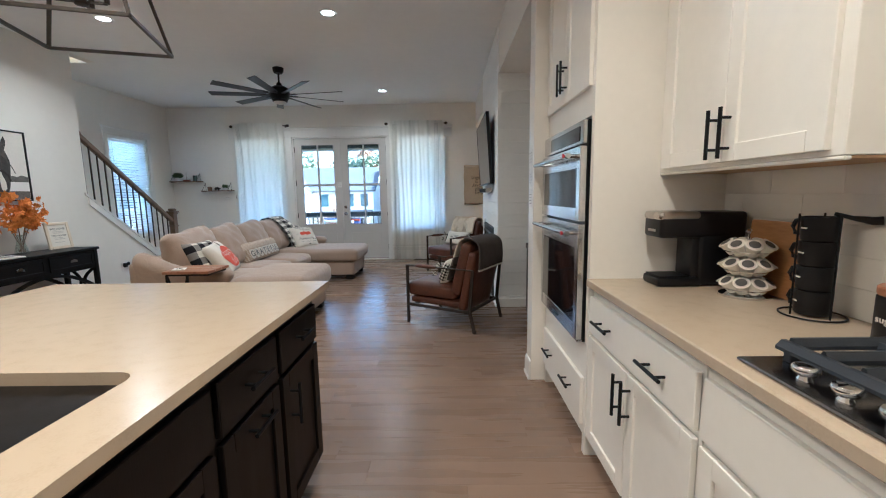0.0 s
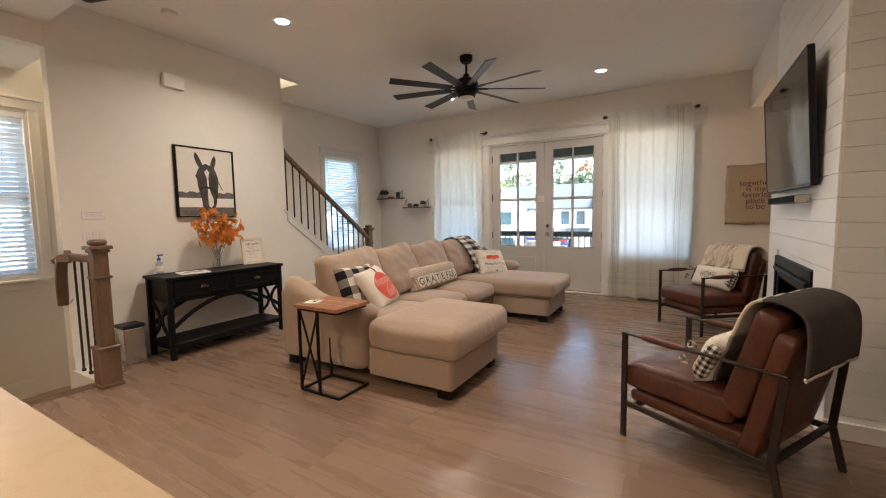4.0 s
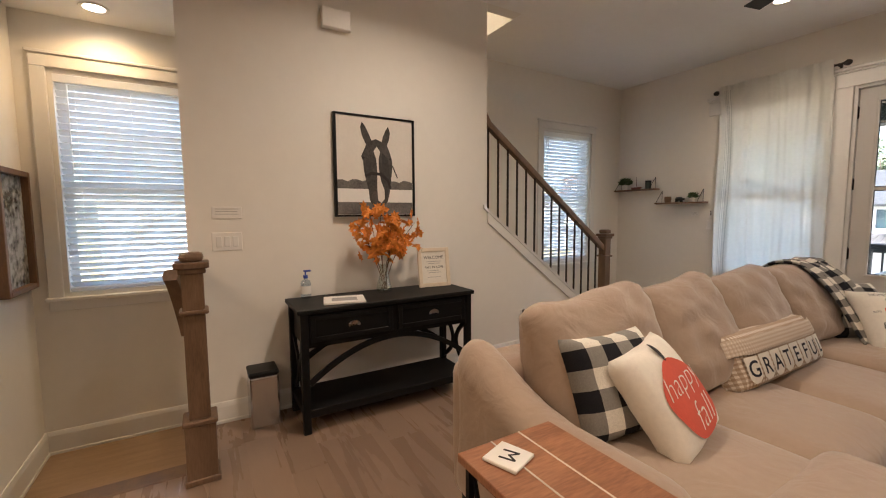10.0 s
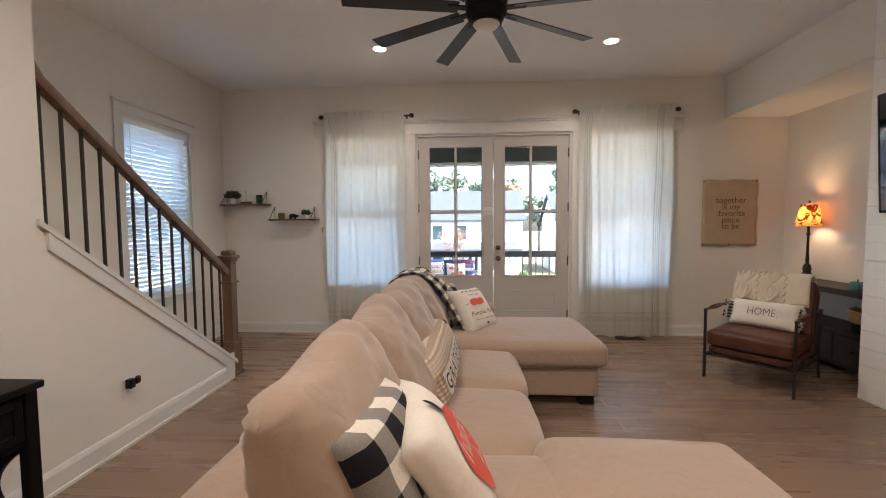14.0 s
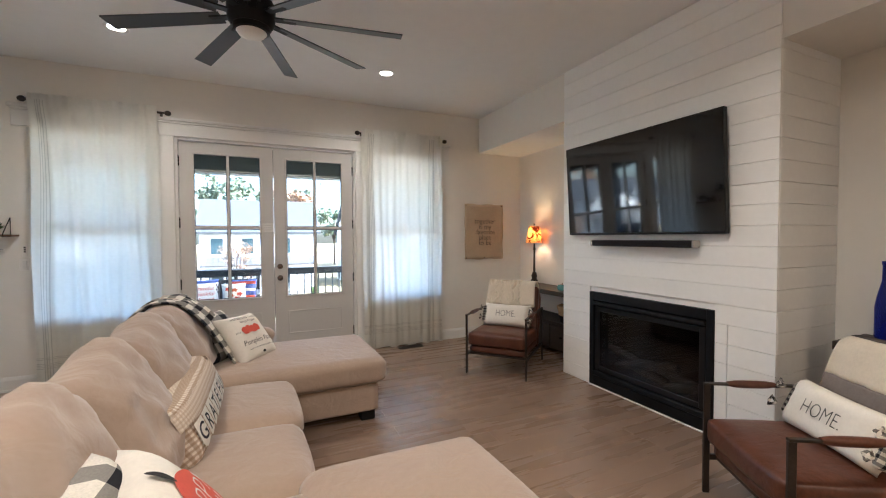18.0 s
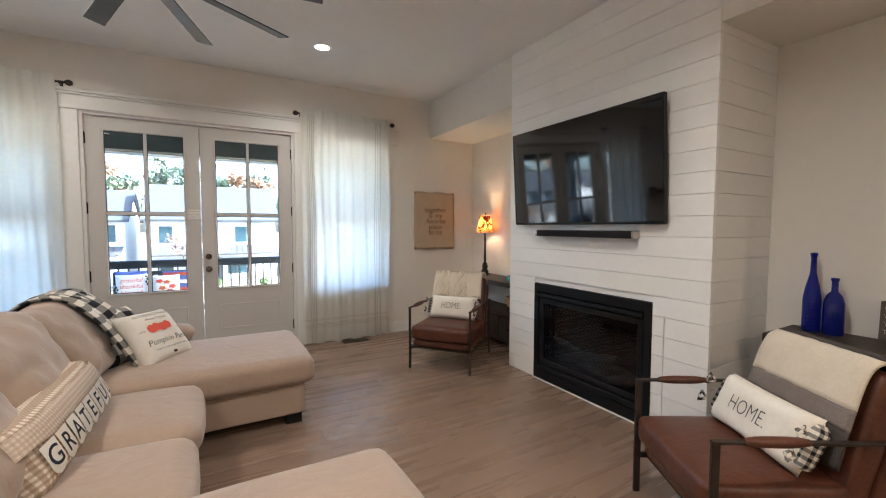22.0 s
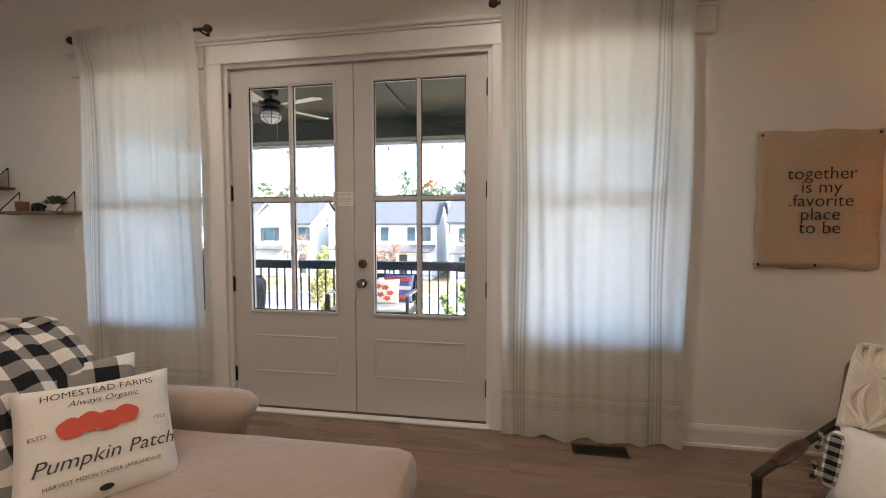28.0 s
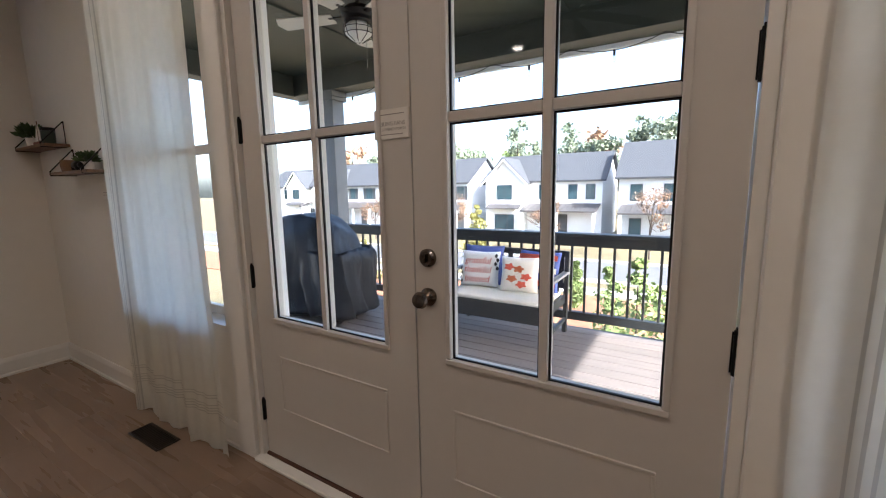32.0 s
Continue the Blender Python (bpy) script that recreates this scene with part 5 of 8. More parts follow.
    part("drain", shifted(lathe([(0, 0), (0.045, 0), (0.05, 0.004), (0.045, 0.006), (0.03, 0.003), (0, 0.003)], 20), pose(cx + ox, cy + oy, 0.677)), CHROME, t, smooth=True)


island()


def lantern():
    c = Vector((-1.07, 2.25, 2.164))
    l = thing("pendant_lantern", c.x, c.y, c.z, "dark bronze open-frame lantern pendant above the island", "pendant light", rz=18)
    s, s2, h = 0.3, 0.2, 0.42
    lo = [(s, s), (-s, s), (-s, -s), (s, -s)]
    hi = [(s2, s2), (-s2, s2), (-s2, -s2), (s2, -s2)]
    for i in range(4):
        a, b = lo[i], lo[(i + 1) % 4]
        part("bottom_bar", bar((*a, 0), (*b, 0), 0.016, 0.016, 0.001), IRON, l)
        part("top_bar", bar((*hi[i], h), (*hi[(i + 1) % 4], h), 0.016, 0.016, 0.001), IRON, l)
        part("corner_bar", bar((*a, 0), (*hi[i], h), 0.016, 0.016, 0.001, up=(1, 0, 0)), IRON, l)
        part("crown_bar", bar((*hi[i], h), (0, 0, h + 0.15), 0.012, 0.012, 0.001), IRON, l)
    part("stem", cyl((0, 0, h + 0.1), (0, 0, H - 2.164), 0.008, 10), IRON, l)
    part("canopy", shifted(lathe([(0, 0), (0.07, 0), (0.07, 0.02), (0, 0.02)], 24), pose(0, 0, H - 2.164 - 0.021)), IRON, l)
    part("candle_hub", shifted(lathe([(0, 0), (0.03, 0.005), (0.035, 0.02), (0.012, 0.04), (0, 0.042)], 16), pose(0, 0, 0.13)), IRON, l, smooth=True)
    part("hub_stem", cyl((0, 0, 0.16), (0, 0, h + 0.12), 0.006, 8), IRON, l)
    for a in (0, 90, 180, 270):
        x, y = 0.11 * math.cos(radians(a)), 0.11 * math.sin(radians(a))
        arm = part("arm", bar((0, 0, 0.15), (x, y, 0.15), 0.012, 0.012, 0.001), IRON, l)
        part("candle_sleeve", cyl((x, y, 0.15), (x, y, 0.24), 0.012, 10), IRON, arm)
        part("bulb", shifted(lathe([(0, 0), (0.012, 0.0), (0.018, 0.03), (0.01, 0.06), (0, 0.075)], 12), pose(x, y, 0.24)), CLEARGLASS, arm, "clear glass bulb", True)


lantern()


def downlight(x, y, z):
    d = thing("recessed_light", x, y, z, "lit round recessed ceiling light with white trim", "ceiling light", "recessed ceiling lights")
    part("trim_ring", lathe([(0.058, -0.001), (0.085, -0.001), (0.082, -0.008), (0.06, -0.006)], 28), TRIM, d, smooth=True)
    part("diffuser", lathe([(0, -0.004), (0.06, -0.004), (0.06, -0.002), (0, -0.002)], 28), GLOW, d)


for c in CANS + KITCHEN_CANS + [LANDING_CAN]:
    if c is LANDING_CAN:
        downlight(c[0], c[1], 2.72)
    elif c[0] < -1.4 and c[1] < 3.0:
        downlight(c[0], c[1], 2.87)
    else:
        downlight(*c)


# ---- soft furnishings ----
def plaid(name, pitch, dark=(0.018, 0.018, 0.022), light=(0.72, 0.68, 0.6)):
    """Buffalo check woven cloth, in the cloth's own measure."""
    m = bpy.data.materials.new(name)
    m.use_nodes = True
    n, l = m.node_tree.nodes, m.node_tree.links
    b = n["Principled BSDF"]
    uv, sep = n.new("ShaderNodeUVMap"), n.new("ShaderNodeSeparateXYZ")
    l.new(uv.outputs[0], sep.inputs[0])
    facs = []
    for k in (0, 1):
        a, f, g = n.new("ShaderNodeMath"), n.new("ShaderNodeMath"), n.new("ShaderNodeMath")
        a.operation, f.operation, g.operation = "MULTIPLY", "FRACT", "GREATER_THAN"
        a.inputs[1].default_value, g.inputs[1].default_value = 1 / pitch, 0.5
        l.new(sep.outputs[k], a.inputs[0])
        l.new(a.outputs[0], f.inputs[0])
        l.new(f.outputs[0], g.inputs[0])
        facs.append(g)
    add = n.new("ShaderNodeMath")
    l.new(facs[0].outputs[0], add.inputs[0])
    l.new(facs[1].outputs[0], add.inputs[1])
    half = n.new("ShaderNodeMath")
    half.operation = "MULTIPLY"
    half.inputs[1].default_value = 0.5
    l.new(add.outputs[0], half.inputs[0])
    cr = n.new("ShaderNodeValToRGB")
    cr.color_ramp.interpolation = "CONSTANT"
    e = cr.color_ramp.elements
    e[0].color, e[1].color = (*light, 1), (*dark, 1)
    e[1].position = 0.75
    mid = e.new(0.25)
    mid.color = tuple(0.32 * a + 0.68 * b2 for a, b2 in zip(light, dark)) + (1,)
    l.new(half.outputs[0], cr.inputs[0])
    tc, tex, mix = n.new("ShaderNodeTexCoord"), n.new("ShaderNodeTexNoise"), n.new("ShaderNodeMix")
    tex.inputs["Scale"].default_value = 180
    l.new(tc.outputs["Object"], tex.inputs["Vector"])
    hs = n.new("ShaderNodeHueSaturation")
    mr = n.new("ShaderNodeMapRange")
    mr.inputs["To Min"].default_value, mr.inputs["To Max"].default_value = 0.75, 1.2
    l.new(tex.outputs["Fac"], mr.inputs["Value"])
    l.new(mr.outputs[0], hs.inputs["Value"])
    l.new(cr.outputs[0], hs.inputs["Color"])
    l.new(hs.outputs[0], b.inputs["Base Color"])
    n.remove(mix)
    bu = n.new("ShaderNodeBump")
    bu.inputs["Strength"].default_value, bu.inputs["Distance"].default_value = 0.4, 0.0015
    l.new(tex.outputs["Fac"], bu.inputs["Height"])
    l.new(bu.outputs[0], b.inputs["Normal"])
    b.inputs["Roughness"].default_value = 0.95
    b.inputs["Specular IOR Level"].default_value = 0.15
    return m


CHECK = plaid("buffalo_check", 0.15)
THROWCHECK = plaid("throw_check", 0.1)
GINGHAM = plaid("tan_gingham", 0.022, (0.36, 0.26, 0.18), (0.7, 0.62, 0.52))
PLAIDFINE = plaid("small_black_check", 0.03)
CREAMTHROW = mat("cream_wool", (0.66, 0.58, 0.46), 0.95, vary=0.07, scale=9, bump=0.7, bump_scale=160, bump_dist=0.004, spec=0.1, sheen=0.3)
GREYTHROW = mat("grey_wool", (0.075, 0.066, 0.062), 0.95, vary=0.15, scale=9, bump=0.7, bump_scale=160, bump_dist=0.004, spec=0.1)
MIDTHROW = mat("mid_grey_wool", (0.2, 0.17, 0.155), 0.95, vary=0.12, scale=9, bump=0.7, bump_scale=160, bump_dist=0.004, spec=0.1)
CORAL = mat("coral_print", (0.62, 0.1, 0.06), 0.9, vary=0.06, scale=9)
NAVYINK = mat("navy_ink", (0.02, 0.022, 0.035), 0.9, vary=0.2)
WAFFLE = plaid("pale_waffle", 0.018, (0.5, 0.4, 0.31), (0.66, 0.57, 0.47))
WHITEINK = mat("white_print", (0.78, 0.74, 0.68), 0.9, vary=0.04)


def pillow_depth(x, z, w, h, t, puff):
    u, v = max(-1, min(1, 2 * x / w)), max(-1, min(1, 2 * z / h))
    return max((1 - u ** 4) * (1 - v ** 4), 0) ** puff * t / 2


def with_uv(bm, f):
    lay = bm.loops.layers.uv.new("UVMap")
    for face in bm.faces:
        for lp in face.loops:
            lp[lay].uv = f(lp.vert.co)
    return bm


def throw_pillow(x, y, z, w, h, t, rz, lean, label, material, prints=(), puff=0.42, roll=0.0, seed=0, group="pillows on the sofa"):
    """A pillow standing on its lower edge at x, y, z, facing local -y, leaning back by lean. prints: (name, bmesh, material) in its plane."""
    p = thing("throw_pillow", x, y, z, label, "pillow", group, rz)
    m = pose(0, 0, 0, -lean, 0, 0) @ pose(0, 0, h / 2, 0, roll, 0)
    bm = with_uv(pillow_bm(w, h, t, puff, 16, 0.006, seed), lambda c: (c.x, c.z))
    cover = part("cover", shifted(bm, m), material, p, "", True, 180)
    for nm, b, mt_ in prints:
        bmesh.ops.triangulate(b, faces=b.faces[:])
        for _ in range(3):
            long_edges = [e for e in b.edges if e.calc_length() > 0.022]
            if long_edges:
                bmesh.ops.subdivide_edges(b, edges=long_edges, cuts=1)
                bmesh.ops.triangulate(b, faces=b.faces[:])
        for v in b.verts:
            lift = v.co.y
            v.co.y = -pillow_depth(v.co.x, v.co.z, w, h, t, puff) - 0.007 + lift
        part(nm, shifted(b, m), mt_, p)
    return p


def flat(bm, x=0.0, z=0.0):
    return shifted(bm, Matrix.Translation((x, 0, z)))


def disc_shape(cx, cz, rx, rz_, n=28, wob=0.0, ph=0.0):
    """A flat printed blob cut into thin strips so that it can follow a pillow."""
    bm = bmesh.new()
    rings = []
    for k in range(7):
        f = k / 6
        rings.append([bm.verts.new((cx + f * rx * (1 + wob * math.sin(5 * a * 2 * math.pi / n + ph)) * math.cos(a * 2 * math.pi / n), 0, cz + f * rz_ * (1 + wob * math.sin(5 * a * 2 * math.pi / n + ph)) * math.sin(a * 2 * math.pi / n))) for a in range(n)])
    for a, b in zip(rings, rings[1:]):
        for i in range(n):
            j = (i + 1) % n
            try:
                bm.faces.new((a[i], b[i], b[j], a[j]))
            except ValueError:
                pass
    return bm


def tag_shape(cx, cz, w, h):
    """A printed tag with a rounded lower end, cut into a grid so that it can follow a pillow."""
    bm = bmesh.new()
    rows = []
    for j in range(9):
        v = j / 8 * 2 - 1
        half = w * (1 if v > -0.4 else math.sqrt(max(0.02, 1 - ((v + 0.4) / 0.62) ** 2)))
        rows.append([bm.verts.new((cx + half * (i / 3 - 1), 0, cz + v * h)) for i in range(7)])
    for a, b in zip(rows, rows[1:]):
        for i in range(6):
            bm.faces.new((a[i], a[i + 1], b[i + 1], b[i]))
    return bm


# plaid pillow and pumpkin pillow at the south end
throw_pillow(-1.84, 4.445, 0.475, 0.43, 0.4, 0.17, 85, 24, "black and cream buffalo check pillow leaning on the sofa back", CHECK, seed=1)
body = disc_shape(0, -0.03, 0.145, 0.14, 36, 0.03)
stem = flat(disc_shape(0, 0.0, 0.012, 0.04), 0.0, 0.145)
hap = flat(text_bm("happy", 0.115, extrude=0, shear=0.35, thin=0.002), 0.0, 0.025)
fal = flat(text_bm("fall", 0.13, extrude=0, shear=0.35, thin=0.002), 0.01, -0.1)
for b in (hap, fal):
    for v in b.verts:
        v.co.y -= 0.0015
throw_pillow(-1.655, 4.575, 0.48, 0.39, 0.41, 0.16, 99, 37, "cream pillow with a red pumpkin print and white script", COTTON,
             [("pumpkin_print", body, CORAL), ("stem_print", stem, INK), ("lettering", hap, WHITEINK), ("lettering", fal, WHITEINK)], roll=-6, seed=2)
# long gingham pillow with patched letters
pr = []
for k, ch in enumerate("GRATEFUL"):
    x = -0.36 + 0.103 * k
    pr.append(("letter_tag", tag_shape(x, -0.045, 0.045, 0.062), COTTON))
    tb = flat(text_bm(ch, 0.108, extrude=0, thin=-0.001), x, -0.045)
    for v in tb.verts:
        v.co.y -= 0.0016
    pr.append(("letter", tb, NAVYINK))
flap = bmesh.new()
gr = [[flap.verts.new((-0.475 + 0.95 * i / 40, 0.0, 0.028 + 0.004 * math.sin(i * 0.7) + (0.105 - 0.028) * j / 8)) for i in range(41)] for j in range(9)]
for j in range(8):
    for i in range(40):
        flap.faces.new((gr[j][i], gr[j][i + 1], gr[j + 1][i + 1], gr[j + 1][i]))
for v in flap.verts:
    v.co.y = -0.0015
pr.append(("flap", with_uv(flap, lambda c: (c.x, c.z)), WAFFLE))
throw_pillow(-1.83, 5.67, 0.45, 0.98, 0.29, 0.21, 89, 24, "long tan gingham pillow with black letters on cream patches", GINGHAM, pr, seed=3, puff=0.38)
# north end: plaid pillow, pumpkin patch pillow
throw_pillow(-1.755, 6.85, 0.468, 0.44, 0.44, 0.15, 60, 36, "black and cream buffalo check pillow beside the printed pillow", CHECK, roll=3, seed=4)
pp = []
for nm, txt, sz, x, z, sh in (("lettering", "HOMESTEAD FARMS", 0.036, 0, 0.155, 0), ("lettering", "Always Organic", 0.032, 0.01, 0.118, 0.3),
                          ("lettering", "Pumpkin Patch", 0.066, 0.01, -0.07, 0.3), ("lettering", "ESTD", 0.02, -0.16, 0.03, 0), ("lettering", "1923", 0.02, 0.16, 0.01, 0),
                          ("lettering", "HARVEST MOON CASPER JARRAHDALE", 0.018, 0, -0.13, 0)):
    pp.append((nm, flat(text_bm(txt, sz * 0.9, extrude=0, shear=sh), x * 0.95, z * 0.95), SOFTINK))
for k in range(4):
    pp.append(("pumpkin_print", disc_shape(-0.075 + 0.045 * k, 0.035 + 0.008 * (k % 2), 0.036, 0.032, 20, 0.05), CORAL))
pp.append(("leaf_print", disc_shape(0.0, -0.165, 0.018, 0.009), INK))
throw_pillow(-1.54, 6.775, 0.455, 0.425, 0.43, 0.16, 57, 38, "cream farmhouse pillow with pumpkin print and black lettering", COTTON, pp, roll=3, seed=5)


def drape(name, x, y, z, rz, prof, width, material, label, category="throw blanket", bands=(), seed=0, thick=0.012, fold=0.012, sub="blanket"):
    """Cloth laid over a profile of (y, z) points, width along x; bands: (from, to, material) along its length."""
    t = thing(name, x, y, z, label, category, rz=rz)
    P = [Vector((0, a, b)) for a, b in prof]
    seg = [0]
    for a, b in zip(P, P[1:]):
        seg.append(seg[-1] + (b - a).length)
    L = seg[-1]
    def at(s):
        for i in range(len(seg) - 1):
            if s <= seg[i + 1] + 1e-9:
                f = (s - seg[i]) / max(seg[i + 1] - seg[i], 1e-9)
                p0, p3 = P[max(i - 1, 0)], P[min(i + 2, len(P) - 1)]
                p1, p2 = P[i], P[i + 1]
                return 0.5 * ((2 * p1) + (p2 - p0) * f + (2 * p0 - 5 * p1 + 4 * p2 - p3) * f * f + (3 * p1 - p0 - 3 * p2 + p3) * f ** 3)
        return P[-1]
    cuts = [(0, L, material)] if not bands else bands
    for s0, s1, mt_ in cuts:
        n, w = max(6, int((s1 - s0) / 0.02)), 24
        bm = bmesh.new()
        lay = bm.loops.layers.uv.new("UVMap")
        rows = []
        for i in range(n + 1):
            s = s0 + (s1 - s0) * i / n
            c = at(s)
            r = []
            for j in range(w + 1):
                u = (j / w - 0.5) * width
                nn = noise.noise(Vector((u * 7 + seed, s * 4, seed))) * fold + math.sin(u * 40 / max(width, 0.2) * 0.5 + seed + s * 2) * fold * 0.6
                hang = 0.02 * math.sin(j / w * 9 + seed) * (1 if s in (0, L) else 0)
                v = bm.verts.new((u * (1 - 0.06 * math.sin(s / L * 3.1)), c.y + nn * 0.5 * (1 if c.y > 0 else -1), c.z + abs(nn) * 0.5 + hang))
                r.append((v, (u, s)))
            rows.append(r)
        for a, b in zip(rows, rows[1:]):
            for j in range(w):
                q = [a[j], a[j + 1], b[j + 1], b[j]]
                f = bm.faces.new([e[0] for e in q])
                for lp, e in zip(f.loops, q):
                    lp[lay].uv = e[1]
        o = part(sub, bm, mt_, t, "", True, 180)
        md = o.modifiers.new("thickness", "SOLIDIFY")
        md.thickness, md.offset = thick, 0
    return t


plaid_blanket = drape("plaid_throw", -2.08, 6.84, 0.0, 90, [(-0.36, 0.485), (-0.33, 0.54), (-0.25, 0.68), (-0.16, 0.82), (-0.05, 0.925), (0.06, 0.965), (0.18, 0.945), (0.28, 0.85), (0.35, 0.7), (0.36, 0.42), (0.365, 0.3)], 0.46, THROWCHECK,
      "black and white buffalo check blanket draped over the sofa back", seed=1, fold=0.035)
fringe = bmesh.new()
rf = random.Random(17)
for k in range(34):
    u = -0.22 + 0.0133 * k
    tube([(u, -0.36, 0.49), (u + rf.uniform(-0.01, 0.01), -0.385, 0.487), (u + rf.uniform(-0.018, 0.018), -0.42 + rf.uniform(-0.01, 0.01), 0.484)], [0.0035, 0.003, 0.0022], 5, bm=fringe)
part("fringe", fringe, CLOTHBLACK, plaid_blanket, "short black fringe", True)


# ---- lounge chairs ----
ARMWRAP = LEATHER
def lounge_chair(x, y, rz, label):
    c = thing("lounge_chair", x, y, 0, label, "armchair", "leather lounge chairs", rz)
    W, F, B, A = 0.312, -0.375, 0.385, 0.6
    for s in (-1, 1):
        xx = s * W
        part("front_leg", box(xx - 0.008, xx + 0.008, F - 0.016, F + 0.016, 0, A, 0.002), IRON, c)
        part("back_leg", bar((xx, B - 0.01, A), (xx, B - 0.045, 0.21), 0.032, 0.016, 0.002, up=(1, 0, 0)), IRON, c)
        part("back_foot", bar((xx, B - 0.045, 0.215), (xx, B + 0.005, 0.0), 0.032, 0.016, 0.002, up=(1, 0, 0)), IRON, c)
        part("arm_bar", box(xx - 0.012, xx + 0.012, F - 0.016, B, A, A + 0.012, 0.002), IRON, c)
        part("side_rail", box(xx - 0.008, xx + 0.008, F + 0.016, B - 0.06, 0.185, 0.215, 0.002), IRON, c)
        pts = [(xx, -0.27 + 0.04 * k, A + 0.008) for k in range(7)]
        part("arm_pad", tube(pts, [0.013, 0.019, 0.021, 0.021, 0.021, 0.019, 0.013], 12), ARMWRAP, c, "brown leather arm wrap", True)
    for yy in (F + 0.06, B - 0.06):
        part("cross_rail", box(-W + 0.008, W - 0.008, yy - 0.014, yy + 0.014, 0.19, 0.212, 0.002), IRON, c)
    part("seat_base", soft_box(-W + 0.015, W - 0.015, F + 0.02, 0.24, 0.215, 0.292, 0.03, 0.0, 8, 0.002, 1), LEATHER, c, "", True, 180)
    part("seat_cushion", soft_box(-W + 0.01, W - 0.01, F - 0.015, 0.17, 0.292, 0.43, 0.035, 0.022, 10, 0.004, 2), LEATHER, c, "", True, 180)
    m = Matrix.Translation((0, 0.12, 0.36)) @ pose(0, 0, 0, -16, 0, 0)
    part("back_cushion", shifted(soft_box(-W + 0.015, W - 0.015, -0.02, 0.1, 0.0, 0.52, 0.035, 0.012, 10, 0.004, 3), m), LEATHER, c, "", True, 180)
    m2 = Matrix.Translation((0, 0.19, 0.2)) @ pose(0, 0, 0, -13, 0, 0)
    part("back_shell", shifted(soft_box(-W + 0.012, W - 0.012, 0.0, 0.085, 0.0, 0.6, 0.025, 0.0, 8, 0.002, 4), m2), LEATHER, c, "", True, 180)
    return c


def home_pillow(x, y, z, rz, lean, seed):
    tb = flat(text_bm("HOME.", 0.1, extrude=0, squeeze=0.74, thin=0.0018), 0.0, 0.0)
    p = throw_pillow(x, y, z, 0.52, 0.25, 0.14, rz, lean, "white lumbar pillow with thin black lettering and checked ties", COTTON, [("lettering", tb, INK)], puff=0.36, seed=seed, group="lumbar pillows on the chairs")
    m = pose(0, 0, 0, -lean, 0, 0)
    for s in (-1, 1):
        bm = with_uv(soft_box(s * 0.25 - 0.022, s * 0.25 + 0.022, -0.032, 0.032, 0.035, 0.215, 0.02, 0.01, 6, 0.008, seed), lambda c: (c.y, c.z))
        part("check_end", shifted(bm, m), PLAIDFINE, p, "small black and white checked end", True)
        for k in (0.07, 0.17):
            bow = tube([(s * 0.27, -0.06, k), (s * 0.28, -0.09, k + 0.025), (s * 0.27, -0.1, k), (s * 0.28, -0.09, k - 0.025), (s * 0.27, -0.06, k)], 0.007, 6)
            part("bow", shifted(with_uv(bow, lambda c: (c.x, c.z)), m), PLAIDFINE, p)
    return p


def at_chair(x, y, rz, lx, ly):
    a = radians(rz)
    return x + lx * math.cos(a) - ly * math.sin(a), y + lx * math.sin(a) + ly * math.cos(a)


C1, C2 = (0.83, 4.24, -120.7), (0.9, 7.025, -50.0)
lounge_chair(*C1, "brown leather lounge chair with black metal frame beside the fireplace")
lounge_chair(*C2, "brown leather lounge chair with black metal frame by the window")
px, py = at_chair(*C1, 0.0, -0.02)
home_pillow(px, py, 0.44, C1[2], 24, 1)
px, py = at_chair(*C2, 0.0, -0.01)
home_pillow(px, py, 0.44, C2[2], 24, 2)
back_prof = [(0.095, 0.5), (0.14, 0.66), (0.19, 0.82), (0.24, 0.89), (0.33, 0.9), (0.415, 0.85), (0.435, 0.74), (0.43, 0.6)]
px, py = at_chair(*C1, 0.03, 0)
drape("knit_throw", px, py, 0, C1[2], back_prof, 0.54, CREAMTHROW, "cream and charcoal striped blanket draped over the leather chair",
      bands=[(0, 0.14, GREYTHROW), (0.14, 0.22, MIDTHROW), (0.22, 0.45, CREAMTHROW), (0.45, 0.84, GREYTHROW), (0.84, 0.875, CREAMTHROW)], seed=3, fold=0.008)
px, py = at_chair(*C2, 0.0, 0)
t2 = drape("knit_throw", px, py, 0, C2[2], [(0.13, 0.64)] + back_prof[2:], 0.56, CREAMTHROW, "chunky cream cable-knit blanket over the leather chair back", seed=6, fold=0.014, thick=0.02)
for k in range(10):
    # pairs of strands that part and cross again, with a plain ridge between the pairs
    xx = -0.2 + 0.2 * (k // 4) if k < 8 else (-0.1, 0.1)[k - 8]
    side, inner = (1 if k % 2 else -1), (k % 4) > 1
    pts = []
    for i in range(30):
        f = i / 29
        yy, zz = (0.135 + 0.105 * f / 0.6, 0.66 + 0.235 * f / 0.6) if f < 0.6 else (0.24 + 0.16 * (f - 0.6) / 0.4, 0.91 - 0.03 * (f - 0.6) / 0.4)
        wave = 0.0 if k > 7 else side * (0.026 if inner else 0.058) * math.sin(math.pi * 2.5 * f)
        pts.append((xx * (1 - 0.05 * f) + wave + (0.012 * math.sin(i * 1.3) if k > 7 else 0.0), yy - 0.02, zz + 0.007))
    part("cable_stitch", tube(pts, 0.0105, 7), CREAMTHROW, t2, "", True)


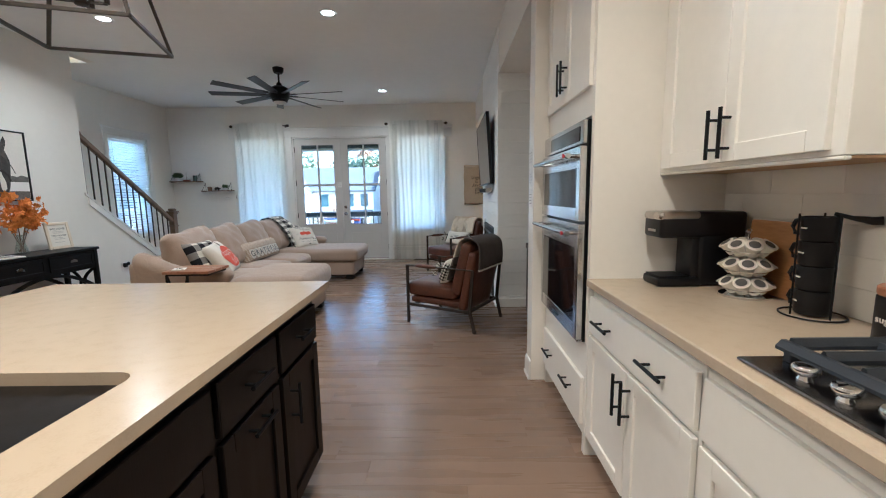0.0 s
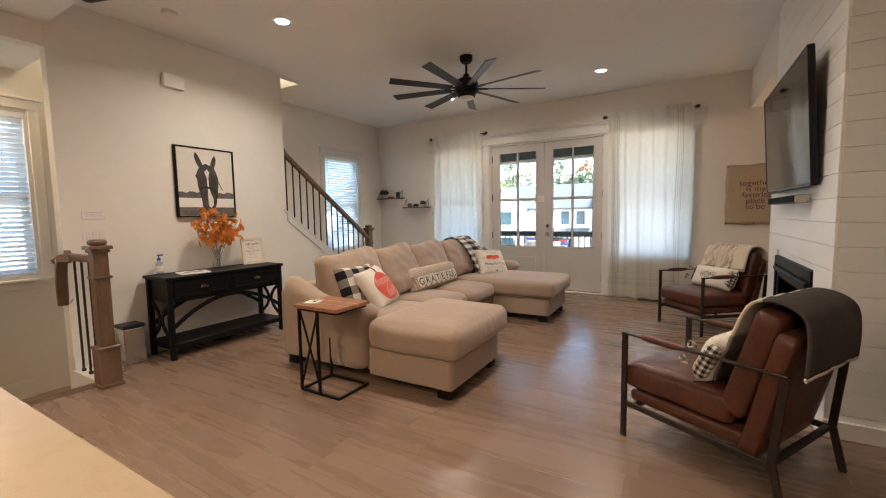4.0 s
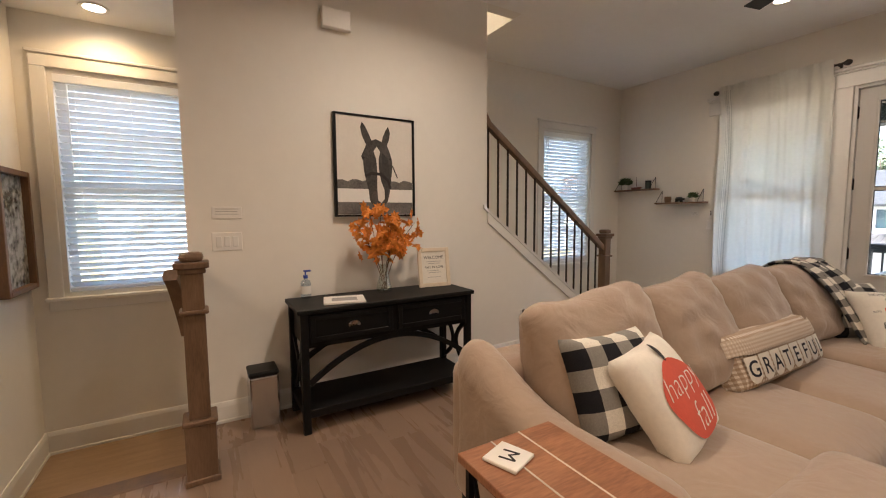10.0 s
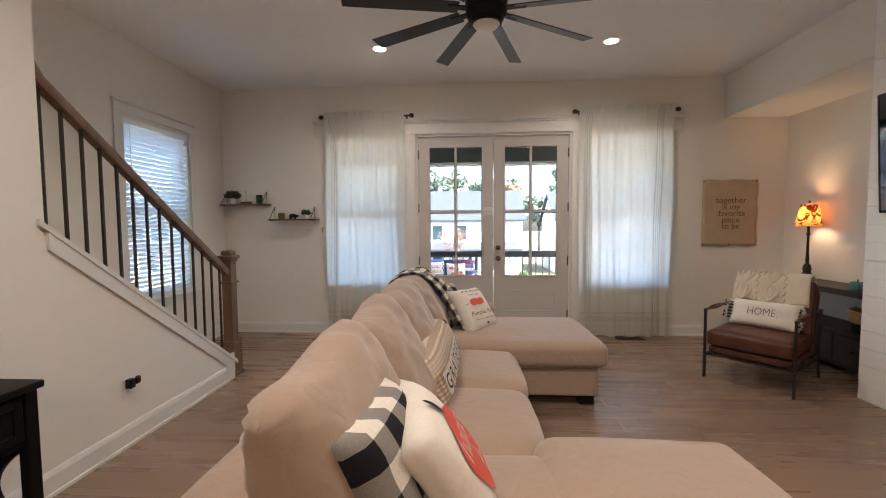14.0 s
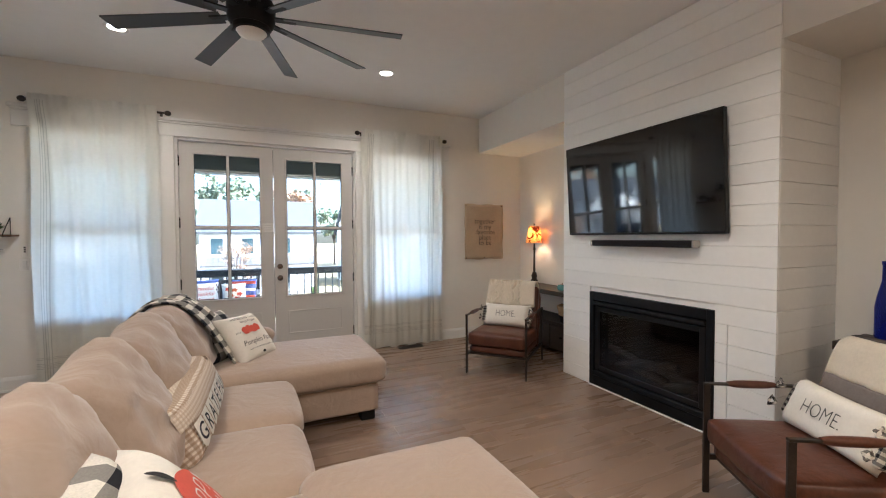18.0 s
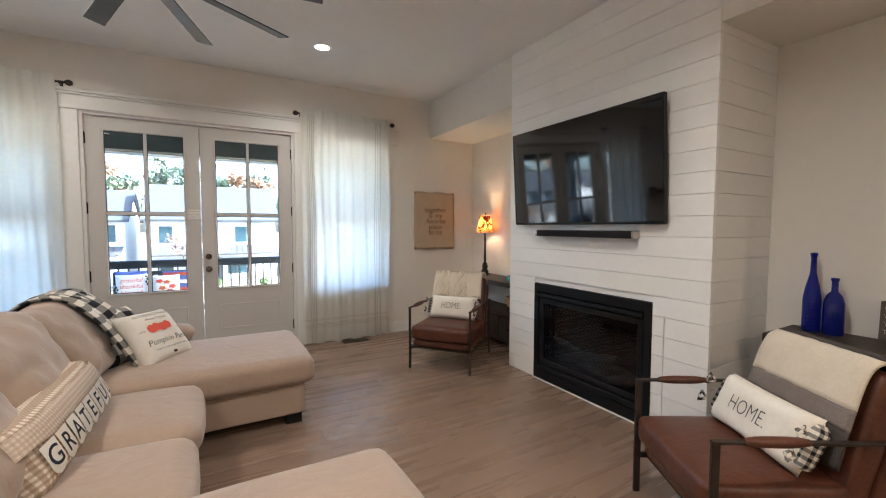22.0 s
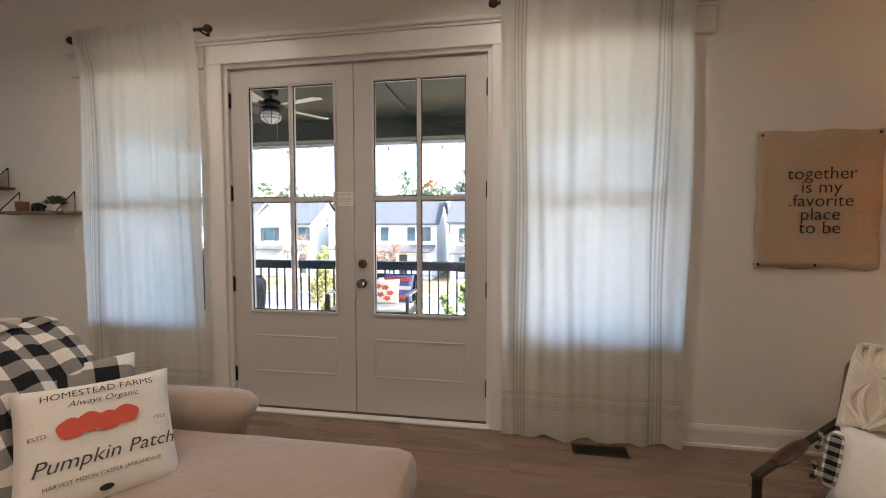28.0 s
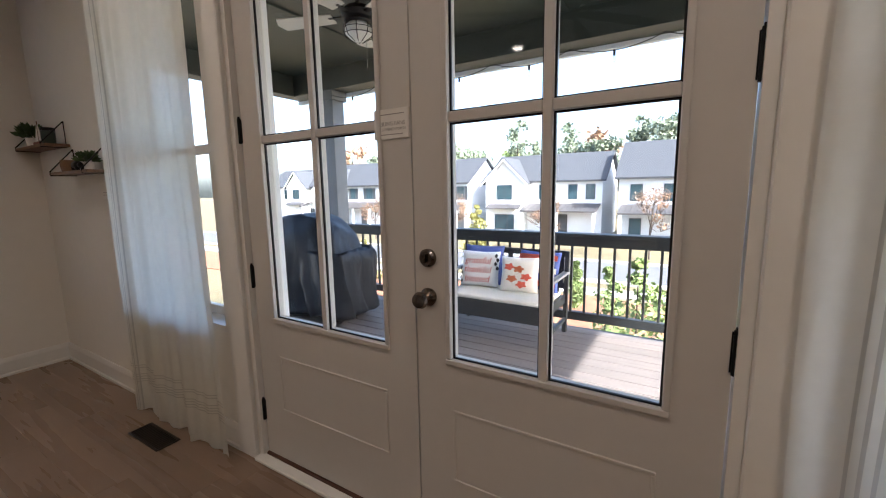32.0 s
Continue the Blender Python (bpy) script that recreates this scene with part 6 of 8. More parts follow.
# ---- side table, console and what stands on them ----
def c_table():
    t = thing("side_table", -1.63, 3.85, 0, "C-shaped side table with warm wood top and black metal frame", "side table")
    for k, (a, b) in enumerate(((-0.175, -0.06), (-0.058, 0.045), (0.047, 0.175))):
        part("plank", box(-0.215, 0.215, a, b, 0.63, 0.655, 0.002), WALNUT, t)
    for a in (-0.059, 0.046):
        part("inlay", box(-0.214, 0.214, a - 0.002, a + 0.003, 0.6325, 0.6558), FOIL, t)
    f = 0.018
    x0, x1, y0, y1 = -0.19, 0.19, -0.15, 0.15
    for y in (y0, y1):
        part("top_rail", bar((x0, y, 0.62), (x1, y, 0.62), f, f, 0.001), BLACKMETAL, t)
        part("foot_rail", bar((x0, y, 0.01), (x1, y, 0.01), f, f, 0.001), BLACKMETAL, t)
    for x in (x0, x1):
        part("top_cross", bar((x, y0, 0.62), (x, y1, 0.62), f, f, 0.001), BLACKMETAL, t)
        part("foot_cross", bar((x, y0, 0.01), (x, y1, 0.01), f, f, 0.001), BLACKMETAL, t)
    for y in (y0, y1):
        part("upright", bar((x0, y, 0.01), (x0, y, 0.62), f, f, 0.001), BLACKMETAL, t)
    part("upright", bar((x0 + 0.19, y0, 0.01), (x0 + 0.19, y0, 0.62), f, f, 0.001), BLACKMETAL, t)
    part("brace", bar((x0, y0, 0.03), (x0 + 0.19, y0, 0.6), 0.01, 0.014, 0.001), BLACKMETAL, t)
    part("brace", bar((x0, y0 + 0.011, 0.6), (x0 + 0.19, y0 + 0.011, 0.03), 0.01, 0.014, 0.001), BLACKMETAL, t)


c_table()
co = thing("coaster", -1.75, 3.78, 0.656, "square white coaster with a black letter", "coaster", rz=20)
part("tile", box(-0.052, 0.052, -0.052, 0.052, 0, 0.01, 0.002), PORCELAIN, co)
part("letter", shifted(text_bm("M", 0.07, extrude=0.0004), pose(0, 0, 0.0108, -90, 0, 280)), INK, co)


def console():
    t = thing("console_table", -3.57, 4.16, 0, "black wooden console table with two drawers and lower shelf", "console table")
    X, Y = 0.2, 0.61
    part("tabletop", box(-X - 0.01, X + 0.015, -Y - 0.015, Y + 0.015, 0.742, 0.77, 0.004), BLACKWOOD, t)
    part("case", box(-X + 0.01, X - 0.012, -Y + 0.03, Y - 0.03, 0.53, 0.742), BLACKWOOD, t)
    for k in (-1, 1):
        a, b = sorted((k * 0.02, k * (Y - 0.06)))
        bm = box(X - 0.012, X + 0.004, a, a + 0.03, 0.565, 0.725, 0.002)
        box(X - 0.012, X + 0.004, b - 0.03, b, 0.565, 0.725, 0.002, bm=bm)
        box(X - 0.012, X + 0.004, a + 0.03, b - 0.03, 0.565, 0.595, 0.002, bm=bm)
        box(X - 0.012, X + 0.004, a + 0.03, b - 0.03, 0.695, 0.725, 0.002, bm=bm)
        box(X - 0.012, X - 0.004, a + 0.03, b - 0.03, 0.595, 0.695, bm=bm)
        d = part("drawer", bm, BLACKWOOD, t)
        cup = lathe([(0, 0), (0.012, 0.001), (0.022, 0.008), (0.026, 0.018), (0.024, 0.018), (0.0, 0.006)], 16)
        bmesh.ops.delete(cup, geom=[v for v in cup.verts if v.co.y < -0.012], context="VERTS")
        part("cup_pull", shifted(cup, Matrix.Translation((X - 0.004, (a + b) / 2, 0.645)) @ pose(0, 0, 0, 90, 0, 90) @ Matrix.Diagonal((1.5, 1, 1, 1))), NICKEL, d, "pewter cup pull", True)
    for x in (-X + 0.02, X - 0.02):
        for y in (-Y + 0.025, Y - 0.025):
            part("leg", box(x - 0.022, x + 0.022, y - 0.022, y + 0.022, 0, 0.742, 0.003), BLACKWOOD, t)
    part("shelf", box(-X + 0.0, X + 0.0, -Y + 0.01, Y - 0.01, 0.1, 0.15, 0.003), BLACKWOOD, t)
    # curved braces: long arches in front and behind, crossed arcs at the ends
    for x in (X - 0.02, -X + 0.02):
        pts = [(x, (Y - 0.05) * u, 0.525 - 0.22 * u * u) for u in [i / 10 - 1 for i in range(21)]]
        part("arch", sweep_flat(pts, 0.018, 0.035), BLACKWOOD, t)
    for y in (-Y + 0.025, Y - 0.025):
        for s in (-1, 1):
            pts = [(s * (X - 0.03) * (1 - 1.75 * (1 - (2 * i / 14 - 1) ** 2) * 0.5), y, 0.18 + 0.35 * i / 14) for i in range(15)]
            part("end_arc", sweep_flat(pts, 0.016, 0.03), BLACKWOOD, t)


def sweep_flat(pts, w, h):
    bm = bmesh.new()
    pts = [Vector(p) for p in pts]
    rings = []
    flatn = (pts[-1] - pts[0]).normalized()
    side = Vector((1, 0, 0)) if abs(flatn.y) > 0.5 else Vector((0, 1, 0))
    for i, p in enumerate(pts):
        d = (pts[min(i + 1, len(pts) - 1)] - pts[max(i - 1, 0)]).normalized()
        up = side.cross(d).normalized()
        rings.append([bm.verts.new(p + a * side * w / 2 + b * up * h / 2) for a, b in ((1, 1), (-1, 1), (-1, -1), (1, -1))])
    for a, b in zip(rings, rings[1:]):
        for k in range(4):
            bm.faces.new((a[k], a[(k + 1) % 4], b[(k + 1) % 4], b[k]))
    bm.faces.new(rings[0])
    bm.faces.new(rings[-1])
    bmesh.ops.recalc_face_normals(bm, faces=bm.faces)
    return bm


console()
GEL = glass_material("hand_gel", (0.8, 0.86, 0.92), 0.1)
BLUEPLASTIC = mat("blue_plastic", (0.03, 0.07, 0.35), 0.35, vary=0.05)
sa = thing("sanitizer_bottle", -3.73, 3.665, 0.77, "clear pump bottle of hand sanitizer with blue top", "bottle")
part("bottle", lathe([(0, 0), (0.03, 0), (0.033, 0.01), (0.033, 0.1), (0.028, 0.115), (0.013, 0.125), (0.013, 0.135), (0, 0.135)], 20), GEL, sa, smooth=True)
part("label_band", lathe([(0.0336, 0.03), (0.0336, 0.085)], 20), PORCELAIN, sa, "white printed label")
bm = cyl((0, 0, 0.135), (0, 0, 0.155), 0.015, 14)
cyl((0, 0, 0.155), (0, 0, 0.18), 0.005, 8, bm=bm)
box(-0.01, 0.012, -0.012, 0.035, 0.178, 0.19, 0.003, bm=bm)
part("pump", bm, BLUEPLASTIC, sa, "blue pump")
bk = thing("guest_booklet", -3.51, 3.86, 0.77, "white spiral guest booklet lying on the console", "booklet", rz=-14)
part("page_block", box(-0.11, 0.11, -0.13, 0.13, 0, 0.012, 0.002), PORCELAIN, bk)
part("cover_print", box(-0.04, 0.06, -0.08, 0.08, 0.012, 0.0126), mat("grey_print", (0.35, 0.34, 0.33), 0.8), bk)
part("spine", box(-0.115, -0.105, -0.13, 0.13, 0, 0.014, 0.002), BLACKPLASTIC, bk)
LEAFO = mat("autumn_leaf", (0.82, 0.34, 0.05), 0.7, two=(0.62, 0.2, 0.03), scale=20, rand=0.15)
TWIG = mat("twig", (0.16, 0.09, 0.05), 0.8, vary=0.2, scale=30)


def maple(size, rnd):
    pts = [(0, -0.5), (0.12, -0.32), (0.42, -0.42), (0.3, -0.15), (0.55, 0.08), (0.25, 0.12), (0.2, 0.3), (0, 0.6), (-0.2, 0.3), (-0.25, 0.12), (-0.55, 0.08), (-0.3, -0.15), (-0.42, -0.42), (-0.12, -0.32)]
    bm = bmesh.new()
    c = bm.verts.new((0, 0, 0.08 * size))
    vs = [bm.verts.new((a * size, b * size, 0.1 * size * rnd.uniform(-1, 1))) for a, b in pts]
    for i in range(len(vs)):
        bm.faces.new((c, vs[i], vs[(i + 1) % len(vs)]))
    return bm


def vase():
    v = thing("glass_vase", -3.66, 4.2, 0.77, "clear glass vase holding orange autumn maple branches", "vase")
    part("vessel", lathe([(0, 0.0), (0.055, 0.0), (0.058, 0.02), (0.05, 0.06), (0.034, 0.12), (0.03, 0.16), (0.036, 0.2), (0.033, 0.2), (0.027, 0.16), (0.031, 0.12), (0.046, 0.06), (0.05, 0.012), (0, 0.01)], 24), CLEARGLASS, v, smooth=True)
    rnd = random.Random(7)
    leaves = [maple(0.078, rnd), maple(0.09, rnd), maple(0.06, rnd)]
    meshes = []
    for k, b in enumerate(leaves):
        me = bpy.data.meshes.new("leaf")
        b.to_mesh(me)
        b.free()
        me.materials.append(LEAFO)
        meshes.append(me)
    tips = [(0.02, -0.2, 0.5), (0.06, -0.12, 0.56), (0.0, -0.02, 0.6), (0.05, 0.06, 0.56), (0.03, 0.24, 0.5), (0.1, 0.02, 0.48), (0.08, 0.12, 0.42), (0.04, -0.06, 0.45)]
    for i, tp in enumerate(tips):
        base = Vector((rnd.uniform(-0.02, 0.02), rnd.uniform(-0.02, 0.02), 0.02))
        mid = Vector((tp[0] * 0.3 - base.x, tp[1] * 0.25 - base.y, 0.22))
        path = [base, mid, mid.lerp(Vector(tp), 0.5) + Vector((0, 0, 0.03)), Vector(tp)]
        br = part("branch", tube(path, [0.003, 0.003, 0.0022, 0.0015], 6), TWIG, v, "thin brown twig")
        for q in range(19):
            f = 0.3 + 0.7 * q / 18
            p = mid.lerp(Vector(tp), f) + Vector((rnd.gauss(0, 0.03), rnd.gauss(0, 0.036), rnd.gauss(0, 0.034)))
            lf = new("leaf", meshes[rnd.randrange(3)])
            lf.parent = br
            lf.matrix_basis = Matrix.Translation(p) @ Euler((rnd.uniform(0, 6), rnd.uniform(0, 6), rnd.uniform(0, 6))).to_matrix().to_4x4()


vase()
wf = thing("welcome_frame", -3.63, 4.61, 0.77, "cream picture frame with a printed welcome sheet", "picture frame", rz=84)
m = pose(0, 0, 0.002, -9, 0, 0)
bm = box(-0.13, -0.1, -0.01, 0.012, 0, 0.3, 0.003)
box(0.1, 0.13, -0.01, 0.012, 0, 0.3, 0.003, bm=bm)
box(-0.1, 0.1, -0.01, 0.012, 0, 0.03, 0.003, bm=bm)
box(-0.1, 0.1, -0.01, 0.012, 0.27, 0.3, 0.003, bm=bm)
part("frame", shifted(bm, m), mat("cream_paint", (0.72, 0.62, 0.48), 0.5, vary=0.05), wf)
part("sheet", shifted(box(-0.1, 0.1, -0.002, 0.01, 0.03, 0.27), m), COTTON, wf)
for txt, sz, z in (("WELCOME", 0.034, 0.225), ("FALL IN LOVE", 0.026, 0.15)):
    part("lettering", shifted(flat(text_bm(txt, sz, extrude=0.0003), 0, z), m @ Matrix.Translation((0, -0.0028, 0))), SOFTINK, wf)
for k, z in enumerate((0.195, 0.18, 0.125, 0.11, 0.075)):
    part("print_line", shifted(box(-0.06 + 0.012 * (k % 2), 0.06 - 0.01 * (k % 3), -0.0032, -0.002, z - 0.002, z + 0.0012), m), GREYINK, wf)
bn = thing("waste_bin", -3.69, 3.37, 0, "small rectangular bin with black lid beside the console", "waste bin")
part("body", box(-0.09, 0.09, -0.085, 0.085, 0, 0.33, 0.012, 2), STEEL, bn)
part("lid", box(-0.093, 0.093, -0.088, 0.088, 0.33, 0.36, 0.01, 2), BLACKPLASTIC, bn, "black lid")


# ---- on the walls ----
GREYA = mat("print_pale", (0.7, 0.66, 0.6), 0.85, vary=0.04)
GREYB = mat("print_mid", (0.2, 0.185, 0.17), 0.85, two=(0.08, 0.075, 0.07), scale=9)
GREYC = mat("print_dark", (0.022, 0.021, 0.02), 0.85, two=(0.09, 0.082, 0.075), scale=9)
HORSEDARK = mat("soft_grey_ink", (0.06, 0.058, 0.056), 0.85, two=(0.028, 0.027, 0.026), scale=9, ramp=(0.35, 0.65))


def horse_canvas():
    c = thing("horse_canvas", -3.819, 4.21, 1.315, "black-framed monochrome canvas of a horse above the console", "picture", rz=90)
    w, h = 0.3, 0.73
    bm = box(-w - 0.012, -w + 0.006, -0.035, 0, 0, h, 0.002)
    box(w - 0.006, w + 0.012, -0.035, 0, 0, h, 0.002, bm=bm)
    box(-w + 0.006, w - 0.006, -0.035, 0, 0, 0.014, 0.002, bm=bm)
    box(-w + 0.006, w - 0.006, -0.035, 0, h - 0.014, h, 0.002, bm=bm)
    part("frame", bm, BLACKWOOD, c, "thin black frame")
    part("canvas", box(-w + 0.006, w - 0.006, -0.026, -0.001, 0.014, h - 0.014), GREYA, c)
    part("fence_board", box(-w + 0.008, w - 0.008, -0.0268, -0.0262, 0.105, 0.2), PORCELAIN, c)
    part("dark_field", box(-w + 0.008, w - 0.008, -0.0268, -0.0262, 0.016, 0.104), GREYB, c)
    edge = [(-w + 0.008, 0.201)] + [(-w + 0.008 + 0.0365 * k, 0.262 + 0.008 * math.sin(k * 2.3) + 0.004 * math.sin(k * 5.1)) for k in range(17)] + [(w - 0.008, 0.201)]
    part("tree_line", prism(edge, -0.0006, "y", -0.0262), GREYB, c)
    head = [(-0.07, 0.53), (-0.098, 0.47), (-0.115, 0.435), (-0.1, 0.4), (-0.095, 0.33), (-0.08, 0.26), (-0.062, 0.19), (-0.055, 0.12), (-0.03, 0.08), (0.01, 0.065), (0.05, 0.075), (0.085, 0.11), (0.1, 0.16), (0.108, 0.22), (0.12, 0.3), (0.128, 0.37), (0.125, 0.42), (0.11, 0.47), (0.085, 0.53), (0.04, 0.55), (0.0, 0.565), (-0.04, 0.55)]
    part("head_shape", prism(head, -0.001, "y", -0.0274), GREYC, c)
    for ear in ([(-0.075, 0.52), (-0.105, 0.58), (-0.118, 0.64), (-0.105, 0.68), (-0.08, 0.65), (-0.055, 0.6), (-0.03, 0.545)], [(0.085, 0.52), (0.105, 0.57), (0.112, 0.62), (0.098, 0.665), (0.075, 0.63), (0.055, 0.585), (0.045, 0.54)]):
        part("ear_shape", prism(ear, -0.0012, "y", -0.0273), GREYC, c)
    for cheek in ([(0.045, 0.47), (0.09, 0.43), (0.105, 0.36), (0.095, 0.27), (0.07, 0.3), (0.045, 0.36)], [(-0.08, 0.41), (-0.04, 0.4), (-0.03, 0.32), (-0.06, 0.27), (-0.082, 0.32)], [(0.06, 0.2), (0.09, 0.2), (0.085, 0.14), (0.06, 0.11)]):
        part("cheek_shape", prism(cheek, -0.001, "y", -0.0282), HORSEDARK, c)
    part("blaze_shape", prism([(-0.02, 0.475), (0.005, 0.51), (0.032, 0.475), (0.018, 0.42), (0.02, 0.34), (0.035, 0.26), (0.06, 0.2), (0.062, 0.13), (0.035, 0.1), (0.01, 0.12), (0.004, 0.2), (0.006, 0.28), (0.004, 0.36), (0.0, 0.42)], -0.001, "y", -0.0291), GREYA, c)
    for eye_x in (-0.1, 0.112):
        part("eye_shape", shifted(disc_shape(0, 0, 0.011, 0.008, 12), Matrix.Translation((eye_x, -0.0305, 0.425))), INK, c)
    part("bridle_band", prism([(-0.085, 0.285), (-0.04, 0.305), (0.03, 0.3), (0.08, 0.26), (0.105, 0.2), (0.115, 0.215), (0.095, 0.275), (0.04, 0.322), (-0.04, 0.326), (-0.092, 0.302)], -0.001, "y", -0.0303), INK, c)
    part("bridle_strap", prism([(0.125, 0.375), (0.165, 0.285), (0.172, 0.29), (0.133, 0.38)], -0.001, "y", -0.0275), GREYC, c)


horse_canvas()
p2 = thing("framed_picture", -4.53, 2.031, 0.84, "brown wooden frame with a dark landscape print", "picture", rz=180)
bm = box(-0.25, -0.215, -0.05, 0, 0, 0.79, 0.003)
box(0.215, 0.25, -0.05, 0, 0, 0.79, 0.003, bm=bm)
box(-0.215, 0.215, -0.05, 0, 0, 0.035, 0.003, bm=bm)
box(-0.215, 0.215, -0.05, 0, 0.755, 0.79, 0.003, bm=bm)
part("frame", bm, FRAMEWOOD, p2)
part("print", box(-0.215, 0.215, -0.012, -0.002, 0.035, 0.755), mat("misty_print", (0.5, 0.5, 0.47), 0.25, two=(0.06, 0.065, 0.06), scale=2.5, ramp=(0.4, 0.55)), p2)


def wall_plate(name, x, y, z, rz, w, h, label, cat, toggles=0, lines=0):
    p = thing(name, x, y, z, label, cat, rz=rz)
    part("plate", box(-w / 2, w / 2, -0.006, 0, -h / 2, h / 2, 0.003), PORCELAIN, p)
    for k in range(toggles):
        xx = (k - (toggles - 1) / 2) * 0.046
        part("toggle", box(xx - 0.016, xx + 0.016, -0.01, -0.005, -0.033, 0.033, 0.002), TRIM, p)
    for k in range(lines):
        part("print_line", box(-w * 0.38, w * 0.38 - 0.006 * (k % 2), -0.0068, -0.0055, h * 0.3 - 0.016 * k, h * 0.3 - 0.016 * k + 0.0028), GREYINK, p)
    return p


wall_plate("light_switch", -3.82, 3.215, 1.165, 90, 0.17, 0.115, "white light switch plate with three switches", "switch", 3)
wall_plate("paper_notice", -3.82, 3.22, 1.345, 90, 0.17, 0.075, "small white printed notice taped above the switches", "paper", lines=3)
wall_plate("paper_notice", -3.72, NY, 1.31, 0, 0.1, 0.05, "small white printed notice on the wall", "paper", lines=2)
wall_plate("light_switch", -3.54, NY, 1.18, 0, 0.075, 0.115, "white light switch plate", "switch", 1)
fr = wall_plate("thermostat_remote", -3.535, NY, 1.31, 0, 0.04, 0.11, "small white remote holder with black buttons", "remote")
for k in range(3):
    part("button", box(-0.008, 0.008, -0.009, -0.005, 0.025 - 0.02 * k, 0.037 - 0.02 * k, 0.002), BLACKPLASTIC, fr)
of = wall_plate("wall_outlet", -3.82, 5.67, 0.37, 90, 0.075, 0.115, "white wall outlet with a black plug-in device", "outlet")
part("plug", box(-0.02, 0.025, -0.05, -0.005, -0.005, 0.055, 0.008), BLACKPLASTIC, of, "black plug-in device")
part("plug", box(0.0, 0.04, -0.075, -0.05, 0.02, 0.07, 0.01), BLACKPLASTIC, of)
ch = thing("door_chime", -3.82, 3.94, 2.66, "white rectangular door chime box high on the wall", "chime", rz=90)
part("box", box(-0.1, 0.1, -0.05, 0, -0.065, 0.065, 0.008, 2), PORCELAIN, ch)
sd = thing("smoke_detector", -3.3, 3.7, H, "white round smoke detector on the ceiling", "smoke detector")
part("body", lathe([(0, -0.035), (0.045, -0.035), (0.06, -0.025), (0.065, -0.001), (0, -0.001)], 28), PORCELAIN, sd, smooth=True)
nt = wall_plate("paper_notice", -1.455, 8.42, 1.535, 0, 0.15, 0.1, "white printed notice stuck on the french door", "paper", lines=1)
for txt, sz, z in (("CEILING FANS", 0.019, 0.0), ("ON COVERED PORCH", 0.0125, -0.018)):
    part("lettering", shifted(flat(text_bm(txt, sz, extrude=0.0003), 0, z), Matrix.Translation((0, -0.0066, 0))), GREYINK, nt)
part("print_line", box(-0.05, 0.05, -0.0068, -0.0055, -0.036, -0.0335), GREYINK, nt)


def canvas_sign():
    s = thing("canvas_sign", 1.42, NY, 1.1, "tan canvas banner with typewriter lettering and grommets", "wall sign")
    bm = bmesh.new()
    nx, nz = 16, 18
    g = [[bm.verts.new((-0.315 + 0.63 * i / nx + 0.004 * math.sin(j * 0.9), -0.014 - 0.005 * noise.noise(Vector((i * 0.35, j * 0.3, 2))), 0.785 * j / nz + 0.006 * math.sin(i * 0.8) * (j in (0, nz)))) for i in range(nx + 1)] for j in range(nz + 1)]
    for j in range(nz):
        for i in range(nx):
            bm.faces.new((g[j][i], g[j][i + 1], g[j + 1][i + 1], g[j + 1][i]))
    o = part("cloth", bm, CANVAS, s, "", True, 180)
    md = o.modifiers.new("thickness", "SOLIDIFY")
    md.thickness, md.offset = 0.006, 1
    for x in (-0.295, 0.0, 0.295):
        for z in (0.02, 0.765):
            bm = lathe([(0, 0.02), (0.007, 0.02), (0.014, 0.017), (0.014, 0.0), (0, 0.0)], 14)
            part("grommet", shifted(bm, Matrix.Translation((x, 0, z)) @ pose(0, 0, 0, 90)), IRON, s, "dark metal stud", True)
    for k, txt in enumerate(("together", "is my", ".favorite", "place", "to be")):
        part("lettering", shifted(flat(text_bm(txt, 0.1, extrude=0.0006, thin=0.0008), 0.01, 0.54 - 0.077 * k), Matrix.Translation((0, -0.0265, 0))), INK, s)


canvas_sign()


def wall_shelf(x0, x1, z):
    s = thing("wall_shelf", (x0 + x1) / 2, NY, z, "small wooden wall shelf with black triangular metal brackets", "shelf", "floating wall shelves")
    h = (x1 - x0) / 2
    part("board", box(-h, h, -0.135, -0.002, -0.018, 0, 0.002), FRAMEWOOD, s)
    for x in (-h + 0.03, h - 0.06):
        pts = [(x, -0.006, 0.155), (x, -0.006, -0.02), (x, -0.138, -0.02), (x, -0.138, 0.004), (x, -0.006, 0.155)]
        part("bracket", tube(pts, 0.004, 6), BLACKMETAL, s, "black wire bracket")
    return s


wall_shelf(-4.8, -4.19, 1.655)
wall_shelf(-4.18, -3.57, 1.462)
LEAFG = mat("green_leaf", (0.07, 0.12, 0.035), 0.6, two=(0.035, 0.07, 0.02), scale=40, rand=0.25)


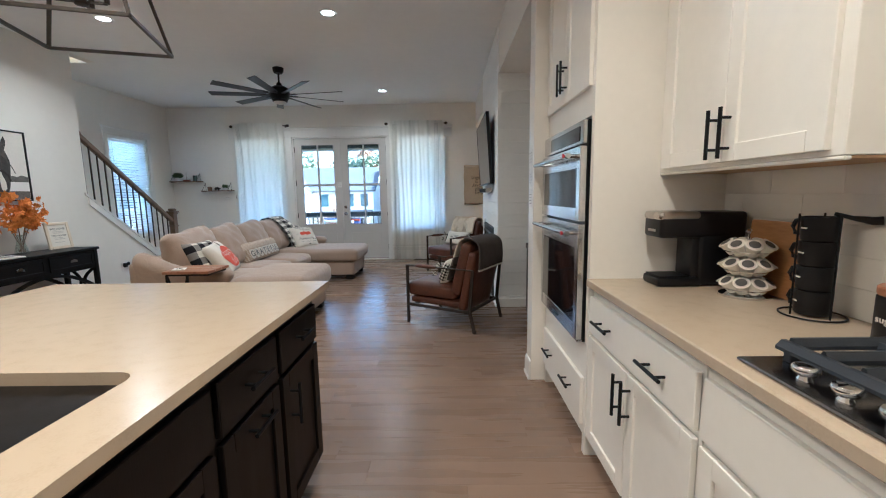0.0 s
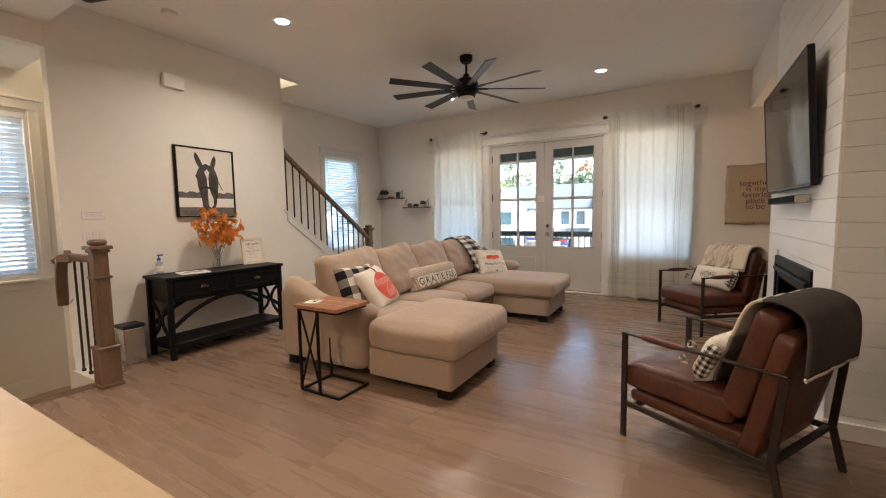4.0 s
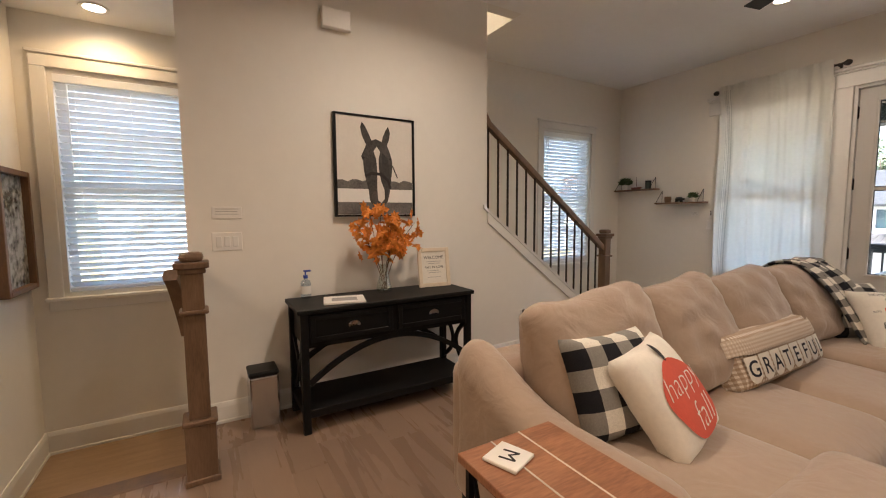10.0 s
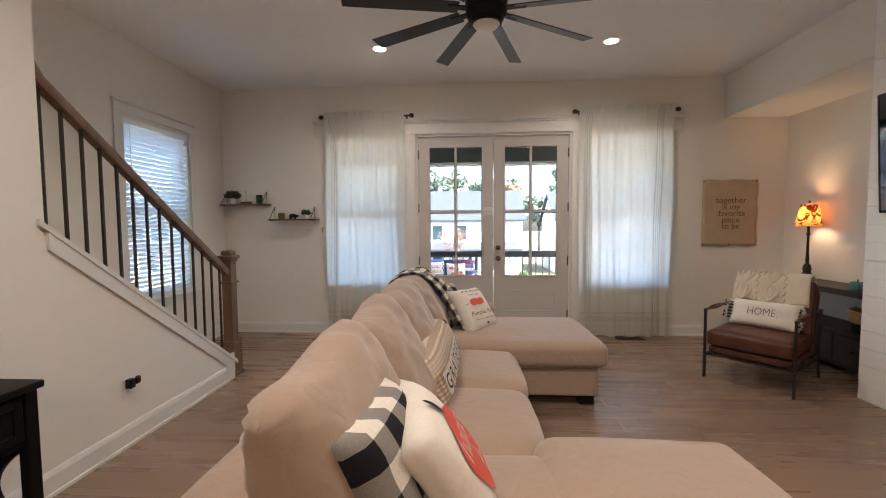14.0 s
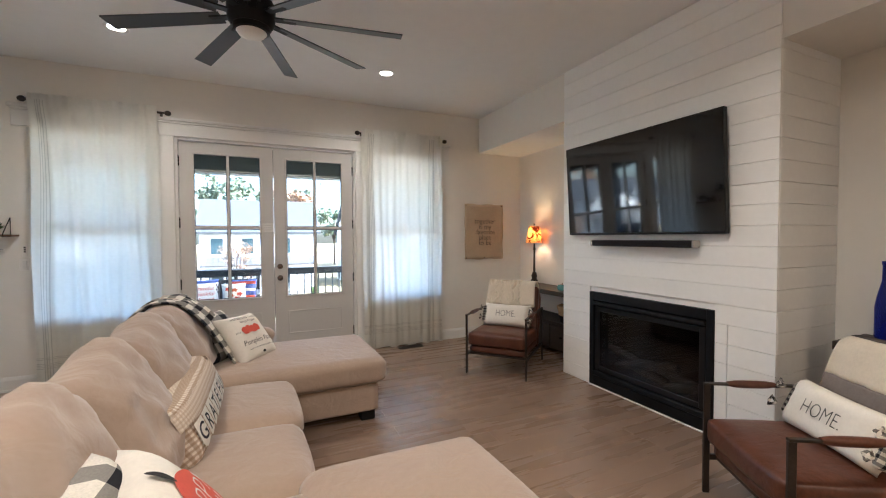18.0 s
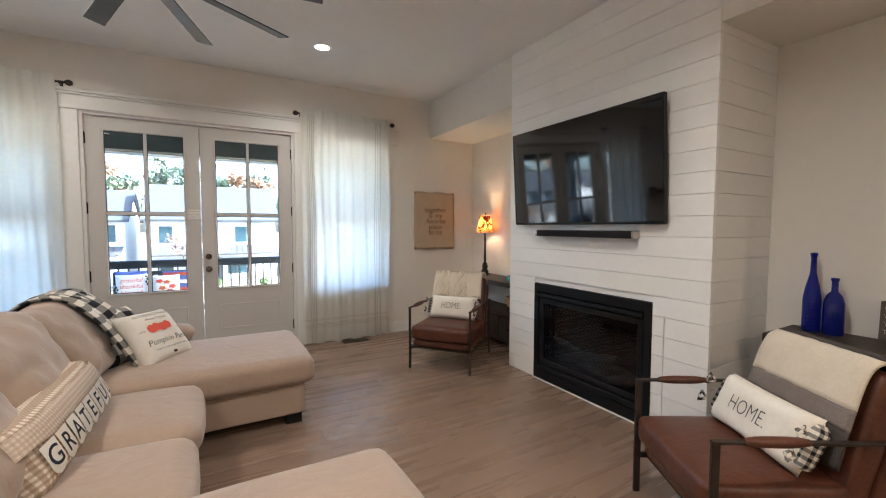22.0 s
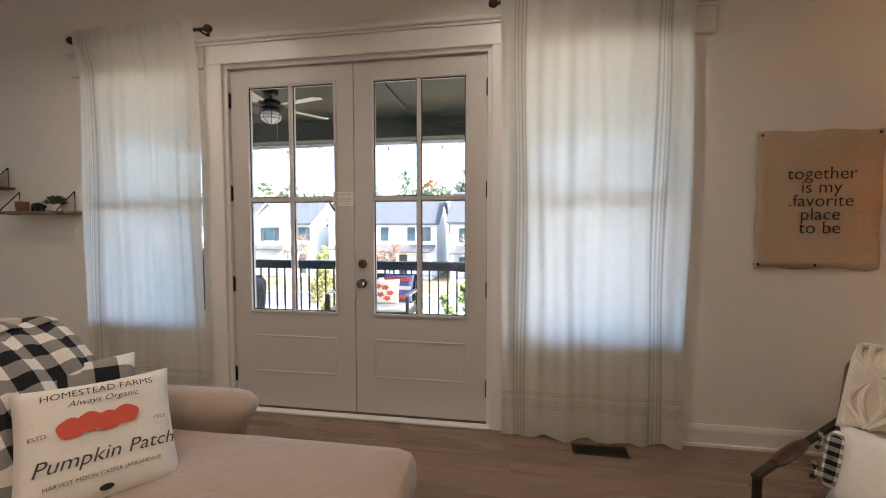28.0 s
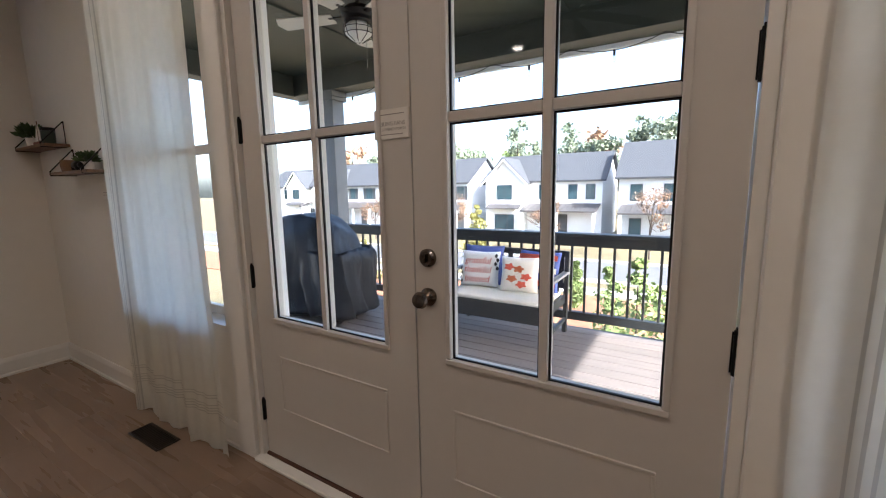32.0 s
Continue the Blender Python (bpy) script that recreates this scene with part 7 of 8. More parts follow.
def potted(x, z, r, h, n, spread, seed, label):
    p = thing("potted_plant", x, 8.322, z, label, "plant", "small plants on the shelves")
    part("pot", lathe([(0, 0), (r * 0.8, 0), (r, h), (r * 0.9, h), (r * 0.85, h * 0.85), (0, h * 0.85)], 18), PORCELAIN, p, "white ceramic pot", True)
    rnd = random.Random(seed)
    bm = bmesh.new()
    for k in range(n):
        a, e = rnd.uniform(0, 6.28), rnd.uniform(0.2, 1.0)
        d = Vector((math.cos(a) * (1 - e * 0.6), math.sin(a) * (1 - e * 0.6), e)).normalized()
        q = Vector((0, 0, h * 0.9)) + d * spread * rnd.uniform(0.5, 1)
        q.y = min(q.y, 0.055)
        s = spread * 0.2
        side = d.cross(Vector((rnd.uniform(-1, 1), rnd.uniform(-1, 1), rnd.uniform(-1, 1)))).normalized() * s
        up = d * s * 1.4
        bm.faces.new([bm.verts.new(v) for v in (q - up, q + side * 0.6, q + up, q - side * 0.6)])
    part("foliage", bm, LEAFG, p, "small green leaves")


potted(-4.66, 1.655, 0.038, 0.07, 220, 0.1, 1, "small green plant in a white pot")
potted(-3.72, 1.462, 0.028, 0.05, 150, 0.07, 2, "tiny green plant in a white pot")
sbt = thing("model_sailboat", -4.48, 8.31, 1.655, "white wooden model sailboat with red-brown hull", "ornament")
part("hull", prism([(-0.08, 0.03), (0.08, 0.03), (0.06, 0.0), (-0.065, 0.0)], 0.03, "y", -0.015, 0.003), mat("hull_red", (0.2, 0.06, 0.04), 0.5), sbt)
part("mast", cyl((0.0, 0, 0.03), (0.0, 0, 0.17), 0.003, 6), FRAMEWOOD, sbt)
part("sail", prism([(-0.07, 0.04), (-0.005, 0.04), (-0.005, 0.165)], 0.003, "y", -0.0015), PORCELAIN, sbt)
part("sail", prism([(0.07, 0.04), (0.005, 0.04), (0.005, 0.15)], 0.003, "y", -0.0015), PORCELAIN, sbt)
jr = thing("dark_jar", -4.31, 8.315, 1.655, "small dark green jar on the shelf", "jar")
part("body", lathe([(0, 0), (0.036, 0), (0.038, 0.05), (0.038, 0.085), (0.034, 0.09), (0, 0.09)], 18), mat("dark_green_glaze", (0.02, 0.035, 0.025), 0.4), jr, smooth=True)
part("lid", lathe([(0, 0.09), (0.039, 0.09), (0.039, 0.11), (0, 0.112)], 18), BLACKPLASTIC, jr, smooth=True)
wp = thing("wooden_pot", -4.03, 8.315, 1.462, "small brown wooden pot on the shelf", "pot")
part("body", lathe([(0, 0), (0.036, 0), (0.042, 0.04), (0.04, 0.075), (0.034, 0.075), (0.034, 0.01), (0, 0.01)], 16), FRAMEWOOD, wp, smooth=True)
bm = soft_box(-0.05, 0.04, -0.022, 0.022, 0.018, 0.062, 0.02, 0.006, 6, 0.003)
soft_box(0.03, 0.068, -0.016, 0.016, 0.022, 0.052, 0.014, 0, 5, 0.002, bm=bm)
for x in (-0.036, 0.026):
    for y in (-0.013, 0.013):
        cyl((x, y, 0), (x, y, 0.03), 0.009, 8, bm=bm)
be = part("animal_figurine", bm, MUGBLACK, None, "", True)
be.matrix_world = pose(-3.88, 8.315, 1.462)
tagged(be, "small black cast animal figurine on the shelf", "figurine")


# ---- alcove consoles ----
DARKOAK = mat("dark_oak", (0.045, 0.03, 0.022), 0.5, two=(0.022, 0.016, 0.012), scale=4, stretch=(5, 0.6, 5), bump=0.2)
def alcove_console(y0, y1, label):
    t = thing("alcove_console", 1.845, (y0 + y1) / 2, 0, label, "console table", "dark alcove consoles")
    h, x0, x1 = (y1 - y0) / 2, -0.205, 0.205
    part("tabletop", box(x0 - 0.01, x1, -h, h, 0.715, 0.77, 0.004), DARKOAK, t)
    for y in (-h + 0.04, h - 0.04):
        for x in (x0 + 0.035, x1 - 0.035):
            part("leg", box(x - 0.035, x + 0.035, y - 0.035, y + 0.035, 0, 0.715, 0.003), DARKOAK, t)
    part("shelf", box(x0 + 0.005, x1, -h + 0.075, h - 0.075, 0.37, 0.4, 0.003), DARKOAK, t)
    part("case", box(x0 + 0.03, x1, -h + 0.075, h - 0.075, 0.06, 0.37), DARKOAK, t)
    n = 3
    w = (2 * h - 0.16) / n
    for k in range(n):
        a = -h + 0.08 + k * w
        d = part("drawer", box(x0 + 0.012, x0 + 0.03, a + 0.008, a + w - 0.008, 0.1, 0.35, 0.003), DARKOAK, t)
        part("knob", shifted(lathe([(0, 0), (0.007, 0), (0.007, 0.012), (0.015, 0.018), (0.012, 0.026), (0, 0.028)], 14), Matrix.Translation((x0 + 0.012, a + w / 2, 0.23)) @ pose(0, 0, 0, 0, -90, 0)), BLACKMETAL, d, "black knob", True)


alcove_console(3.08, 4.55, "dark oak console with drawers in the alcove")
alcove_console(6.72, 8.12, "dark oak console with drawers under the lamp")
COBALT = bpy.data.materials.new("cobalt_glass")
COBALT.use_nodes = True
cb_ = COBALT.node_tree.nodes["Principled BSDF"]
cb_.inputs["Base Color"].default_value, cb_.inputs["Roughness"].default_value = (0.02, 0.04, 0.5, 1), 0.05
cb_.inputs["Transmission Weight"].default_value = 0.75
for x, y, prof, lb in ((1.95, 4.425, [(0, 0), (0.042, 0), (0.046, 0.02), (0.046, 0.2), (0.036, 0.27), (0.016, 0.36), (0.014, 0.46), (0.018, 0.465), (0.018, 0.485), (0.012, 0.485), (0.01, 0.36), (0.03, 0.26), (0.04, 0.2), (0.04, 0.01), (0, 0.01)], "tall slim cobalt blue glass bottle"),
                   (1.945, 4.32, [(0, 0), (0.045, 0), (0.05, 0.02), (0.05, 0.19), (0.036, 0.235), (0.016, 0.26), (0.015, 0.32), (0.02, 0.325), (0.02, 0.34), (0.012, 0.34), (0.011, 0.26), (0.03, 0.225), (0.044, 0.18), (0.044, 0.01), (0, 0.01)], "short round cobalt blue glass bottle")):
    b = thing("glass_bottle", x, y, 0.77, lb, "bottle", "cobalt blue bottles")
    part("glass", lathe(prof, 24), COBALT, b, smooth=True)
bs = thing("wooden_sign", 2.02, 3.92, 0.77, "grey wooden block sign with white hand lettering", "sign", rz=-90)
part("board", shifted(box(-0.22, 0.22, -0.03, 0.0, 0, 0.225, 0.003), pose(0, 0, 0, -5, 0, 0)), mat("grey_board", (0.11, 0.095, 0.08), 0.8, vary=0.2, scale=8, stretch=(0.6, 1, 5)), bs)
for k, txt in enumerate(("WHEN YOU LOVE", "WHAT YOU HAVE", "YOU HAVE EVERYTHING", "YOU NEED")):
    b = text_bm(txt, 0.04, extrude=0.0004, align="LEFT", squeeze=0.85, thin=0.001)
    part("lettering", shifted(flat(b, -0.205, 0.18 - 0.042 * k), pose(0, 0, 0, -5, 0, 0) @ Matrix.Translation((0, -0.0306, 0))), WHITEINK, bs)
WICKER = mat("woven_straw", (0.5, 0.32, 0.15), 0.8, two=(0.36, 0.22, 0.1), scale=30, stretch=(1, 1, 6), bump=0.8, bump_scale=90, bump_dist=0.006)
for y, nm in ((3.83, "round straw basket with dark lower half on the shelf"), (7.0, "round straw basket with dark lower half under the lamp console")):
    b = thing("woven_basket", 1.83, y, 0.4, nm, "basket", "straw baskets on the consoles")
    for k in range(9):
        r = 0.135 + 0.004 * k
        part("coil", tube([(r * math.cos(a * math.pi / 14), r * 1.15 * math.sin(a * math.pi / 14), 0.012 + 0.021 * k) for a in range(29)], 0.0135, 6), CLOTHBLACK if k < 4 else WICKER, b, "", True)
    part("base", lathe([(0, 0), (0.14, 0), (0.14, 0.006), (0, 0.006)], 24), WICKER, b)
    for s in (-1, 1):
        part("handle", tube([(0.05 * s2 * 0.9, s * (0.185 + 0.02 * (1 - abs(s2))), 0.16 + 0.03 * (1 - s2 * s2)) for s2 in (-1, -0.5, 0, 0.5, 1)], 0.007, 6), CLOTHBLACK, b)


def shade_material():
    m = bpy.data.materials.new("floral_shade")
    m.use_nodes = True
    n, l = m.node_tree.nodes, m.node_tree.links
    b, out = n["Principled BSDF"], n["Material Output"]
    tc, v = n.new("ShaderNodeTexCoord"), n.new("ShaderNodeTexNoise")
    v.inputs["Scale"].default_value, v.inputs["Detail"].default_value, v.inputs["Distortion"].default_value = 16, 2, 1.5
    l.new(tc.outputs["Object"], v.inputs["Vector"])
    cr = n.new("ShaderNodeValToRGB")
    cr.color_ramp.elements[0].color, cr.color_ramp.elements[1].color = (0.1, 0.035, 0.015, 1), (0.8, 0.5, 0.22, 1)
    cr.color_ramp.elements[0].position, cr.color_ramp.elements[1].position = 0.46, 0.54
    l.new(v.outputs["Fac"], cr.inputs[0])
    l.new(cr.outputs[0], b.inputs["Base Color"])
    b.inputs["Roughness"].default_value = 0.9
    tr, mx = n.new("ShaderNodeBsdfTranslucent"), n.new("ShaderNodeMixShader")
    l.new(cr.outputs[0], tr.inputs["Color"])
    mx.inputs[0].default_value = 0.6
    l.new(b.outputs[0], mx.inputs[1])
    l.new(tr.outputs[0], mx.inputs[2])
    l.new(mx.outputs[0], out.inputs["Surface"])
    return m


tl = thing("table_lamp", 1.9, 7.84, 0.77, "lit table lamp with turned dark base and floral amber shade", "table lamp")
part("base", lathe([(0, 0), (0.065, 0), (0.068, 0.012), (0.045, 0.025), (0.05, 0.05), (0.032, 0.075), (0.04, 0.11), (0.03, 0.15), (0.014, 0.17), (0.017, 0.2), (0.013, 0.3), (0.011, 0.46), (0.02, 0.475), (0.012, 0.5), (0.012, 0.56), (0, 0.56)], 22), IRON, tl, smooth=True)
part("shade", lathe([(0.115, 0.565), (0.07, 0.79), (0.068, 0.79), (0.113, 0.565)], 28), shade_material(), tl, "amber floral fabric shade", True)
part("finial", shifted(lathe([(0, 0), (0.008, 0.004), (0.012, 0.015), (0.006, 0.03), (0, 0.034)], 12), pose(0, 0, 0.8)), IRON, tl, smooth=True)
part("harp", cyl((0, 0, 0.56), (0, 0, 0.8), 0.002, 6), IRON, tl)
part("bulb", shifted(lathe([(0, 0), (0.012, 0), (0.014, 0.015), (0.028, 0.045), (0.024, 0.075), (0, 0.085)], 14), pose(0, 0, 0.58)), GLOW, tl, smooth=True)
lb = new("table_lamp_light", bpy.data.lights.new("table_lamp_light", "POINT"))
lb.data.energy, lb.data.color, lb.data.shadow_soft_size = 1.2, (1.0, 0.55, 0.22), 0.035
lb.matrix_world = pose(1.9, 7.84, 0.77 + 0.69)
TEAL = mat("teal_glaze", (0.12, 0.3, 0.3), 0.2, vary=0.1)
gp = thing("ceramic_pumpkin", 1.76, 7.12, 0.77, "small teal ceramic pumpkin on the console", "ornament")
for k in range(8):
    a = k * math.pi / 4
    part("segment", shifted(lathe([(0, 0.0), (0.02, 0.004), (0.03, 0.035), (0.02, 0.066), (0, 0.07)], 10), Matrix.Translation((0.028 * math.cos(a), 0.028 * math.sin(a), 0))), TEAL, gp, smooth=True)
part("stalk", cyl((0, 0, 0.06), (0.006, 0, 0.09), 0.008, 8, 0.005), TWIG, gp)


# ---- ceiling fan ----
BLADE = mat("charcoal_blade", (0.026, 0.028, 0.031), 0.42, vary=0.15, scale=6, stretch=(0.6, 5, 5))
def ceiling_fan():
    f = thing("ceiling_fan", -1.573, 6.0, H, "large black nine-blade ceiling fan with round light", "ceiling fan")
    part("canopy", lathe([(0, -0.001), (0.075, -0.001), (0.07, -0.05), (0.05, -0.075), (0, -0.075)], 26), BLACKMETAL, f, smooth=True)
    part("downrod", cyl((0, 0, -0.06), (0, 0, -0.24), 0.0125, 14), BLACKMETAL, f)
    part("collar", lathe([(0, -0.2), (0.03, -0.2), (0.045, -0.25), (0, -0.25)], 22), BLACKMETAL, f, smooth=True)
    part("motor", lathe([(0, -0.24), (0.07, -0.245), (0.125, -0.28), (0.135, -0.32), (0.13, -0.4), (0.11, -0.43), (0, -0.43)], 32), BLACKMETAL, f, smooth=True)
    part("light_ring", lathe([(0.06, -0.42), (0.105, -0.43), (0.1, -0.455), (0.085, -0.46)], 32), BLACKMETAL, f, smooth=True)
    part("light_lens", lathe([(0.088, -0.455), (0.07, -0.478), (0.04, -0.488), (0, -0.49)], 28), PORCELAIN, f, "frosted white lens", True)
    for k in range(9):
        a = -8 + 40 * k
        m = pose(0, 0, -0.365, 0, 0, a)
        part("blade_arm", shifted(box(0.1, 0.25, -0.025, 0.025, -0.006, 0.004, 0.002), m), BLACKMETAL, f)
        bm = prism([(0.18, -0.045), (0.9, -0.06), (0.91, 0.05), (0.18, 0.045)], 0.008, "z", -0.004, 0.002)
        part("blade", shifted(bm, m @ pose(0, 0, 0, 13, 0, 0)), BLADE, f)


ceiling_fan()


def floor_vent(x, y):
    v = thing("floor_vent", x, y, 0.0, "dark brown slotted floor vent beside the wall", "floor vent", "floor vents")
    bm = box(-0.16, 0.16, -0.06, -0.048, 0.001, 0.007, 0.002)
    box(-0.16, 0.16, 0.048, 0.06, 0.001, 0.007, 0.002, bm=bm)
    box(-0.16, -0.148, -0.048, 0.048, 0.001, 0.007, bm=bm)
    box(0.148, 0.16, -0.048, 0.048, 0.001, 0.007, bm=bm)
    part("frame", bm, IRON, v)
    part("well", box(-0.148, 0.148, -0.048, 0.048, 0.0005, 0.0015), BLACKMETAL, v)
    for k in range(16):
        x0 = -0.14 + 0.018 * k
        part("slat", box(x0, x0 + 0.007, -0.047, 0.047, 0.0015, 0.006), IRON, v)


floor_vent(0.23, 8.22)
floor_vent(-3.0, 8.2)


# ---- porch ----
DECK = mat("deck_board", (0.22, 0.185, 0.165), 0.65, two=(0.15, 0.125, 0.11), scale=3, stretch=(0.6, 6, 6), rand=0.08, bump=0.2, bump_scale=60)
PORCHGREEN = mat("porch_ceiling_paint", (0.028, 0.036, 0.03), 0.55, vary=0.12, scale=4)
RAILPAINT = mat("railing_paint", (0.022, 0.026, 0.028), 0.5, vary=0.15, scale=5)
POSTGREY = mat("post_paint", (0.13, 0.14, 0.15), 0.6, vary=0.06)
SIDING = mat("house_siding", (0.72, 0.73, 0.74), 0.7, vary=0.04, scale=1.5)
DZ = -0.06
deck = struct("deck", box(-5.4, 3.3, 8.6, 11.35, DZ - 0.25, DZ - 0.027), PORCHGREEN, "grey composite deck of the porch")
bw = 0.139
deck_mesh = bpy.data.meshes.new("deck_board")
b = box(-3.9, 4.8, -bw / 2 + 0.003, bw / 2 - 0.003, -0.025, 0, 0.003)
b.to_mesh(deck_mesh)
b.free()
deck_mesh.materials.append(DECK)
for k in range(20):
    y = 8.6 + bw * (k + 0.5)
    if y + bw / 2 > 11.37:
        break
    o = new("board", deck_mesh)
    o.parent = deck
    o.matrix_basis = Matrix.Translation((-1.5, y, DZ))
bm = box(-5.4, 2.6, 8.6, 11.36, 2.82, 2.95)
struct("porch_ceiling", bm, PORCHGREEN, "dark green painted porch ceiling")
bm = box(-5.4, 2.6, 11.1, 11.36, 2.56, 2.82, 0.004)
box(-5.4, -5.2, 8.6, 11.1, 2.56, 2.82, 0.004, bm=bm)
for x in (-3.6, -1.6, 0.4):
    box(x - 0.02, x + 0.02, 8.6, 11.1, 2.805, 2.82, bm=bm)
struct("porch_beam", bm, PORCHGREEN, "dark green porch beam")
struct("porch_fascia", box(-5.45, 2.65, 11.365, 11.42, 2.52, 2.9, 0.004), SIDING, "pale fascia board")
for x in (-4.62, 2.2):
    p = struct("porch_post", box(x - 0.1, x + 0.1, 11.12, 11.32, DZ, 2.56, 0.006), POSTGREY, "grey square porch post")
    part("post_cap", box(x - 0.13, x + 0.13, 11.09, 11.35, 2.44, 2.559, 0.006), POSTGREY, p)


def porch_rail(x0, x1):
    r = thing("porch_railing", (x0 + x1) / 2, 11.22, DZ, "dark painted porch railing with square balusters", "railing")
    h = (x1 - x0) / 2
    part("top_rail", box(-h, h, -0.07, 0.07, 0.9, 0.935, 0.004), RAILPAINT, r)
    part("upper_rail", box(-h, h, -0.02, 0.02, 0.81, 0.9, 0.003), RAILPAINT, r)
    part("bottom_rail", box(-h, h, -0.03, 0.03, 0.09, 0.17, 0.003), RAILPAINT, r)
    me = None
    n = int(2 * h / 0.125)
    for k in range(n):
        x = -h + 2 * h * (k + 0.5) / n
        if me is None:
            o = part("baluster", box(-0.011, 0.011, -0.011, 0.011, 0.17, 0.81, 0.002), RAILPAINT, r)
            me = o.data
        else:
            o = new("baluster", me)
            o.parent = r
        o.location = (x, 0, 0)
    for x in (-h * 0.33, h * 0.33):
        part("support", box(x - 0.03, x + 0.03, -0.03, 0.03, 0, 0.09), RAILPAINT, r)


porch_rail(-4.52, 2.1)
FANWHITE = mat("fan_blade_pale", (0.62, 0.58, 0.52), 0.5, vary=0.06)
def porch_fan():
    f = thing("porch_fan", -2.88, 9.85, 2.82, "dark porch ceiling fan with pale blades and caged light", "ceiling fan", rz=35)
    f.scale = (1.2, 1.2, 1.0)
    part("canopy", lathe([(0, 0), (0.07, 0), (0.06, -0.05), (0, -0.05)], 20), BLACKMETAL, f, smooth=True)
    part("downrod", cyl((0, 0, -0.04), (0, 0, -0.12), 0.012, 10), BLACKMETAL, f)
    part("motor", lathe([(0, -0.1), (0.08, -0.11), (0.11, -0.15), (0.1, -0.19), (0.05, -0.21), (0, -0.21)], 24), BLACKMETAL, f, smooth=True)
    for k in range(5):
        m = pose(0, 0, -0.17, 0, 0, 20 + 72 * k)
        part("blade_iron", shifted(box(0.09, 0.2, -0.02, 0.02, -0.004, 0.004), m), BLACKMETAL, f)
        part("blade", shifted(prism([(0.17, -0.05), (0.55, -0.07), (0.58, 0.0), (0.55, 0.07), (0.17, 0.05)], 0.008, "z", -0.004, 0.002), m @ pose(0, 0, 0, 12)), FANWHITE, f)
    part("light_glass", lathe([(0.05, -0.21), (0.085, -0.25), (0.085, -0.3), (0.05, -0.34), (0, -0.35)], 20), PORCELAIN, f, "frosted glass light", True)
    part("cage_top", lathe([(0.05, -0.2), (0.095, -0.215), (0.09, -0.23), (0.05, -0.22)], 20), BLACKMETAL, f, smooth=True)
    for k in range(8):
        a = k * math.pi / 4
        part("cage_wire", tube([(r * math.cos(a), r * math.sin(a), z) for r, z in ((0.09, -0.22), (0.1, -0.27), (0.085, -0.32), (0.03, -0.36))], 0.003, 5), BLACKMETAL, f)
    for z in (-0.27, -0.31):
        part("cage_ring", tube([(0.1 * math.cos(a * math.pi / 10), 0.1 * math.sin(a * math.pi / 10), z) for a in range(21)], 0.003, 5), BLACKMETAL, f)
    part("pull_chain", cyl((0.05, 0, -0.34), (0.05, 0, -0.55), 0.0025, 5), NICKEL, f)


porch_fan()
sl = thing("string_lights", -1.5, 11.06, 2.49, "black string lights hung along the porch beam", "string lights")
n = 9
for k in range(n):
    x0, x1 = -3.0 + 6.6 * k / n, -3.0 + 6.6 * (k + 1) / n
    part("cable", tube([(x0 + (x1 - x0) * t, 0.02, -0.0 - 0.07 * 4 * t * (1 - t)) for t in [i / 8 for i in range(9)]], 0.004, 5), BLACKPLASTIC, sl)
    xm = (x0 + x1) / 2
    part("socket", cyl((xm, 0.02, -0.065), (xm, 0.02, -0.11), 0.011, 8), BLACKPLASTIC, sl)
    part("bulb", shifted(lathe([(0, -0.07), (0.016, -0.06), (0.02, -0.035), (0.012, -0.01), (0.01, 0), (0, 0)], 12), pose(xm, 0.02, -0.105)), CLEARGLASS, sl, "clear glass bulb", True)

COVER = mat("grill_cover_vinyl", (0.013, 0.015, 0.02), 0.5, spec=0.35, vary=0.25, scale=5, bump=0.4, bump_scale=8, bump_dist=0.03)
def grill():
    g = thing("covered_grill", -4.12, 10.35, DZ, "barbecue grill under a wrinkled black vinyl cover", "grill", rz=8)
    bm = soft_box(-0.6, 0.6, -0.33, 0.33, 0.07, 1.12, 0.06, 0.02, 30, 0.0, 1)
    for v in bm.verts:
        c = v.co
        f = max(0, (c.z - 0.7) / 0.42)
        # domed lid over the firebox, cover slumping to the side shelves
        c.x *= 1 - 0.3 * f
        c.y *= 1 - 0.35 * f * f
        if c.z > 0.8:
            c.z -= 0.2 * max(0, c.x / 0.42) ** 2 + 0.06 * max(0, -c.x / 0.42) ** 2
        hang = max(0, 1 - c.z / 0.95)
        c.x *= 1 + 0.1 * hang
        a = math.atan2(c.y * 1.8, c.x)
        fold = 0.07 * (0.6 - 1.4 * abs(math.sin(5 * a + 1.2 * c.z + 0.6 * math.sin(4 * c.z)))) + 0.03 * math.sin(17 * a + 5 * c.z)
        c.x += fold * hang * 0.8 + 0.035 * noise.noise(c * 4)
        c.y += fold * hang + 0.035 * noise.noise(c * 4 + Vector((7, 0, 0)))
        c.z += 0.022 * noise.noise(c * 7 + Vector((0, 3, 0)))
    part("cover", bm, COVER, g, "", True, 180)
    for x in (-0.45, 0.45):
        for y in (-0.2, 0.2):
            part("wheel", cyl((x - 0.02, y, 0.05), (x + 0.02, y, 0.05), 0.05, 14), BLACKPLASTIC, g)
            part("leg", box(x - 0.02, x + 0.02, y - 0.02, y + 0.02, 0.08, 0.3), BLACKMETAL, g)


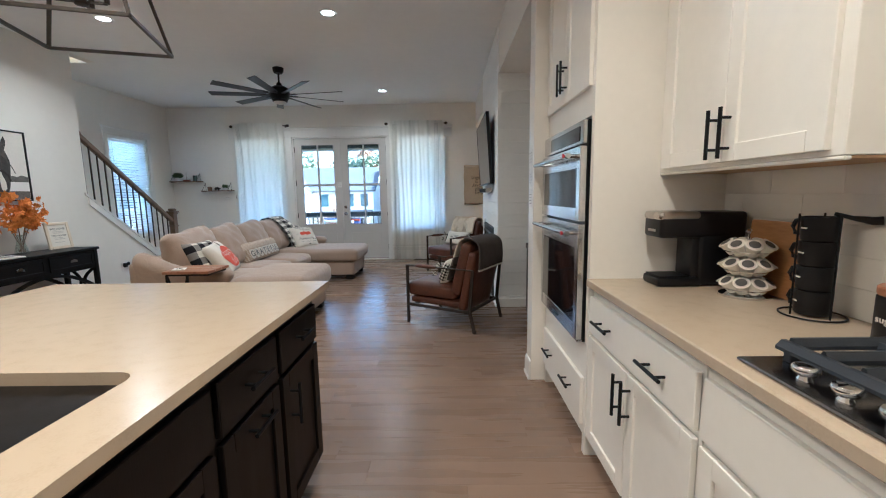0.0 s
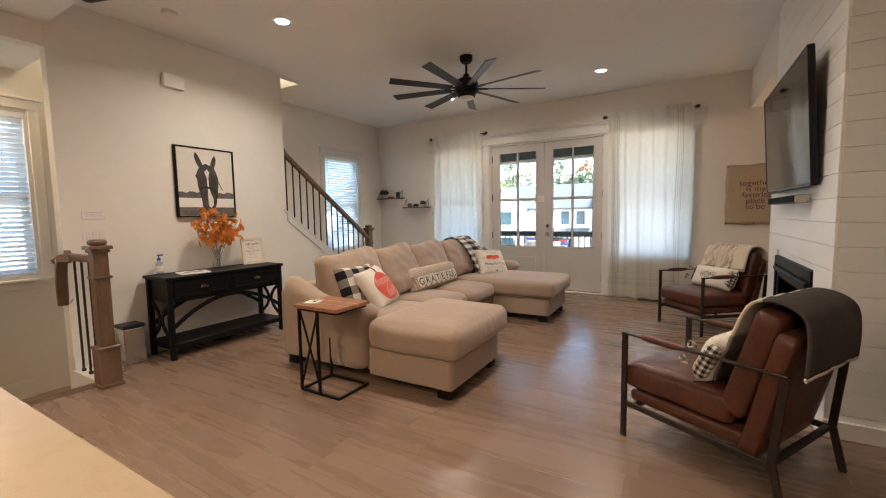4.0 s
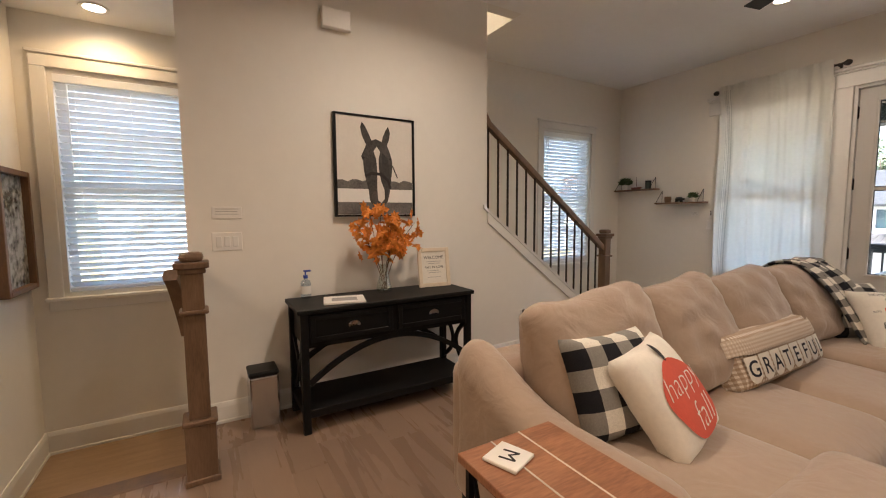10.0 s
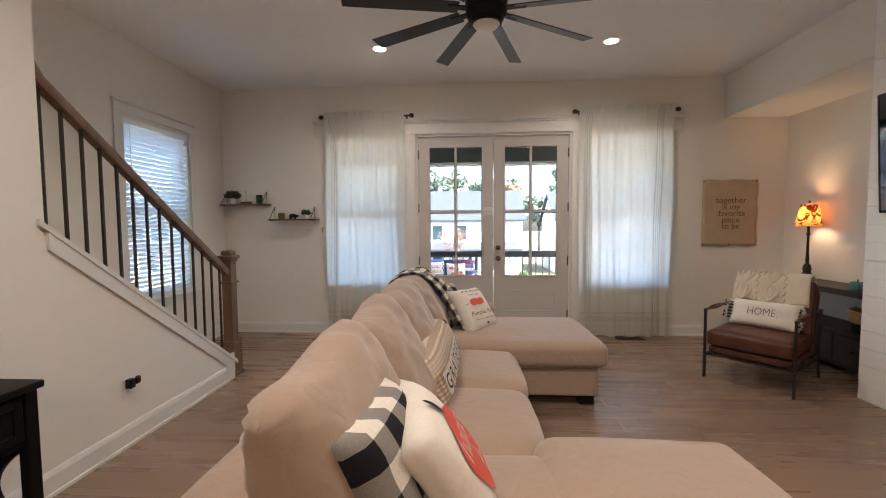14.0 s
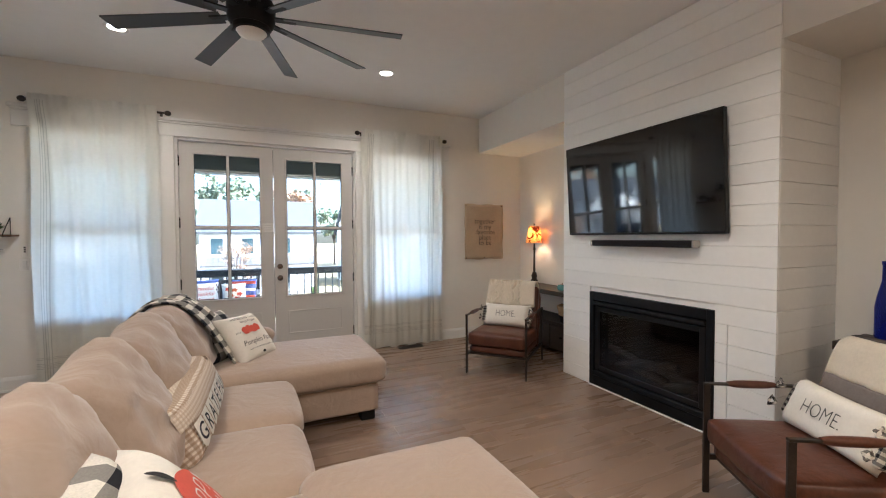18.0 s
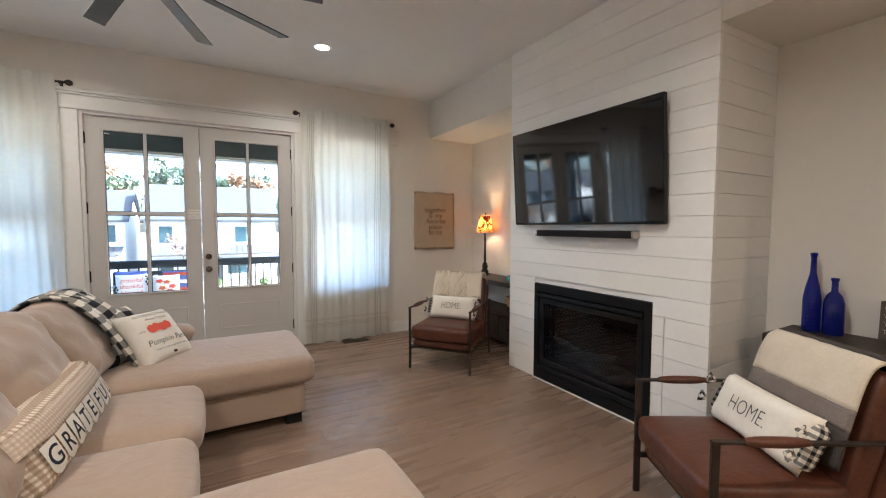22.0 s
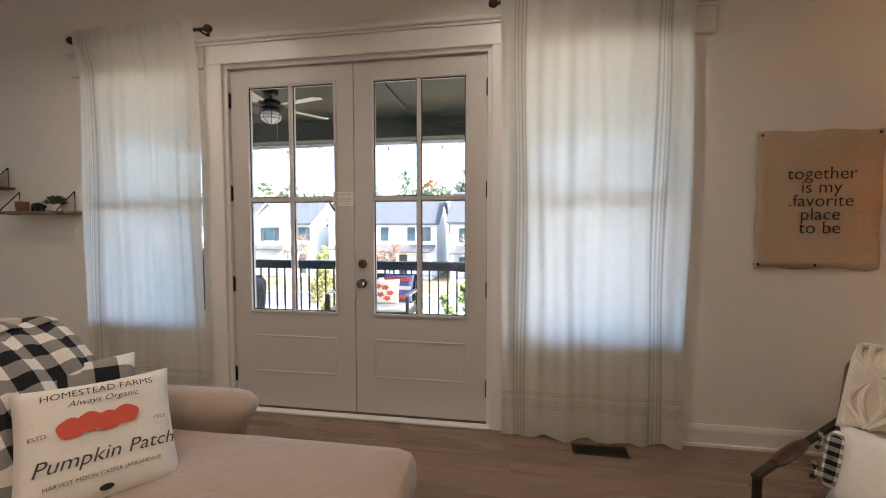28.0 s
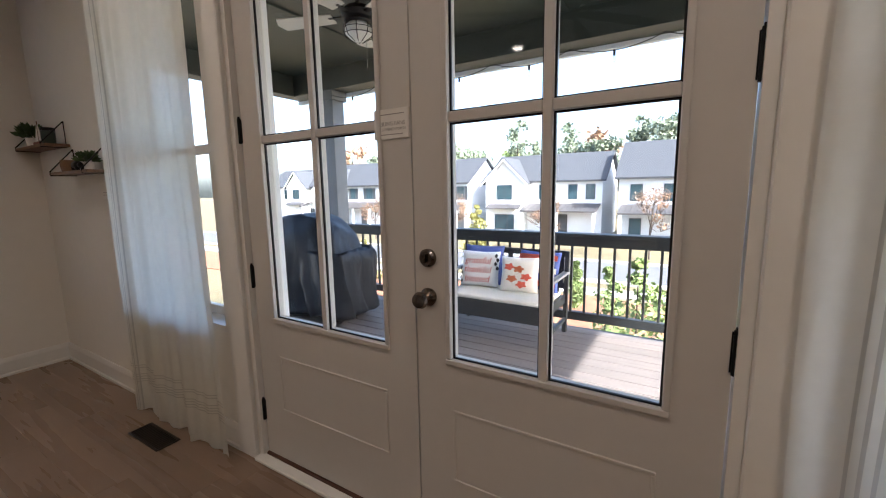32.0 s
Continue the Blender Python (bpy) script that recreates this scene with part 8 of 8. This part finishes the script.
grill()
BENCHWOOD = mat("bench_paint", (0.03, 0.032, 0.034), 0.5, vary=0.15)
GREYARM = mat("weathered_arm", (0.3, 0.29, 0.28), 0.6, vary=0.1)
def bench():
    b = thing("porch_bench", -2.06, 10.82, DZ, "dark slatted porch bench with white seat cushion", "bench")
    W, F, K = 0.515, -0.27, 0.25
    for x in (-W, W):
        part("front_leg", box(x - 0.02, x + 0.02, F - 0.02, F + 0.02, 0, 0.56, 0.003), BENCHWOOD, b)
        part("back_leg", bar((x, K, 0), (x, K + 0.06, 0.77), 0.04, 0.04, 0.003, up=(1, 0, 0)), BENCHWOOD, b)
        part("arm_rest", box(x - 0.032, x + 0.032, F - 0.04, K + 0.02, 0.56, 0.582, 0.005), GREYARM, b, "weathered grey armrest")
        part("side_rail", box(x - 0.014, x + 0.014, F + 0.02, K, 0.11, 0.145, 0.003), BENCHWOOD, b)
    part("seat_frame", box(-W, W, F, K, 0.28, 0.36, 0.004), BENCHWOOD, b)
    part("front_apron", box(-W + 0.02, W - 0.02, F - 0.012, F, 0.2, 0.36, 0.003), BENCHWOOD, b)
    for z in (0.44, 0.74):
        yy = K + 0.01 + 0.06 * z / 0.77
        part("back_rail", box(-W, W, yy - 0.015, yy + 0.015, z - 0.03, z + 0.03, 0.003), BENCHWOOD, b)
    for k in range(8):
        x = -W + 0.13 * (k + 0.5)
        part("back_slat", bar((x, K + 0.045, 0.46), (x, K + 0.066, 0.72), 0.014, 0.05, 0.002, up=(1, 0, 0)), BENCHWOOD, b)
    part("cushion", soft_box(-W + 0.03, W - 0.03, F - 0.01, K - 0.01, 0.355, 0.405, 0.028, 0.01, 10, 0.004, 3), COTTON, b, "white seat cushion", True, 180)


bench()
BLUECLOTH = mat("blue_stripe_cloth", (0.1, 0.14, 0.4), 0.9, vary=0.1)
LEAFCLOTH = mat("leaf_print_cloth", (0.8, 0.76, 0.7), 0.9, vary=0.05)
LEAFPRINT = mat("russet_leaf_print", (0.5, 0.13, 0.05), 0.9, vary=0.2)
pr = []
for k, txt in enumerate(("grateful", "thankful", "blessed")):
    pr.append(("lettering", flat(text_bm(txt, 0.088, extrude=0, shear=0.2), -0.01, 0.075 - 0.09 * k), CORAL))
for s in (-1, 1):
    for q in range(4):
        pr.append(("sprig_print", disc_shape(s * (0.17 + 0.015 * (q % 2)), s * 0.13 - s * 0.04 * q, 0.012, 0.02), INK))
throw_pillow(-2.33, 10.83, DZ + 0.405, 0.4, 0.36, 0.13, 6, 14, "white outdoor pillow with orange script lettering", mat("outdoor_white_cloth", (0.88, 0.87, 0.85), 0.9, vary=0.03), pr, seed=11, group="pillows on the porch bench")
throw_pillow(-2.35, 10.95, DZ + 0.405, 0.42, 0.4, 0.12, 4, 12, "blue and white outdoor pillow behind the lettered one", BLUECLOTH, seed=12, group="pillows on the porch bench")
throw_pillow(-1.9, 10.78, DZ + 0.405, 0.36, 0.34, 0.13, 10, 20, "cream outdoor pillow with orange autumn leaf print", LEAFCLOTH, [("leaf_print", disc_shape(lx, lz, 0.045, 0.03, 18, 0.25, ph), LEAFPRINT if ph % 2 else CORAL) for lx, lz, ph in ((0.0, 0.04, 1), (0.07, -0.03, 2), (-0.06, -0.05, 3), (0.03, -0.1, 4), (-0.09, 0.06, 2))], seed=13, group="pillows on the porch bench")
st = throw_pillow(-1.78, 10.93, DZ + 0.405, 0.42, 0.38, 0.13, -6, 14, "red white and blue striped outdoor pillow", BLUECLOTH, seed=14, group="pillows on the porch bench")
for k in range(3):
    bm = bmesh.new()
    for i in range(12):
        u0, u1 = -0.19 + 0.0317 * i, -0.19 + 0.0317 * (i + 1)
        za, zb = 0.1 - 0.12 * k, 0.15 - 0.12 * k
        q = [bm.verts.new((u, -pillow_depth(u, z, 0.42, 0.38, 0.13, 0.42) - 0.008, z)) for u, z in ((u0, za), (u1, za), (u1, zb), (u0, zb))]
        bm.faces.new(q)
    part("stripe", shifted(bm, pose(0, 0, 0, -14, 0, 0) @ pose(0, 0, 0.19)), CORAL if k % 2 == 0 else COTTON, st)

# outer face of this house, seen past the curtain
wall_with_holes("wall_outside", "y", 8.591, 0.03, WX - 0.3, EX + 0.3, -3.9, 6.0, [(DOOR[0], DOOR[1], DZ, 2.52), WIN_W, WIN_E], SIDING, "pale siding")
struct("roof_house", box(-5.6, 2.8, SY - 0.6, 8.9, 6.0, 6.2), PORCHGREEN)

# ---- ground, street and neighbouring houses ----
GZ = -3.9
GRASS = mat("autumn_lawn", (0.2, 0.15, 0.075), 0.95, two=(0.1, 0.085, 0.04), scale=0.6, bump=0.6, bump_scale=6, bump_dist=0.05)
MULCH = mat("pine_straw", (0.3, 0.13, 0.06), 0.95, two=(0.17, 0.075, 0.04), scale=3, bump=0.6, bump_scale=14, bump_dist=0.04)
ASPHALT = mat("asphalt", (0.1, 0.1, 0.105), 0.9, vary=0.15, scale=2, bump=0.3, bump_scale=60)
CONCRETE = mat("concrete", (0.45, 0.43, 0.4), 0.85, vary=0.08, scale=1.5, bump=0.2, bump_scale=40)
ROOFSHINGLE = mat("roof_shingle", (0.075, 0.08, 0.088), 0.95, spec=0.1, two=(0.055, 0.058, 0.065), scale=1.2, stretch=(1, 1, 6), bump=0.4, bump_scale=9, bump_dist=0.02)
METALROOF = mat("metal_porch_roof", (0.09, 0.085, 0.085), 0.5, 0.3, vary=0.1)
HOUSEWHITE = mat("white_board_siding", (0.74, 0.74, 0.73), 0.65, vary=0.03, scale=0.8)
HOUSEGREY = mat("grey_board_siding", (0.56, 0.57, 0.58), 0.7, vary=0.04, scale=0.8)
HOUSEPALE = mat("pale_blue_siding", (0.55, 0.58, 0.62), 0.7, vary=0.04, scale=0.8)
WINDOWGLASS = mat("window_dark_glass", (0.035, 0.07, 0.085), 0.1, vary=0.2, scale=0.7)
FRAMEDARK = mat("window_dark_frame", (0.05, 0.055, 0.06), 0.5)
bm = bmesh.new()
bmesh.ops.create_grid(bm, x_segments=40, y_segments=40, size=400)
for v in bm.verts:
    v.co.z = 0.25 * noise.noise(v.co * 0.02) * (1 if v.co.length > 70 else 0)
ground = struct("ground", shifted(bm, Matrix.Translation((0, 0, GZ))), GRASS, "autumn lawn and ground", True)
struct("road", box(-120, 120, 30.2, 36.2, GZ - 0.1, GZ + 0.03), ASPHALT, "asphalt street")
for y in (29.9, 36.22):
    struct("kerb", box(-120, 120, y, y + 0.28, GZ - 0.1, GZ + 0.15, 0.02), CONCRETE, "concrete kerb")
struct("pavement", box(-120, 120, 27.2, 28.6, GZ - 0.1, GZ + 0.06), CONCRETE, "concrete pavement")
for x0, x1, y0, y1 in ((-22, -9, 22, 26.8), (-7, 8, 21.5, 26.8), (-40, -24, 22, 26.5)):
    bm = prism([(x0, y0 + 1), (x0 + 2, y0), (x1 - 3, y0 + 0.4), (x1, y0 + 1.5), (x1 - 0.5, y1), (x0 + 1, y1 - 0.2)], 0.06, "z", GZ)
    struct("planting_bed", bm, MULCH, "pine straw planting bed")


def house(x, y, w, d, eave, ridge, wall, label, gable_w, gable_x, windows, porch=True, shutters=False, rz=0.0):
    """A two-storey house facing -y: main body with side gables, a front gable, porch roof and windows."""
    h = thing("neighbour_house", x, y, GZ, label, "house", "houses across the street", rz)
    # body with gable ends
    part("wall", prism([(0, 0), (d, 0), (d, eave), (d / 2, ridge), (0, eave)], w, "x", -w / 2), wall, h)
    ov = 0.4
    s = (ridge - eave) / (d / 2)
    for sgn, nm in ((1, "roof"), (-1, "roof")):
        if sgn > 0:
            out = [(-ov, eave - ov * s), (d / 2, ridge), (d / 2, ridge + 0.18), (-ov, eave - ov * s + 0.18)]
        else:
            out = [(d + ov, eave - ov * s), (d / 2, ridge), (d / 2, ridge + 0.18), (d + ov, eave - ov * s + 0.18)]
        part(nm, prism(out, w + 0.7, "x", -w / 2 - 0.35), ROOFSHINGLE, h, "grey shingle roof")
    if gable_w:
        gx = gable_x
        gr = min(eave + gable_w / 2 * 1.0, ridge - 0.1)
        part("front_gable", prism([(gx - gable_w / 2, 0), (gx + gable_w / 2, 0), (gx + gable_w / 2, eave), (gx, gr), (gx - gable_w / 2, eave)], -0.9, "y", 0.02), wall, h)
        sl_ = (gr - eave) / (gable_w / 2)
        for sgn in (-1, 1):
            o2 = [(gx + sgn * (gable_w / 2 + 0.4), eave - 0.4 * sl_), (gx, gr), (gx, gr + 0.2), (gx + sgn * (gable_w / 2 + 0.4), eave - 0.4 * sl_ + 0.2)]
            part("gable_roof", prism(o2, d / 2 + 1.0, "y", -1.25), ROOFSHINGLE, h, "grey shingle gable roof")
            o3 = [(gx + sgn * (gable_w / 2 + 0.42), eave - 0.42 * sl_ - 0.12), (gx, gr - 0.14), (gx, gr + 0.06), (gx + sgn * (gable_w / 2 + 0.42), eave - 0.42 * sl_ + 0.08)]
            part("bargeboard", prism(o3, -0.06, "y", -1.26), HOUSEWHITE, h)
    for wx, wz, ww, wh in windows:
        fy = -0.9 if gable_w and abs(wx - gable_x) < gable_w / 2 else 0.0
        wn_ = part("window", box(wx - ww / 2, wx + ww / 2, fy - 0.06, fy + 0.0, wz, wz + wh), FRAMEDARK, h, "dark framed window")
        n = max(1, round(ww / 0.8))
        for k in range(n):
            a = wx - ww / 2 + ww * k / n
            for z0, z1 in ((wz + 0.06, wz + wh / 2 - 0.03), (wz + wh / 2 + 0.03, wz + wh - 0.06)):
                part("pane", box(a + 0.06, a + ww / n - 0.06, fy - 0.075, fy - 0.055, z0, z1), WINDOWGLASS, wn_)
        part("trim", box(wx - ww / 2 - 0.1, wx + ww / 2 + 0.1, fy - 0.08, fy + 0.0, wz - 0.12, wz - 0.001), HOUSEWHITE, wn_)
        if shutters:
            for sgn in (-1, 1):
                c = wx + sgn * (ww / 2 + 0.25)
                part("shutter", box(c - 0.2, c + 0.2, fy - 0.07, fy - 0.005, wz, wz + wh), FRAMEDARK, h, "dark shutter")
    if porch:
        px0, px1 = (gable_x + gable_w / 2 + 0.1, w / 2 - 0.1) if gable_w else (-w / 2 + 0.3, w / 2 - 0.3)
        part("porch_roof", prism([(-2.4, 2.75), (0.0, 3.4), (0.0, 3.5), (-2.4, 2.87)], px1 - px0, "x", px0), METALROOF, h, "dark standing-seam porch roof")
        k = 0
        while px0 + 0.45 * k < px1:
            part("roof_seam", prism([(-2.42, 2.87), (0.0, 3.5), (0.0, 3.55), (-2.42, 2.92)], 0.04, "x", px0 + 0.45 * k), METALROOF, h)
            k += 1
        nposts = 3
        for k in range(nposts):
            xx = px0 + 0.2 + (px1 - px0 - 0.4) * k / (nposts - 1)
            part("porch_post", box(xx - 0.12, xx + 0.12, -2.3, -2.06, 0.2, 2.77), HOUSEWHITE, h)
        part("porch_floor", box(px0, px1, -2.5, 0.02, 0.0, 0.25), CONCRETE, h)
        part("front_door", box((px0 + px1) / 2 - 0.5, (px0 + px1) / 2 + 0.5, -0.05, 0.005, 0.25, 2.4), FRAMEDARK, h)
        if gable_w:
            part("awning", prism([(-1.7, 2.95), (-0.9, 3.35), (-0.9, 3.43), (-1.7, 3.03)], gable_w - 0.6, "x", gable_x - gable_w / 2 + 0.3), METALROOF, h, "dark metal awning")
    return h


WIN_MAIN = [(-3.75, 3.9, 1.7, 1.55), (-3.75, 0.75, 2.2, 1.6), (0.2, 3.9, 0.9, 1.5), (3.2, 3.9, 0.9, 1.5), (4.9, 3.9, 0.9, 1.5), (1.2, 0.9, 0.9, 1.5)]
house(-14.1, 49, 12.0, 8.5, 5.9, 8.6, HOUSEWHITE, "white two-storey house with dark metal porch roof", 4.4, -3.75, WIN_MAIN)
house(-1.1, 47, 10.5, 9.5, 6.0, 9.2, HOUSEGREY, "grey-white two-storey house with wide porch", 0, 0, [(-3.8, 3.8, 1.0, 1.5), (-1.2, 3.8, 1.0, 1.5), (2.2, 3.8, 1.0, 1.5), (-3.8, 0.8, 1.0, 1.5), (1.8, 0.8, 1.6, 1.5)])
house(-27.5, 48, 10.5, 9, 5.9, 8.6, HOUSEPALE, "pale blue two-storey house with shutters", 4.6, 1.0, [(-3.4, 3.9, 1.3, 1.5), (1.0, 3.9, 1.3, 1.5), (4.4, 3.9, 0.9, 1.5), (-3.4, 0.8, 1.3, 1.5)], shutters=True)
house(-42, 50, 11, 9, 5.9, 8.9, HOUSEGREY, "grey two-storey house with front gable", 4.4, -3.0, [(-3.0, 3.9, 1.5, 1.5), (0.5, 3.9, 0.9, 1.5), (3.5, 3.9, 1.2, 1.5)], shutters=True)
house(-58, 52, 12, 9, 5.9, 8.6, HOUSEWHITE, "white two-storey house down the street", 4.4, 3.0, [(3.0, 3.9, 1.5, 1.5), (-0.5, 3.9, 0.9, 1.5), (-3.5, 3.9, 1.2, 1.5)])
house(13.5, 48, 11, 9, 6.0, 8.9, HOUSEWHITE, "white two-storey house beside the trees", 4.4, 3.0, [(3.0, 3.9, 1.5, 1.5), (-0.5, 3.9, 0.9, 1.5), (-3.5, 3.9, 1.2, 1.5)])
house(28, 50, 11, 9, 6.0, 8.9, HOUSEPALE, "pale two-storey house at the street's end", 4.4, -3.0, [(-3.0, 3.9, 1.5, 1.5), (0.5, 3.9, 0.9, 1.5), (3.5, 3.9, 1.2, 1.5)])
house(-19, 6, 12, 9, 6.2, 8.8, HOUSEGREY, "grey neighbouring house beside the stairs", 0, 0, [], porch=False, rz=90)

BARK = mat("tree_bark", (0.085, 0.064, 0.05), 0.95, two=(0.05, 0.038, 0.03), scale=3, stretch=(4, 4, 0.6), bump=0.6, bump_scale=14, bump_dist=0.03)
# needle green lightened, so distance haze is painted into the foliage colour
HAZEPINE = mat("hazed_pine_needles", (0.22, 0.26, 0.18), 0.8, two=(0.14, 0.17, 0.11), scale=3, rand=0.25)
AUTUMN = mat("autumn_foliage", (0.3, 0.17, 0.1), 0.85, two=(0.18, 0.11, 0.065), scale=3, rand=0.25)
YELLOW = mat("yellow_foliage", (0.26, 0.24, 0.07), 0.8, two=(0.16, 0.16, 0.05), scale=3, rand=0.2)
GREENS = mat("shrub_foliage", (0.2, 0.26, 0.08), 0.7, two=(0.1, 0.14, 0.045), scale=3, rand=0.2)


def leaf_cloud(centres, n, size, rnd):
    vs, fs = [], []
    for c, r in centres:
        for _ in range(n):
            d = Vector((rnd.gauss(0, 1), rnd.gauss(0, 1), rnd.gauss(0, 1)))
            d = d.normalized() * r * rnd.uniform(0.35, 1.05)
            p = Vector(c) + Vector((d.x, d.y, d.z * 0.75))
            a = Vector((rnd.uniform(-1, 1), rnd.uniform(-1, 1), rnd.uniform(-1, 1))).normalized() * size * rnd.uniform(0.6, 1.3)
            b = a.cross(Vector((rnd.uniform(-1, 1), rnd.uniform(-1, 1), rnd.uniform(-1, 1)))).normalized() * a.length * 0.6
            i = len(vs)
            vs += [p - a, p + b, p + a, p - b]
            fs.append((i, i + 1, i + 2, i + 3))
    me = bpy.data.meshes.new("crown")
    me.from_pydata([tuple(v) for v in vs], [], fs)
    return me


def tree(name, x, y, h, trunk_r, kind, seed, label, z=GZ, n=60, size=0.16, material=None, bare=False):
    rnd = random.Random(seed)
    t = thing(name, x, y, z, label, "tree" if h > 3 else "shrub", "trees along the street" if h > 3 else "young shrubs in the beds")
    bm = tube([(0, 0, -0.1), (0.05 * h * rnd.uniform(-0.3, 0.3), 0, h * 0.45), (0.06 * h * rnd.uniform(-0.3, 0.3), 0.02 * h, h * 0.93)], [trunk_r, trunk_r * 0.7, trunk_r * 0.2], 8)
    centres = []
    if kind == "pine":
        for k in range(13):
            f = 0.5 + 0.5 * k / 12
            r = h * 0.085 * (1.25 - f) * 2.2
            a = rnd.uniform(0, 6.28)
            q = (math.cos(a) * r * 0.8, math.sin(a) * r * 0.8, h * f)
            centres.append((q, h * 0.07 * rnd.uniform(0.7, 1.2)))
            tube([(0, 0, h * f - 0.2), (q[0] * 0.6, q[1] * 0.6, q[2] - 0.1), q], [trunk_r * 0.25, trunk_r * 0.15, 0.01], 5, bm=bm)
    elif kind == "column":
        for k in range(16):
            f = 0.08 + 0.92 * k / 15
            r = h * 0.15 * math.sin(math.pi * min(1, f * 0.85 + 0.12)) * rnd.uniform(0.75, 1.15)
            centres.append(((rnd.uniform(-r, r) * 0.7, rnd.uniform(-r, r) * 0.7, h * f), max(r, 0.12)))
    else:
        for k in range(11):
            a, f = rnd.uniform(0, 6.28), rnd.uniform(0.5, 1.0)
            r = h * 0.26 * math.sin(math.pi * (f - 0.3) / 0.85)
            q = (math.cos(a) * r, math.sin(a) * r, h * f)
            centres.append((q, h * 0.13 * rnd.uniform(0.7, 1.2)))
            tube([(0, 0, h * 0.35 + h * 0.2 * rnd.random()), (q[0] * 0.5, q[1] * 0.5, q[2] * 0.85), q], [trunk_r * 0.4, trunk_r * 0.2, 0.01], 5, bm=bm)
            if bare:
                for _ in range(7):
                    e = Vector(q) + Vector((rnd.gauss(0, 1), rnd.gauss(0, 1), abs(rnd.gauss(0, 1)))) * h * 0.1
                    tube([Vector(q) * 0.85, e], [0.015, 0.005], 4, bm=bm)
    part("trunk", bm, BARK, t, "brown bark", True)
    me = leaf_cloud(centres, n, size, rnd)
    me.materials.append(material)
    o = new("crown", me)
    o.parent = t
    return t


rnd = random.Random(21)
for k in range(46):
    x = -75 + 2.9 * k + rnd.uniform(-1.5, 1.5)
    tall = rnd.random() < 0.35
    if tall:
        tree("pine_tree", x, rnd.uniform(72, 95), rnd.uniform(13.5, 17.5), 0.2, "pine", 100 + k, "tall pine tree behind the houses", n=70, size=0.3, material=HAZEPINE)
    else:
        tree("broadleaf_tree", x, rnd.uniform(66, 90), rnd.uniform(10.5, 13.5), 0.2, "round", 100 + k, "autumn tree behind the houses", n=150, size=0.36, material=rnd.choice((AUTUMN, HAZEPINE, GREENS, HAZEPINE)))
for k, (x, y, h, m_, kd, lbl) in enumerate(((-19.5, 40, 4.4, AUTUMN, "round", "small bare autumn tree by the street"), (-10.5, 39.5, 4.0, AUTUMN, "round", "small bare autumn tree by the street"),
                                    (-29, 40, 4.5, AUTUMN, "round", "small bare autumn tree by the street"), (-3, 39, 4.6, AUTUMN, "round", "small bare autumn tree by the street"))):
    tree("young_tree", x, y, h, 0.06, kd, 300 + k, lbl, n=60, size=0.085, material=m_, bare=True)
for k, (x, y, h, m_) in enumerate(((-1.2, 14.2, 4.0, GREENS), (-0.1, 14.8, 3.9, GREENS), (-5.2, 17.5, 3.4, YELLOW), (0.7, 13.4, 3.7, GREENS), (0.2, 13.9, 3.3, YELLOW), (-2.2, 17.5, 3.2, GREENS), (2.6, 14.5, 4.0, GREENS), (-10.5, 27, 4.2, YELLOW), (1.6, 15.5, 3.7, GREENS), (-16, 24, 2.4, YELLOW), (-20, 23, 2.2, GREENS), (-4.6, 24.5, 2.0, GREENS))):
    tree("column_shrub", x, y, h, 0.035, "column", 400 + k, "young upright evergreen shrub" if m_ is GREENS else "young upright yellow-leaved shrub", n=170, size=0.05 if y < 20 else 0.09, material=m_)
for k in range(26):
    x, y = rnd.uniform(-24, 8), rnd.uniform(22.5, 26.5)
    tree("low_shrub", x, y, rnd.uniform(0.5, 0.9), 0.02, "round", 500 + k, "low shrub in the planting bed", n=24, size=0.06, material=rnd.choice((GREENS, YELLOW, AUTUMN)))


# ---- floor planks ----
PLEN, PWID = 1.22, 0.184
plank_mesh = bpy.data.meshes.new("plank")
b = box(-PLEN / 2 + 0.0001, PLEN / 2 - 0.0001, -PWID / 2 + 0.0001, PWID / 2 - 0.0001, -0.012, 0.0, 0.0006)
b.to_mesh(plank_mesh)
b.free()
plank_mesh.materials.append(FLOOR)
floor_ob = bpy.data.objects["floor"]
rnd = random.Random(11)
row, y = 0, NY - PWID / 2 - 0.002
while y > -0.2:
    lo = WX if y > 6.98 else (-3.82 if y > 3.1 else -3.3)
    x = EX - rnd.uniform(0.15, 1.0) * PLEN + PLEN
    while x > lo:
        a, b2 = max(x - PLEN, lo), min(x, EX)
        if b2 - a > 0.02:
            o = new("plank", plank_mesh)
            o.parent = floor_ob
            o.matrix_basis = Matrix.Translation(((a + b2) / 2, y, 0)) @ Matrix.Diagonal(((b2 - a) / PLEN, 1, 1, 1))
        x -= PLEN
    y -= PWID
